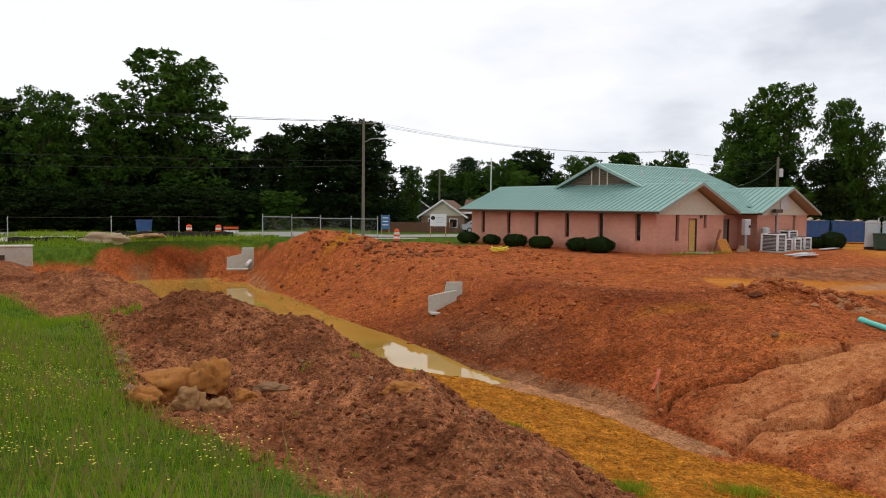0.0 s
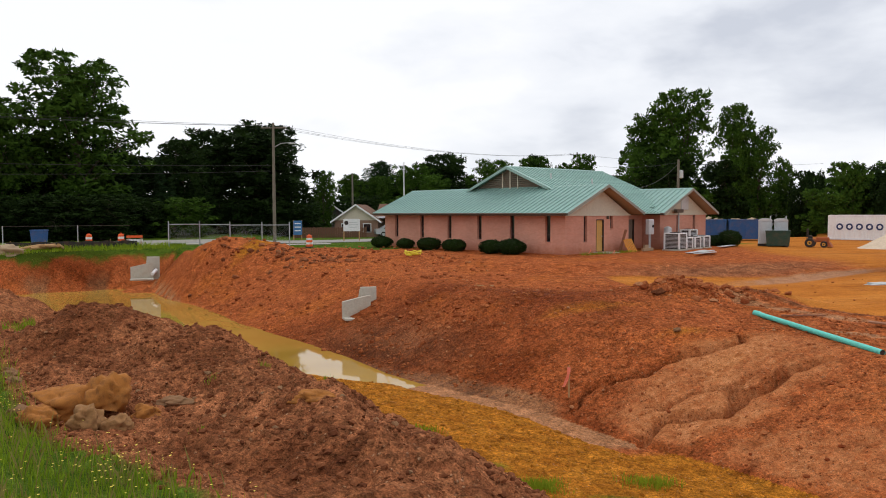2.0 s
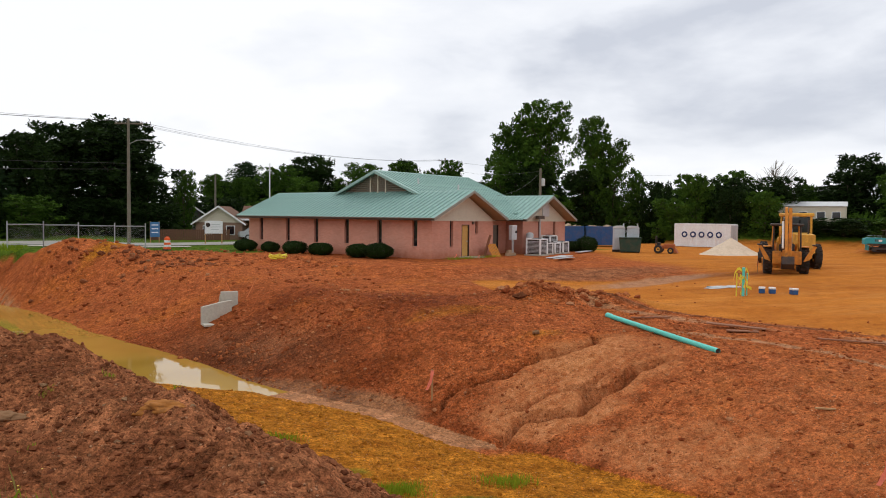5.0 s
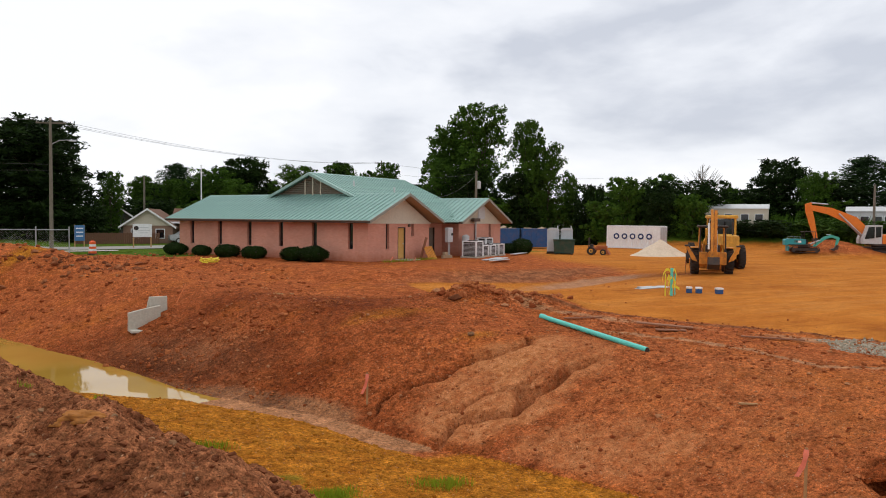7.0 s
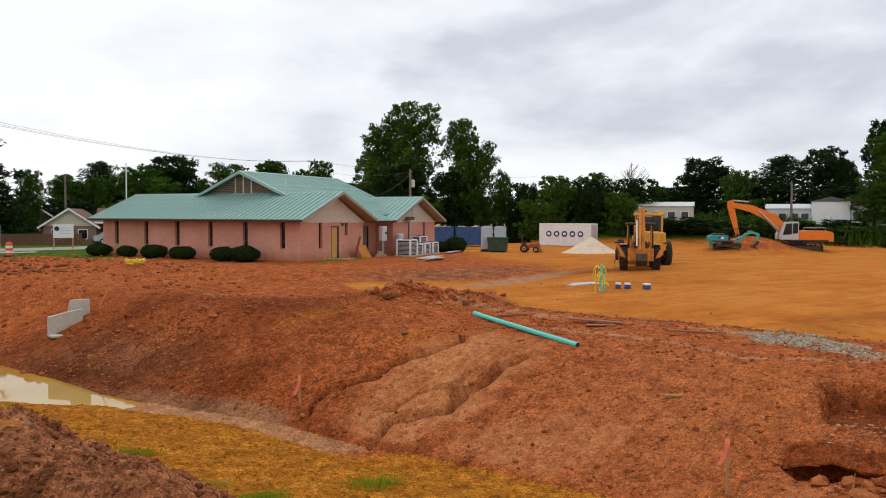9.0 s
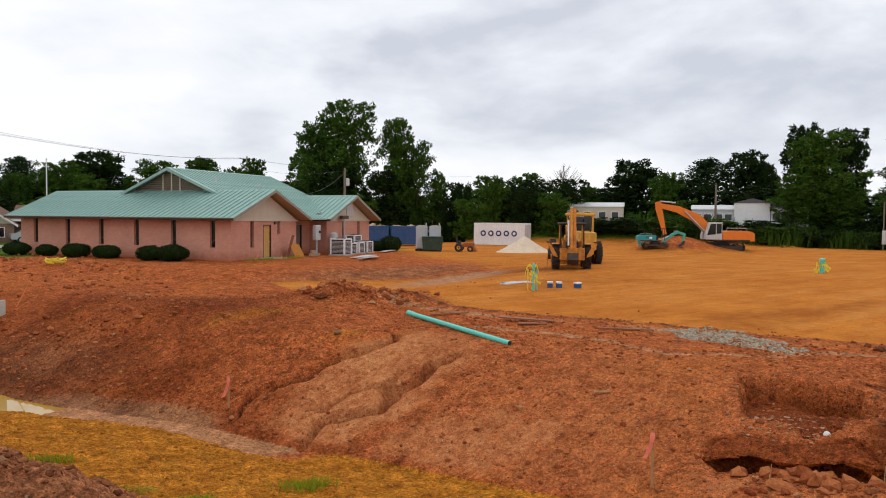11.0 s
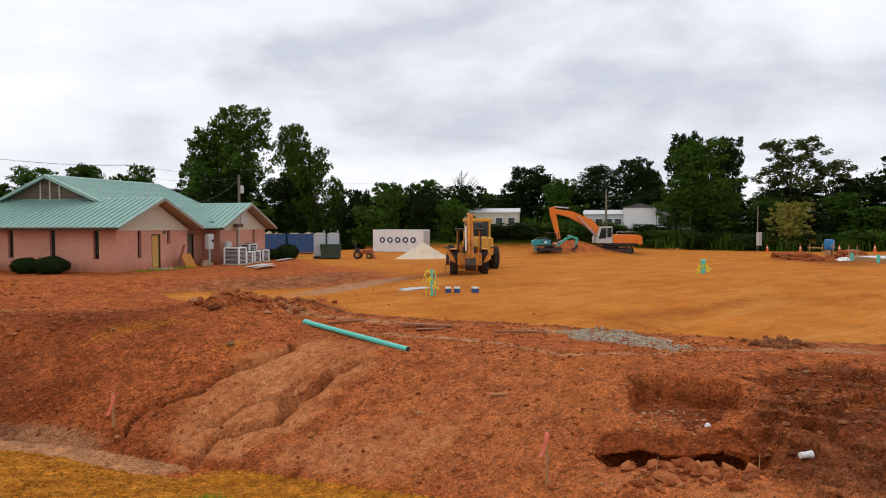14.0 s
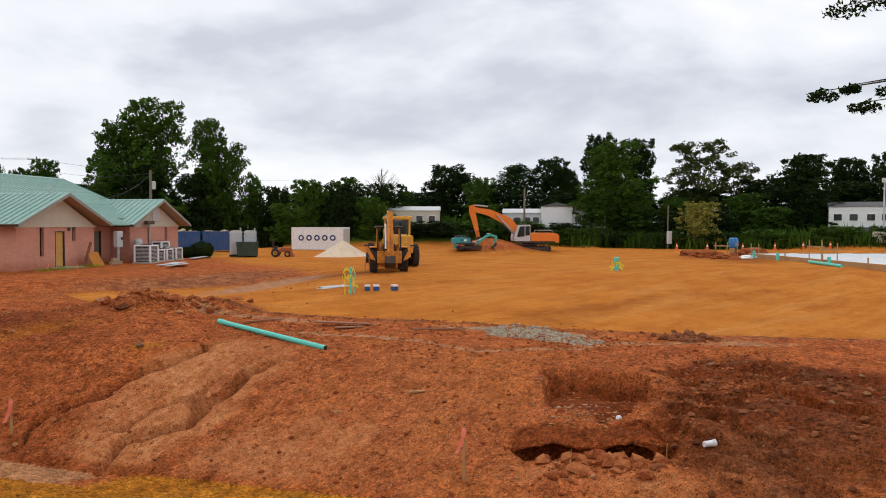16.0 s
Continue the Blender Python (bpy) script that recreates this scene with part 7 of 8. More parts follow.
def backhoe(m):
    """A backhoe loader: tractor, cab posts and roof, folded digging arm at the rear (+x), loader at the front."""
    t = thing("backhoe_loader", m, "muddy orange backhoe loader with its arm folded", "backhoe loader")
    for y in (-0.95, 0.95):
        wheel(t, (0.0, y, 0.75), 0.75, 0.48, DIGGER)
        wheel(t, (-2.3, y * 0.95, 0.5), 0.5, 0.32, DIGGER)
    part("chassis", Geo().box((-1.1, 0, 0.85), (3.4, 0.9, 0.5), bev=0.05), DIGGER, t)
    part("hood", Geo().prism([(-3.0, 0.95), (-0.9, 0.95), (-0.9, 1.75), (-2.8, 1.6), (-3.0, 1.4)], -0.45, 0.45, 1), DIGGER, t)
    part("floor", Geo().box((0.0, 0, 1.15), (1.6, 1.5, 0.12), bev=0.02), STEEL, t)
    for x in (-0.75, 0.7):
        for y in (-0.72, 0.72):
            part("cab_post", Geo().tube([(x, y, 1.15), (x * 0.92, y * 0.95, 2.75)], 0.045, 8), DIGGER if x < 0 else STEEL, t)
    part("cab_roof", Geo().box((0, 0, 2.80), (1.75, 1.7, 0.14), bev=0.05), STEEL, t)
    part("seat", Geo().box((-0.1, 0, 1.55), (0.55, 0.55, 0.2), bev=0.06).box((-0.35, 0, 1.9), (0.14, 0.5, 0.6), bev=0.05), RUBBER, t)
    part("fender", Geo().box((0, 0.98, 1.55), (1.3, 0.45, 0.06), bev=0.02), DIGGER, t)
    part("fender", Geo().box((0, -0.98, 1.55), (1.3, 0.45, 0.06), bev=0.02), DIGGER, t)
    part("rear_frame", Geo().box((1.0, 0, 0.95), (0.25, 1.5, 0.75), bev=0.04), DIGGER, t)
    part("control_tower", Geo().box((0.72, 0, 1.5), (0.25, 0.8, 0.45), bev=0.05), STEEL, t)
    part("swing_tower", Geo().box((1.25, 0.0, 1.0), (0.4, 0.5, 0.8), bev=0.06), DIGGER, t)
    part("boom", Geo().prism([(1.2, 1.0), (1.5, 1.0), (1.36, 2.3), (1.1, 3.75), (0.86, 3.7), (1.0, 2.2)], 0.04, 0.20, 1), DIGGER, t)
    part("dipper", Geo().prism([(0.9, 3.8), (1.18, 3.75), (1.85, 1.6), (1.9, 1.0), (1.65, 1.0), (1.55, 1.6)], -0.16, -0.02, 1), DIGGER, t)
    part("hose", Geo().tube([(1.2, -0.3, 1.3), (1.5, -0.34, 2.0), (1.25, -0.24, 2.8), (1.05, -0.1, 3.5)], 0.03, 6), RUBBER, t)
    part("dipper_ram", Geo().tube([(1.7, -0.26, 1.5), (1.3, -0.26, 3.0)], 0.06, 8), WHITE, t)
    part("boom_ram", Geo().tube([(1.35, 0.18, 1.1), (1.15, 0.18, 2.6)], 0.05, 8), GALV, t)
    part("dipper_ram", Geo().tube([(1.05, -0.18, 2.0), (0.95, -0.18, 3.25)], 0.05, 8), GALV, t)
    part("bucket", Geo().prism([(1.55, 1.05), (2.0, 1.05), (2.15, 0.65), (1.9, 0.35), (1.45, 0.35), (1.55, 0.6)], -0.32, 0.32, 1), STEEL, t)
    for y, s in ((-1, -1), (1, 1)):
        part("stabiliser", Geo().prism([(y * 0.85, 0.75), (y * 0.95, 1.0), (y * 1.35, 1.65), (y * 1.5, 1.6), (y * 1.15, 0.85)], 0.95, 1.15, 0), DIGGER, t)
        part("stabiliser_foot", Geo().box((1.05, y * 1.42, 1.68), (0.4, 0.3, 0.08), bev=0.02), STEEL, t)
    for y in (-0.2, 0.2):
        part("control_lever", Geo().tube([(0.6, y, 1.2), (0.65, y * 1.1, 1.85)], 0.02, 6), STEEL, t)
    for y in (-0.6, 0.6):
        part("loader_arm", Geo().prism([(-0.9, 1.5), (-0.8, 1.7), (-2.6, 1.35), (-3.5, 0.5), (-3.6, 0.3), (-3.4, 0.3), (-2.5, 1.1)], y - 0.07, y + 0.07, 1), DIGGER, t)
    part("loader_bucket", Geo().prism([(-3.5, 0.7), (-3.5, 0.1), (-4.3, 0.1), (-4.3, 0.16), (-3.75, 0.3), (-3.7, 0.75)], -1.15, 1.15, 1), DIGGER, t)
    part("exhaust", Geo().tube([(-1.6, 0.25, 1.6), (-1.6, 0.25, 2.5)], 0.04, 8), STEEL, t)
    return t


backhoe(pose(31.6, 35.6, gz(31.6, 35.6, False), 0, 0, -128))


def grader(m):
    """A motor grader: tandem rear wheels, tall cab, long frame and mouldboard."""
    t = thing("motor_grader", m, "old yellow motor grader with a tall cab", "motor grader")
    for y in (-0.95, 0.95):
        for x in (-0.7, 0.7):
            wheel(t, (x, y, 0.68), 0.68, 0.42, MACHINE)
        wheel(t, (-5.2, y, 0.66), 0.66, 0.40, MACHINE)
    part("engine_cover", Geo().prism([(0.2, 0.9), (1.9, 0.9), (1.9, 1.9), (0.2, 2.0)], -0.55, 0.55, 1), MACHINE, t)
    part("chassis", Geo().box((0.3, 0, 0.8), (3.2, 0.8, 0.4), bev=0.04), MACHINE, t)
    cab = part("cab", Geo().prism([(-1.2, 1.0), (0.2, 1.0), (0.2, 1.9), (-1.2, 1.9)], -0.75, 0.75, 1), MACHINE, t)
    for x in (-1.18, 0.18):
        for y in (-0.72, 0.72):
            part("cab_post", Geo().box((x, y, 2.4), (0.14, 0.14, 1.1), bev=0.02), MACHINE, cab)
    part("cab_roof", Geo().box((-0.5, 0, 3.0), (1.75, 1.75, 0.2), bev=0.05), MACHINE, t)
    for y in (-0.7, 0.7):
        part("cab_window", Geo().box((-0.5, y, 2.4), (1.26, 0.03, 0.96)), DARKGLASS, cab)
    part("back_window", Geo().box((0.17, 0, 2.4), (0.03, 1.3, 0.9)), DARKGLASS, cab)
    part("front_frame", Geo().tube([(-1.2, 0, 1.4), (-3.2, 0, 1.75), (-4.9, 0, 1.5), (-5.3, 0, 0.9)], 0.16, 8), MACHINE, t)
    part("mouldboard", Geo().prism([(-3.0, 0.1), (-2.85, 0.4), (-3.0, 0.75), (-2.92, 0.75), (-2.77, 0.4), (-2.92, 0.1)], -1.8, 1.8, 1), STEEL, t)
    part("circle", Geo().lathe([(0.75, 0), (0.75, 0.12)], 20, (-2.9, 0, 0.85)), STEEL, t)
    part("front_axle", Geo().box((-5.2, 0, 0.66), (0.2, 1.7, 0.2), bev=0.03), MACHINE, t)
    part("lift_ram", Geo().tube([(-2.6, -0.5, 1.0), (-2.2, -0.6, 2.3)], 0.05, 8).tube([(-2.6, 0.5, 1.0), (-2.2, 0.6, 2.3)], 0.05, 8), MACHINE, t)
    part("exhaust", Geo().tube([(1.2, 0.3, 1.9), (1.2, 0.3, 2.7)], 0.05, 8), STEEL, t)
    return t


grader(pose(36.2, 39.8, gz(36.2, 39.8, False), 0, 0, -118) @ Matrix.Diagonal((1, 1, 1.14, 1)))


def trencher(x, y, turn):
    t = thing("small_tractor", pose(x, y, gz(x, y, False), 0, 0, turn) @ Matrix.Scale(0.74, 4), "small rusty orange compact tractor", "tractor")
    for yy in (-0.65, 0.65):
        wheel(t, (0.6, yy, 0.5), 0.5, 0.3, MACHINE, False)
        wheel(t, (-0.8, yy, 0.36), 0.36, 0.24, MACHINE, False)
    RUST = painted("rust_orange", (0.38, 0.10, 0.03), 0.8, amount=0.7)
    part("hood", Geo().box((-0.6, 0, 0.85), (1.3, 0.6, 0.55), bev=0.08), RUST, t)
    part("body", Geo().box((0.4, 0, 0.75), (1.0, 0.8, 0.4), bev=0.06), RUST, t)
    part("seat", Geo().box((0.6, 0, 1.1), (0.4, 0.45, 0.4), bev=0.08), RUBBER, t)
    part("roll_bar", Geo().tube([(0.9, -0.5, 0.8), (0.9, -0.5, 2.0), (0.9, 0.5, 2.0), (0.9, 0.5, 0.8)], 0.05, 6), STEEL, t)
    part("front_bucket", Geo().prism([(-1.6, 0.1), (-1.2, 0.1), (-1.15, 0.6), (-1.3, 0.6)], -0.8, 0.8, 1), RUST, t)
    return t


trencher(37.6, 57.0, 140)

# ---- stores by the hedge ----


def shipping_container():
    L, W2, H2 = 6.06, 2.44, 2.52
    t = thing("shipping_container", pose(48.7, 72.0, 0.0, 0, 0, -55.5), "white steel shipping container with dark blue lettering", "container")
    g = Geo()
    n = 40
    prof = []
    for i in range(n):
        x = 0.1 + (L - 0.2) * i / n
        d = 0.03 if i % 2 else 0.0
        prof += [(x, d), (x + (L - 0.2) / n * 0.8, d)]
    top = [(x, W2 - d) for x, d in reversed(prof)]
    g.prism(prof + top, 0.16, H2 - 0.1, 2)
    part("body", g, WHITE, t)
    for x in (0.05, L - 0.05):
        for y in (0.05, W2 - 0.05):
            part("corner_post", Geo().box((x, y, H2 / 2), (0.12, 0.14, H2), bev=0.01), WHITE, t)
    for y in (0.03, W2 - 0.03):
        part("top_rail", Geo().box((L / 2, y, H2 - 0.05), (L - 0.2, 0.1, 0.12), bev=0.01), WHITE, t)
        part("bottom_rail", Geo().box((L / 2, y, 0.1), (L - 0.2, 0.1, 0.16), bev=0.01), WHITE, t)
    part("top_panel", Geo().box((L / 2, W2 / 2, H2 - 0.06), (L - 0.2, W2 - 0.2, 0.05)), WHITE, t)
    for y in (0.62, 1.82):
        part("end_door", Geo().box((L + 0.01, y, H2 / 2), (0.05, 1.1, H2 - 0.3), bev=0.01), LIGHTGREY, t)
        for dy in (-0.25, 0.25):
            part("lock_bar", Geo().tube([(L + 0.06, y + dy, 0.2), (L + 0.06, y + dy, H2 - 0.2)], 0.02, 6), GALV, t)
    # the lettering is drawn as five plain dark rings and bars in its colour
    navy = painted("navy_paint", (0.03, 0.05, 0.14), 0.5, amount=0.05)
    for i in range(5):
        x = 1.15 + i * 0.93
        part("emblem_block", Geo().tube([(x, -0.02, 1.35), (x, -0.035, 1.35)], 0.33, 20), navy, t)
        part("emblem_core", Geo().tube([(x, -0.036, 1.35), (x, -0.045, 1.35)], 0.17, 16), WHITE, t)
    return t


shipping_container()


def sand_heap(x, y, r, h):
    g = Geo()
    n, k = 40, 14
    for i in range(k + 1):
        f = i / k
        for j in range(n):
            a = 2 * math.pi * j / n
            rr = r * f * (1 + 0.12 * math.sin(2 * a + 1) + 0.06 * noise.noise(Vector((math.cos(a) * 2, math.sin(a) * 2, f * 3))))
            g.v.append((rr * math.cos(a) * 1.1, rr * math.sin(a) * 0.9, h * (1 - f) ** 1.15 + 0.07 * noise.noise(Vector((rr * math.cos(a) * 2, rr * math.sin(a) * 2, 5))) * (1 - f) - 0.06 * f))
    g.f = [(i * n + j, (i + 1) * n + j, (i + 1) * n + (j + 1) % n, i * n + (j + 1) % n) for i in range(k) for j in range(n)]
    single("sand_pile", g, SAND, "pale heap of building sand", "sand pile", m=pose(x, y, gz(x, y, False)), smooth=True)


sand_heap(42.6, 54.6, 2.6, 1.45)


def toilet(x, y, turn, mat, roof_mat, label):
    t = thing("portable_toilet", pose(x, y, gz(x, y, False), 0, 0, turn), label, "portable toilet")
    part("base", Geo().box((0, 0, 0.1), (1.15, 1.15, 0.2), bev=0.03), RUBBER, t)
    part("cabin", Geo().box((0, 0, 1.15), (1.08, 1.08, 2.0), bev=0.06), mat, t)
    part("roof", Geo().prism([(-0.58, 2.12), (0.58, 2.12), (0.5, 2.25), (0.25, 2.34), (-0.25, 2.34), (-0.5, 2.25)], -0.58, 0.58, 1), roof_mat, t)
    d = part("door", Geo().box((0, -0.56, 1.12), (0.72, 0.05, 1.8), bev=0.02), mat, t)
    part("latch", Geo().box((0.28, -0.6, 1.1), (0.06, 0.03, 0.12)), STEEL, d)
    part("vent_pipe", Geo().tube([(0.4, 0.4, 2.1), (0.4, 0.4, 2.55)], 0.05, 8), LIGHTGREY, t)
    return t


GREYBLUE = painted("grey_blue_plastic", (0.48, 0.52, 0.55), 0.5, amount=0.15)
toilet(35.0, 60.2, -30, GREYBLUE, LIGHTGREY, "grey-blue portable toilet with a pale roof")
toilet(36.0, 59.5, -30, GREYBLUE, LIGHTGREY, "second grey-blue portable toilet beside another")
gb = thing("green_bin", pose(35.2, 58.6, gz(35.2, 58.6, False), 0, 0, -30), "dark green steel waste bin before the toilets", "waste bin")
part("body", Geo().prism([(-0.85, 0.1), (0.85, 0.1), (0.95, 1.25), (-0.95, 1.25)], -0.6, 0.6, 1), DARKGREEN, gb)
part("lid", Geo().box((0, 0, 1.3), (1.95, 1.3, 0.08), bev=0.03), DARKGREEN, gb)
for x in (-0.7, 0.7):
    part("skid", Geo().box((x, 0, 0.05), (0.12, 1.2, 0.1)), STEEL, gb)


def dumpster(x, y, turn, L, label):
    t = thing("dumpster", pose(x, y, gz(x, y, False), 0, 0, turn), label, "dumpster", "blue dumpsters")
    H2, W2 = 1.9, 2.2
    for yy in (-W2 / 2, W2 / 2):
        part("side", Geo().box((0, yy, H2 / 2 + 0.15), (L, 0.08, H2), bev=0.01), BLUE, t)
        for i in range(7):
            part("rib", Geo().box((-L / 2 + 0.1 + (L - 0.2) * i / 6, yy * 1.05, H2 / 2 + 0.15), (0.12, 0.1, H2), bev=0.01), BLUE, t)
        part("rim", Geo().box((0, yy, H2 + 0.18), (L + 0.1, 0.16, 0.1), bev=0.01), BLUE, t)
    for xx in (-L / 2, L / 2):
        part("end", Geo().box((xx, 0, H2 / 2 + 0.15), (0.08, W2, H2), bev=0.01), BLUE, t)
    part("floor", Geo().box((0, 0, 0.2), (L - 0.1, W2 - 0.1, 0.1)), STEEL, t)
    g = Geo()
    rnd = random.Random(int(x))
    for i in range(24):
        g.box((rnd.uniform(-L / 2 + 0.5, L / 2 - 0.5), rnd.uniform(-0.7, 0.7), H2 - 0.1 + rnd.uniform(-0.1, 0.35)), (rnd.uniform(0.4, 1.2), rnd.uniform(0.1, 0.7), 0.08), Euler((rnd.uniform(-0.5, 0.5), rnd.uniform(-0.5, 0.5), rnd.uniform(0, 3))).to_matrix())
    tagged(part("rubble", g, TAN, t, "pale broken boards and rubble"), kind="stuff")
    return t


dumpster(36.0, 73.5, -25, 4.2, "blue steel roll-off dumpster full of rubble")
dumpster(39.6, 71.8, -25, 3.2, "blue steel dumpster heaped with pale boards")

# ---- beside the building ----


def ac_simple(b, a, w, d, h, label):
    m = HOUSE @ pose(b, a, -0.02, 0, 0, 0)
    t = thing("air_conditioner", m, label, "air conditioner", "air conditioners")
    part("pad", Geo().box((0, 0, 0.04), (w + 0.15, d + 0.15, 0.1), bev=0.01), CONCRETE, t)
    part("casing", Geo().box((0, 0, 0.1 + h / 2), (w - 0.06, d - 0.06, h - 0.02), bev=0.02), STEEL, t)
    for x in (-w / 2 + 0.05, w / 2 - 0.05):
        for y in (-d / 2 + 0.05, d / 2 - 0.05):
            part("corner_post", Geo().box((x, y, 0.1 + h / 2), (0.12, 0.12, h), bev=0.01), WHITE, t)
    part("top", Geo().box((0, 0, 0.12 + h), (w, d, 0.08), bev=0.02), WHITE, t)
    slat = Geo().box((0, 0, 0), (w - 0.02, d - 0.02, 0.03)).mesh("louvre", LIGHTGREY)
    n = max(5, int(h / 0.1))
    for i in range(n):
        part("louvre", slat, LIGHTGREY, t).location = (0, 0, 0.2 + (h - 0.15) * i / n)
    fan = part("fan_guard", Geo().lathe([(0.06, 0), (min(w, d) * 0.38, 0.0), (min(w, d) * 0.38, 0.04), (0.06, 0.05)], 18, (0, 0, 0.16 + h)), STEEL, t)
    return t


ac_simple(9.6, -1.9, 1.0, 1.2, 1.05, "large white slatted air-conditioning unit")
ac_simple(11.3, -1.6, 0.85, 0.85, 0.70, "white slatted air-conditioning unit on a pad")
ac_simple(12.6, -1.5, 0.85, 0.85, 0.70, "second white slatted air-conditioning unit on a pad")
ac_simple(14.0, -1.4, 0.9, 0.9, 0.75, "third white slatted air-conditioning unit on a pad")
ac_simple(13.6, -0.6, 1.1, 0.8, 1.2, "tall grey air-conditioning unit against the wall")
mb = thing("meter_box", HOUSE @ pose(8.4, -0.6, 0), "white electrical meter box on a galvanised post", "meter box")
part("post", Geo().tube([(0, 0, 0), (0, 0, 1.2)], 0.05, 8).tube([(0.15, 0, 0), (0.15, 0, 1.2)], 0.035, 8), GALV, mb)
part("box", Geo().box((0.05, 0, 1.6), (0.62, 0.3, 1.05), bev=0.03), LIGHTGREY, mb)
part("dial", Geo().tube([(0.2, -0.15, 1.65), (0.2, -0.2, 1.65)], 0.1, 14), RUBBER, mb)
gs = thing("vent_stack", HOUSE @ pose(12.6, -0.35, 0), "tall rusty steel conduit against the gable", "pipe")
part("pipe", Geo().tube([(0, 0, 0), (0, 0, 2.6)], 0.06, 8), GALV, gs)
part("hood", Geo().box((0, 0, 2.7), (0.9, 0.3, 0.25), bev=0.03), FASCIA, gs)
tank = thing("water_heater", HOUSE @ pose(10.9, -0.5, 0), "grey cylindrical tank standing by the wall", "tank")
part("tank", Geo().lathe([(0.1, 0), (0.28, 0.03), (0.28, 1.45), (0.2, 1.55), (0.05, 1.6)], 18), LIGHTGREY, tank)
pal = thing("pallet", HOUSE @ pose(5.9, -0.9, 0.02, 0, 0, 8) @ pose(0, 0, 0, 62, 0, 0), "orange-painted slatted pallet leaning on the wall", "pallet")
PALLET = painted("pallet_orange", (0.72, 0.30, 0.05), 0.8, amount=0.2)
for i in range(6):
    part("slat", Geo().box((-0.55 + 0.22 * i, 0.4, 0.05), (0.13, 1.0, 0.03)), PALLET, pal)
for y in (0.0, 0.4, 0.85):
    part("bearer", Geo().box((0, y, 0.0), (1.25, 0.09, 0.07)), PALLET, pal)
o = single("plank", Geo().box((0, 0, 0.75), (0.25, 0.03, 1.55)), REDBOARD, "dark board leaning against the brick wall", "plank", "loose planks")
o.matrix_world = HOUSE @ pose(5.15, -0.45, 0, 14, 6, 0)
for i, (b, a, L, w, turn) in enumerate(((8.8, -4.0, 3.0, 0.4, 8), (9.3, -4.4, 2.6, 0.3, 12), (8.4, -4.8, 2.8, 0.25, 3), (9.8, -3.7, 2.2, 0.35, 15), (16.2, -2.2, 3.2, 0.4, 10))):
    p = HOUSE @ Vector((b, a, 0))
    plank(p.x, p.y, L, w, 35 + turn, "grey weathered board stacked near the building", 0.07 + 0.04 * (i % 3), 0, LIGHTGREY)
jb = thing("block_stack", HOUSE @ pose(6.9, -1.2, 0), "small stack of tan concrete blocks", "blocks")
for i, (x, y, z) in enumerate(((0, 0, 0.1), (0.45, 0.05, 0.1), (0.2, 0.02, 0.31), (0.9, 0.1, 0.1))):
    part("block", Geo().box((x, y, z), (0.4, 0.2, 0.2), bev=0.01), TAN, jb)


BUSH2 = ((29.0, 54.9, 1.8, 1.2), (28.1, 55.4, 1.6, 0.8))


def round_bush(b, a, w, h, seed):
    p = HOUSE @ Vector((b, a, 0))
    rnd = np.random.RandomState(seed)
    t = thing("shrub", pose(p.x, p.y, gz(p.x, p.y, False)), "clipped rounded dark green shrub by the wall", "shrub", "clipped shrubs")
    g = Geo()
    for k in range(5):
        g.tube([(0.03 * k, 0, -0.05), (0.2 * math.cos(k * 1.3), 0.2 * math.sin(k * 1.3), h * 0.55)], [0.03, 0.012], 5)
    part("stem", g, BARK, t)
    n = 4200
    d3 = rnd.normal(size=(n, 3))
    d3 /= np.linalg.norm(d3, axis=1)[:, None]
    lump = 1 + 0.10 * np.sin(d3[:, :1] * 5 + seed) * np.cos(d3[:, 1:2] * 6)
    pts = d3 * np.array([w / 2, w / 2, h * 0.54]) * rnd.uniform(0.82, 1.03, size=(n, 1)) * lump + np.array([0, 0, h * 0.5])
    pts[:, 2] = np.maximum(pts[:, 2], 0.02)
    u = rnd.normal(size=(n, 3))
    u /= np.linalg.norm(u, axis=1)[:, None]
    v = np.cross(u, d3)
    v /= np.linalg.norm(v, axis=1)[:, None] + 1e-9
    s = 0.055
    q = np.stack([pts - u * s, pts + v * s * 0.7, pts + u * s, pts - v * s * 0.7], 1).reshape(-1, 3)
    me = bpy.data.meshes.new("foliage")
    me.from_pydata(q.tolist(), [], [(4 * i, 4 * i + 1, 4 * i + 2, 4 * i + 3) for i in range(n)])
    me.materials.append(LEAFDARK)
    part("foliage", me, LEAFDARK, t)
    core = Geo()
    bm = bmesh.new()
    bmesh.ops.create_icosphere(bm, subdivisions=2, radius=1)
    for vv in bm.verts:
        vv.co = Vector((vv.co.x * w * 0.42, vv.co.y * w * 0.42, vv.co.z * h * 0.44 + h * 0.5))
    me2 = bpy.data.meshes.new("inner_twigs")
    bm.to_mesh(me2)
    bm.free()
    me2.materials.append(BARK)
    part("inner_twigs", me2, BARK, t)


for k, (b, a, w, h) in enumerate(((-1.5, 16.9, 1.7, 0.82), (-1.5, 14.0, 1.3, 0.72), (-1.5, 11.3, 1.75, 0.85), (-1.5, 8.6, 1.7, 0.8), (-1.5, 5.0, 1.55, 0.85), (-1.5, 3.2, 1.9, 0.95))):
    round_bush(b, a, w, h, 90 + k)
for wx, wy, ww, hh in BUSH2:
    lb2 = HOUSE.inverted() @ Vector((wx, wy, 0))
    round_bush(lb2.x, lb2.y, ww, hh, 97)

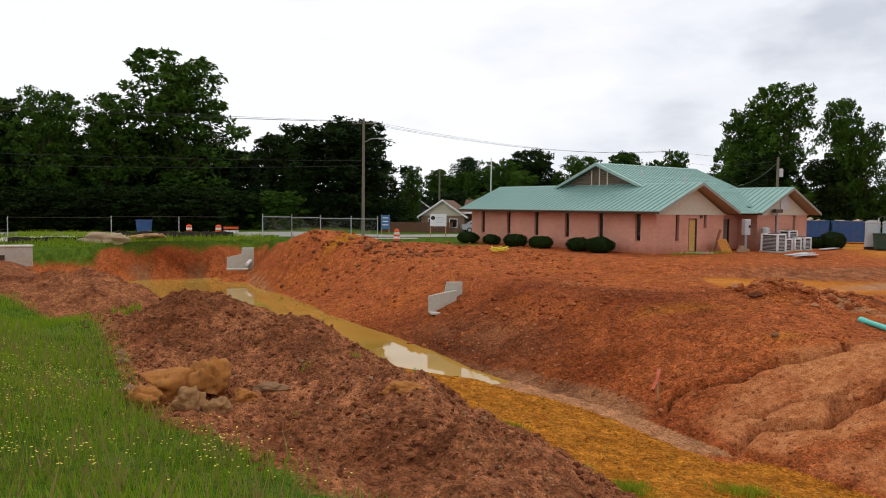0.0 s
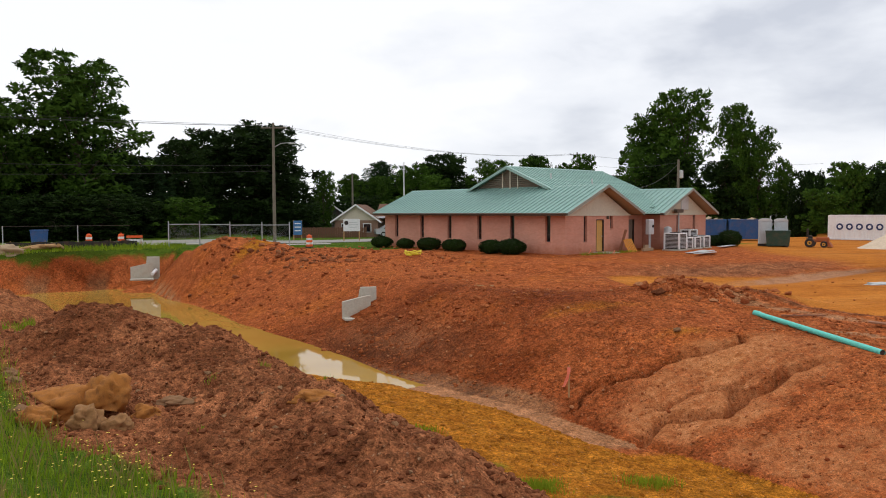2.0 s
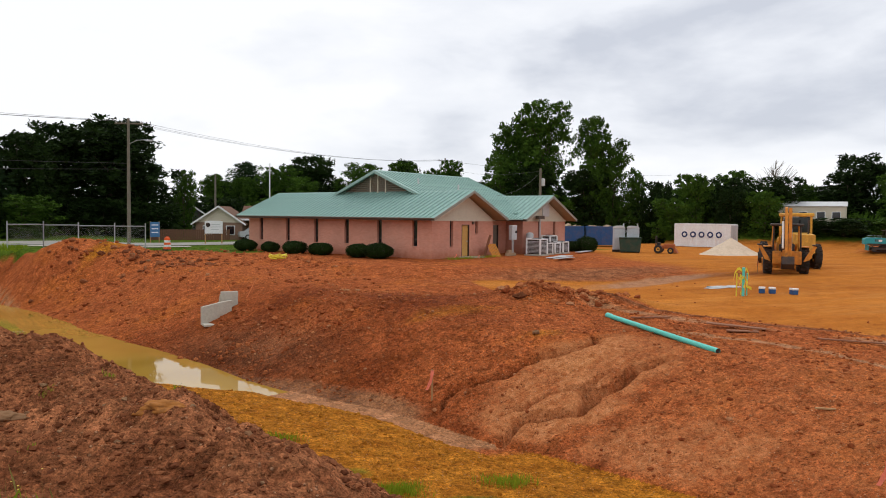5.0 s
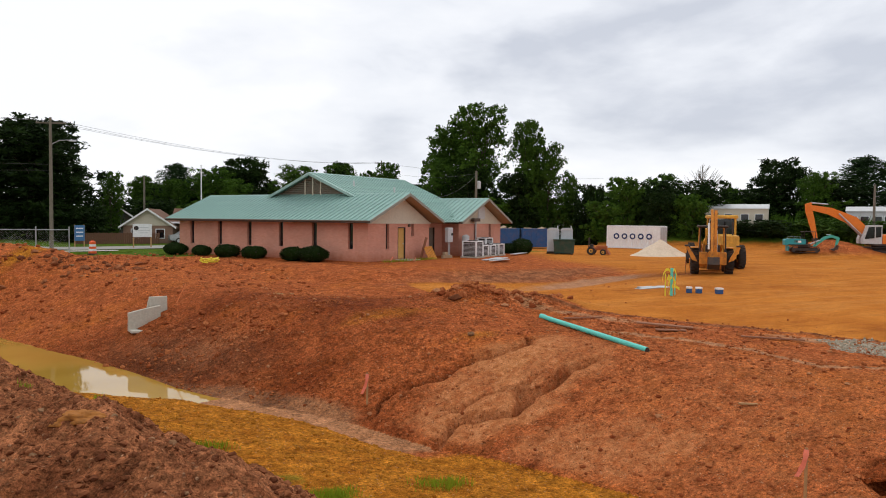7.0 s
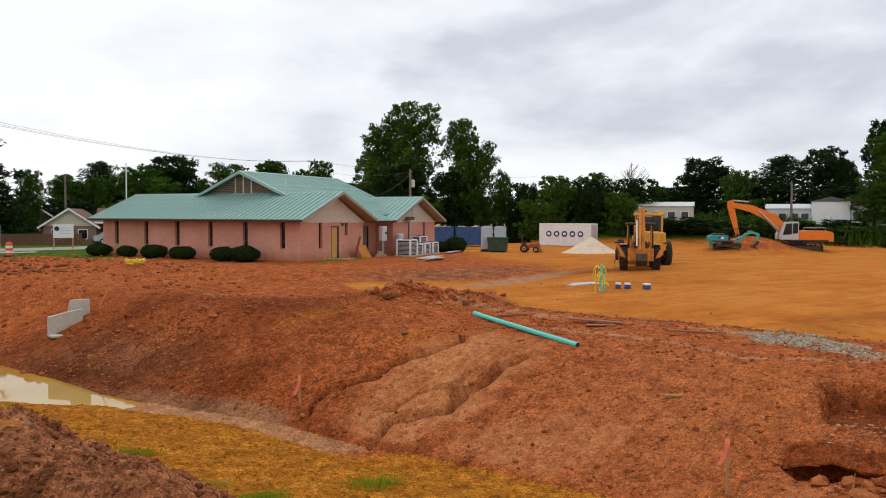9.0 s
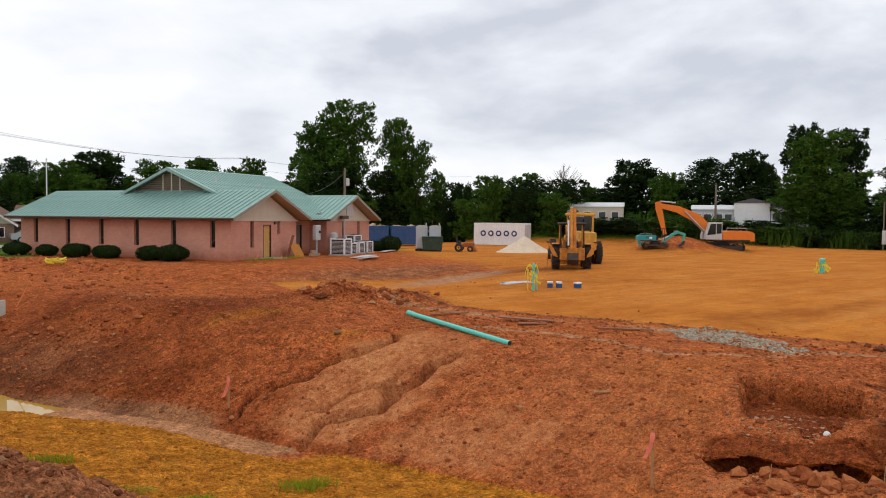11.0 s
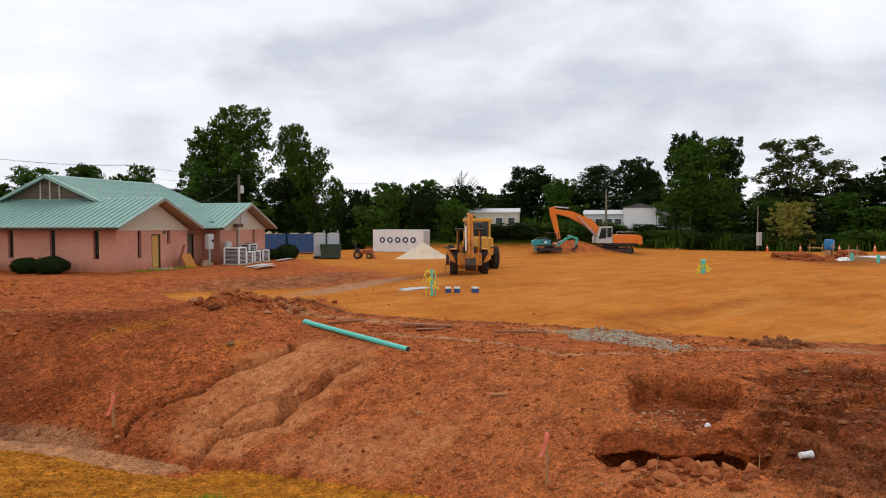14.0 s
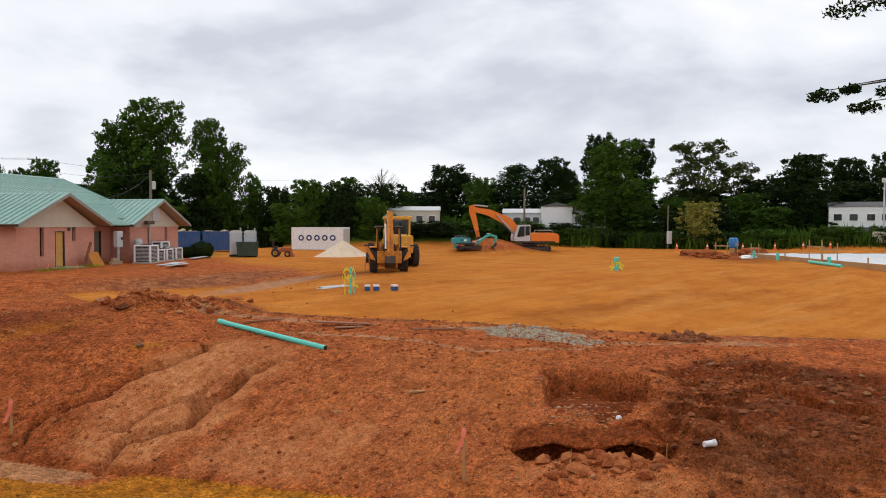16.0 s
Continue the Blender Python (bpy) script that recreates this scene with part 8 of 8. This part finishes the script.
# ---- slab under preparation ----
SHEET = Mat("white_sheeting", 0.35, 0, (0.72, 0.74, 0.76), 0.5)
SHEET.base(SHEET.mix(SHEET.ramp(SHEET.noise(0.8, 5), 0.35, 0.7), (0.62, 0.65, 0.68), (0.80, 0.81, 0.82)))
SHEET.bump(SHEET.noise(3.5, 6, 0.7, dist=1.2), 0.9, 0.12)
slab = thing("slab_formwork", pose(56.5, 14.8, -0.05, 0, 0, 48), "timber-edged floor slab covered with white plastic sheeting", "slab")
g = Geo()
n = 44
for i in range(n + 1):
    for j in range(n + 1):
        x, y = -22 + 40.5 * i / n, -30.0 * j / n
        g.v.append((x, y, 0.36 + 0.05 * noise.noise(Vector((x * 0.6, y * 0.6, 1))) + 0.03 * noise.noise(Vector((x * 2, y * 2, 3)))))
g.f = [(i * (n + 1) + j, (i + 1) * (n + 1) + j, (i + 1) * (n + 1) + j + 1, i * (n + 1) + j + 1) for i in range(n) for j in range(n)]
part("sheeting", g, SHEET.m, slab, "white plastic vapour sheeting", smooth=True)
part("form_board", Geo().box((-1.75, 0.05, 0.16), (40.5, 0.06, 0.5), bev=0.01), WOOD, slab)
part("form_board", Geo().box((18.55, -15, 0.16), (0.06, 30, 0.5), bev=0.01), WOOD, slab)
for i in range(7):
    part("form_stake", Geo().box((-16 + 5.5 * i, 0.25, 0.35), (0.06, 0.08, 0.9)), WOOD, slab)
for i, (x, y) in enumerate(((16, 0.7), (12, 0.6), (4, 0.9))):
    part("drain_stub", Geo().tube([(x, y, -0.1), (x, y, 0.7)], 0.13, 10), MINT, slab, "mint-green drain stub")
part("drain_run", Geo().tube([(2, 1.2, 0.15), (7, 0.7, 0.2)], 0.12, 10), MINT, slab, "mint-green drain pipe beside the formwork")
for i, (ex, ey) in enumerate(((82, 42.5), (83.5, 39.5), (85, 36.0), (86.5, 33.0), (88, 30.5), (89, 28))):
    c = thing("traffic_cone", pose(ex, ey, gz(ex, ey, False)), "orange traffic cone with a white collar", "cone", "traffic cones")
    part("base", Geo().box((0, 0, 0.03), (0.42, 0.42, 0.06), bev=0.01), SAFETY, c)
    part("cone", Geo().lathe([(0.17, 0.05), (0.04, 0.8)], 14), SAFETY, c)
    part("collar", Geo().lathe([(0.115, 0.4), (0.085, 0.56)], 14), WHITE, c)
for k, (ex, ey, h) in enumerate(((70.5, 30.5, 1.5), (66.0, 26.8, 1.3), (62, 20.5, 1.8), (60.5, 19.0, 1.6), (73, 33, 1.2))):
    t = thing("batter_board", pose(ex, ey, gz(ex, ey, False), 0, 0, 40 + 12 * k), "timber batter board on two stakes", "batter board", "batter boards")
    for s in (-0.6, 0.6):
        part("stake", Geo().box((s, 0, h / 2), (0.07, 0.05, h)), WOOD, t)
    part("crossbar", Geo().box((0, -0.04, h * 0.7), (1.7, 0.03, 0.13)), WOOD, t)
bd = thing("blue_barrel", pose(71.2, 31.0, gz(71.2, 31.0, False) + 0.7), "blue plastic barrel on a wooden stand", "barrel")
part("barrel", Geo().lathe([(0.3, 0), (0.42, 0.1), (0.46, 0.5), (0.42, 0.9), (0.3, 1.0)], 18), painted("bright_blue", (0.03, 0.20, 0.48), 0.4, amount=0.1), bd)
for x in (-0.3, 0.3):
    part("stand", Geo().box((x, 0, -0.35), (0.1, 0.5, 0.75)), WOOD, bd)
for k, (ex, ey, s) in enumerate(((66.5, 31, 1.2), (68, 33.5, 0.9), (72.5, 30, 1.3), (64, 29, 0.6))):
    boulder(ex, ey, s, CLOD, 60 + k, "heap of loose red clay by the slab", (1.8, 1.0, 0.5))
boulder(66.5, 27.6, 0.6, WHITE, 66, "bundled white plastic sheeting", (1.5, 0.8, 0.45)).name = "sheet_bundle"
mp = thing("meter_post", pose(83.0, 44.2, gz(83, 44.2, False)), "temporary power post with a grey meter cabinet", "meter post")
part("post", Geo().tube([(0, 0, 0), (0, 0, 5.2)], 0.07, 8), GREYWOOD, mp)
part("cabinet", Geo().box((0, -0.2, 1.4), (0.7, 0.35, 1.5), bev=0.04), LIGHTGREY, mp)
lp = thing("light_tower", pose(93.5, 24.0, gz(93.5, 24, False)), "mobile light tower with floodlights on a mast", "light tower")
part("trailer", Geo().box((0, 0, 0.8), (2.4, 1.6, 1.2), bev=0.08), CREAM, lp)
part("mast", Geo().tube([(0, 0, 1.2), (0, 0, 7.0)], [0.12, 0.08], 8), LIGHTGREY, lp)
for x in (-0.8, 0.8):
    part("floodlight", Geo().box((x * 0.7, -0.1, 7.0), (0.7, 0.3, 0.5), bev=0.05), LIGHTGREY, lp)
    wheel(lp, (x, -0.85, 0.35), 0.35, 0.2, GALV, False)

# logs, boards and a tarpaulin dumped on the far turf
boulder(-26.5, 60.2, 1.1, TAN, 77, "heap of pale brown tarpaulin and rubble", (1.7, 0.8, 0.6), 10).name = "rubble_heap"
for k in range(5):
    x, y = -24.6 + 0.5 * k, 61.4 + 0.2 * k
    o = single("log", Geo().tube([(-1.2, 0, 0), (0, 0.05, 0.05), (1.2, 0, 0)], [0.13, 0.15, 0.11], 9), WOOD, "cut pale log lying on the turf", "log", "dumped logs")
    o.matrix_world = pose(x, y, gz(x, y, False) + 0.15 + 0.1 * (k % 2), 0, 6 * (k - 2), 25 * k)
ch = thing("wheeled_bin", pose(-26.5, 68.0, gz(-26.5, 68, False)), "blue plastic wheeled bin by the fence", "bin")
part("body", Geo().prism([(-0.45, 0.1), (0.45, 0.1), (0.55, 1.2), (-0.55, 1.2)], -0.5, 0.5, 1), BLUE, ch)
part("lid", Geo().box((0, 0, 1.25), (1.2, 1.1, 0.1), bev=0.03), BLUE, ch)

# ---- grass, flowers and near foliage ----


def blades(name, X, Y, h0, h1, width, material, seed, label, lean=0.35):
    """Grass as single tapering blades, one mesh."""
    rnd = np.random.RandomState(seed)
    n = len(X)
    Z = ground_height(X, Y) - 0.01
    a = rnd.uniform(0, 6.283, n)
    h = rnd.uniform(h0, h1, n) * (0.75 + 0.5 * np.clip(vnoise(X, Y, 1.1, 51, 2) + 0.4, 0, 1))
    w = width * rnd.uniform(0.7, 1.3, n)
    dx, dy = np.cos(a), np.sin(a)
    b = rnd.uniform(0, 6.283, n)
    lx, ly = np.cos(b) * h * lean * rnd.uniform(0.2, 1.2, n), np.sin(b) * h * lean * rnd.uniform(0.2, 1.2, n)
    p0 = np.stack([X - dx * w, Y - dy * w, Z], 1)
    p1 = np.stack([X + dx * w, Y + dy * w, Z], 1)
    p2 = np.stack([X + lx * 0.4 + dx * w * 0.7, Y + ly * 0.4 + dy * w * 0.7, Z + h * 0.6], 1)
    p3 = np.stack([X + lx, Y + ly, Z + h], 1)
    v = np.stack([p0, p1, p2, p3], 1).reshape(-1, 3)
    f = np.arange(n * 4).reshape(n, 4)
    me = bpy.data.meshes.new(name)
    me.from_pydata(v.tolist(), [], f.tolist())
    me.materials.append(material)
    return tagged(new(name, me), label, "grass", kind="stuff")


def sow(seed, want, box, keep):
    rnd = np.random.RandomState(seed)
    X, Y = rnd.uniform(box[0], box[1], want * 5), rnd.uniform(box[2], box[3], want * 5)
    ok = rnd.uniform(size=len(X)) < keep(X, Y)
    return X[ok][:want], Y[ok][:want]


def k_meadow(X, Y):
    bare = np.clip(hill(X, Y, -3.1, 5.2, 0.9, 0.7) * 1.3, 0, 0.93)
    return np.clip(meadow_mask(X, Y) * 1.1 - 0.15, 0, 1) * (1 - bare) * np.clip(0.65 + 0.8 * vnoise(X, Y, 0.9, 61, 2), 0.15, 1)


GX, GY = sow(101, 75000, (-15, 1.5, 3.2, 24), k_meadow)
blades("meadow_grass", GX, GY, 0.07, 0.22, 0.005, GRASS, 102, "lush green meadow grass at the edge of the dig")
GX, GY = sow(103, 3500, (-10, 1.5, 3.2, 16), k_meadow)
DRY = leafy("dry_grass", (0.20, 0.16, 0.045), (0.36, 0.29, 0.09))
blades("dry_stalks", GX, GY, 0.2, 0.42, 0.003, DRY, 104, "thin dry seed stalks among the grass")


def tufts(spots_, seed, per, r, h, label):
    rnd = np.random.RandomState(seed)
    X, Y = [], []
    for x, y in spots_:
        X.append(x + rnd.normal(size=per) * r)
        Y.append(y + rnd.normal(size=per) * r * 0.6)
    blades("grass_tufts", np.concatenate(X), np.concatenate(Y), h * 0.5, h, 0.006, GRASS, seed, label)


tufts([(1.5, 17.5), (3.7, 14.2), (6.1, 14.5), (3.6, 13.9), (-8.4, 20.5), (-7.2, 20.8)], 105, 320, 0.28, 0.22, "scattered green grass tufts on the clay")
tufts([(-3.9, 13.0), (-2.2, 12.6), (-1.4, 13.0), (-0.3, 11.4), (0.5, 12.4), (1.3, 12.8), (-2.0, 10.2)], 106, 22, 0.06, 0.10, "sparse seedlings on the berm")
tufts([(14.4 + 0.5 * i, 44.9 + 0.36 * i) for i in range(9)], 107, 70, 0.25, 0.22, "thin grass at the foot of the building")
FX, FY = sow(108, 9000, (-36, -14, 57.5, 67), lambda X, Y: np.where(along(X, Y, EAST_TOE)[0] > 2.2, 1.0, 0.0))
blades("verge_grass", FX, FY, 0.12, 0.4, 0.03, GRASS, 109, "rough green verge beside the street")
FX, FY = sow(110, 9000, (72, 100, 15, 75), lambda X, Y: np.exp(-((X * 0.93 + Y * 0.36 - 95.5) / 1.6) ** 2))
blades("tall_weeds", FX, FY, 0.9, 2.2, 0.06, LEAF, 111, "tall green weeds along the eastern boundary")


def flowers():
    """Small yellow heads on thin stems."""
    X, Y = sow(112, 2600, (-9.5, 0.8, 3.6, 15.5), lambda X, Y: k_meadow(X, Y) * np.clip(0.25 + 1.2 * vnoise(X, Y, 1.6, 71, 2), 0.05, 1))
    rnd = np.random.RandomState(113)
    n = len(X)
    h = rnd.uniform(0.20, 0.40, n)
    Z = ground_height(X, Y)
    s = rnd.uniform(0.008, 0.014, n)
    ring = np.array([(math.cos(a), math.sin(a), 0.25) for a in np.arange(5) * 1.2566] + [(0, 0, -0.3)])
    c = np.stack([X, Y, Z + h], 1)
    v = c[:, None, :] + ring[None] * s[:, None, None]
    f = np.array([(5, i, (i + 1) % 5) for i in range(5)])
    faces = (f[None] + 6 * np.arange(n)[:, None, None]).reshape(-1, 3)
    me = bpy.data.meshes.new("flowers")
    me.from_pydata(v.reshape(-1, 3).tolist(), [], faces.tolist())
    me.materials.append(PETAL)
    tagged(new("flowers", me), "small yellow wild flowers scattered in the grass", "flowers", kind="stuff")
    blades("flower_stems", X, Y, 0.26, 0.34, 0.002, DRY, 114, "thin upright flower stems in the grass", 0.05)


flowers()


def near_tree():
    """The tree beside the camera whose low sprays hang into view."""
    x0, y0 = 11.6, -2.4
    z0 = gz(x0, y0, False)
    t = thing("tree", pose(x0, y0, z0), "tall oak whose leafy twigs hang over the site", "tree")
    g = Geo()
    H = 9.0
    g.tube([(0, 0, -0.3), (0, 0, 0.4), (0.1, 0.1, 3), (0.1, 0.3, 6), (0, 0.5, H)], [0.42, 0.3, 0.26, 0.2, 0.08], 12)
    base = Vector((x0, y0, z0))
    sprays = [((9.36, 2.62, 5.28), 0.24), ((9.6, 2.3, 5.36), 0.26), ((9.9, 1.9, 5.42), 0.3), ((9.28, 2.80, 4.39), 0.17), ((9.45, 2.42, 4.25), 0.19), ((9.6, 2.2, 4.42), 0.2), ((9.9, 1.7, 4.55), 0.28), ((9.40, 2.55, 4.44), 0.12)]
    centers = []
    for (sx, sy, sz), r in sprays:
        e = Vector((sx, sy, sz)) - base
        zb = e.z * 0.9
        g.tube([(0.1, 0.2, zb), (e.x * 0.5, e.y * 0.5, zb + (e.z - zb) * 0.3 + 0.4), (e.x * 0.85, e.y * 0.85, e.z + 0.1), tuple(e)], [0.07, 0.04, 0.012, 0.004], 6)
        for k in range(5):
            a = k * 1.3
            q = e + Vector((math.cos(a) * r * 0.5, math.sin(a) * r * 0.5, 0.12 * math.sin(a * 2) * r - 0.05))
            g.tube([tuple(e - Vector((0, 0, 0.02))), tuple(q)], [0.004, 0.002], 4)
            centers.append((*q, r * 0.5))
    part("trunk", g, BARK, t, smooth=True)
    me = leaf_cloud(centers, 1300, 0.03, 201, 0.8)
    me.materials.append(LEAFDARK)
    part("spray", me, LEAFDARK, t, "hanging sprays of small pointed leaves")
    rnd = random.Random(8)
    top = [(rnd.uniform(-1.2, 3.5), rnd.uniform(-3.8, 1.0), rnd.uniform(5.5, 9.5), 0.9) for _ in range(26)]
    me = leaf_cloud(top, 5200, 0.12, 202, 0.8)
    me.materials.append(LEAF)
    part("crown", me, LEAF, t)


near_tree()


def bare_tree(x, y, h):
    t = thing("bare_tree", pose(x, y, gz(x, y, False)), "leafless grey tree rising above the hedge", "tree")
    g = Geo()
    rnd = random.Random(12)
    g.tube([(0, 0, 0), (0.1, 0, h * 0.6), (0.2, 0, h)], [0.2, 0.1, 0.02], 7)
    for i in range(26):
        z = h * rnd.uniform(0.45, 0.9)
        a = rnd.uniform(0, 6.28)
        L = (h - z) * rnd.uniform(0.5, 0.9) + 0.6
        e = (math.cos(a) * L * 0.6, math.sin(a) * L * 0.6, z + L * 0.8)
        m = (e[0] * 0.5, e[1] * 0.5, z + L * 0.3)
        g.tube([(0.1, 0, z), m, e], [0.07, 0.045, 0.015], 5)
        for k in range(3):
            b = a + rnd.uniform(-1, 1)
            g.tube([m, (m[0] + math.cos(b) * L * 0.4, m[1] + math.sin(b) * L * 0.4, m[2] + L * 0.4)], [0.035, 0.01], 4)
    part("trunk", g, painted("grey_bark", (0.26, 0.23, 0.2), 0.9), t)


bare_tree(75.5, 88.0, 11.5)
fb = broad_tree("flowering_bush", 5.6, 6.4, 6500, 0.15, LEAFPALE, 88, low=0.1, lobes=12, label="shrub covered in pale yellow blossom", category="bush")
fb.matrix_world = pose(86.5, 41.8, gz(86.5, 41.8, False))
edge = broad_tree("tree", 15, 11, 11000, 0.16, LEAF, 91, low=0.45, label="tall broadleaf tree at the western edge")
edge.matrix_world = pose(-24.4, 33.2, gz(-24.4, 33.2, False)) @ Matrix.Diagonal((1, 1, 0.8, 1))
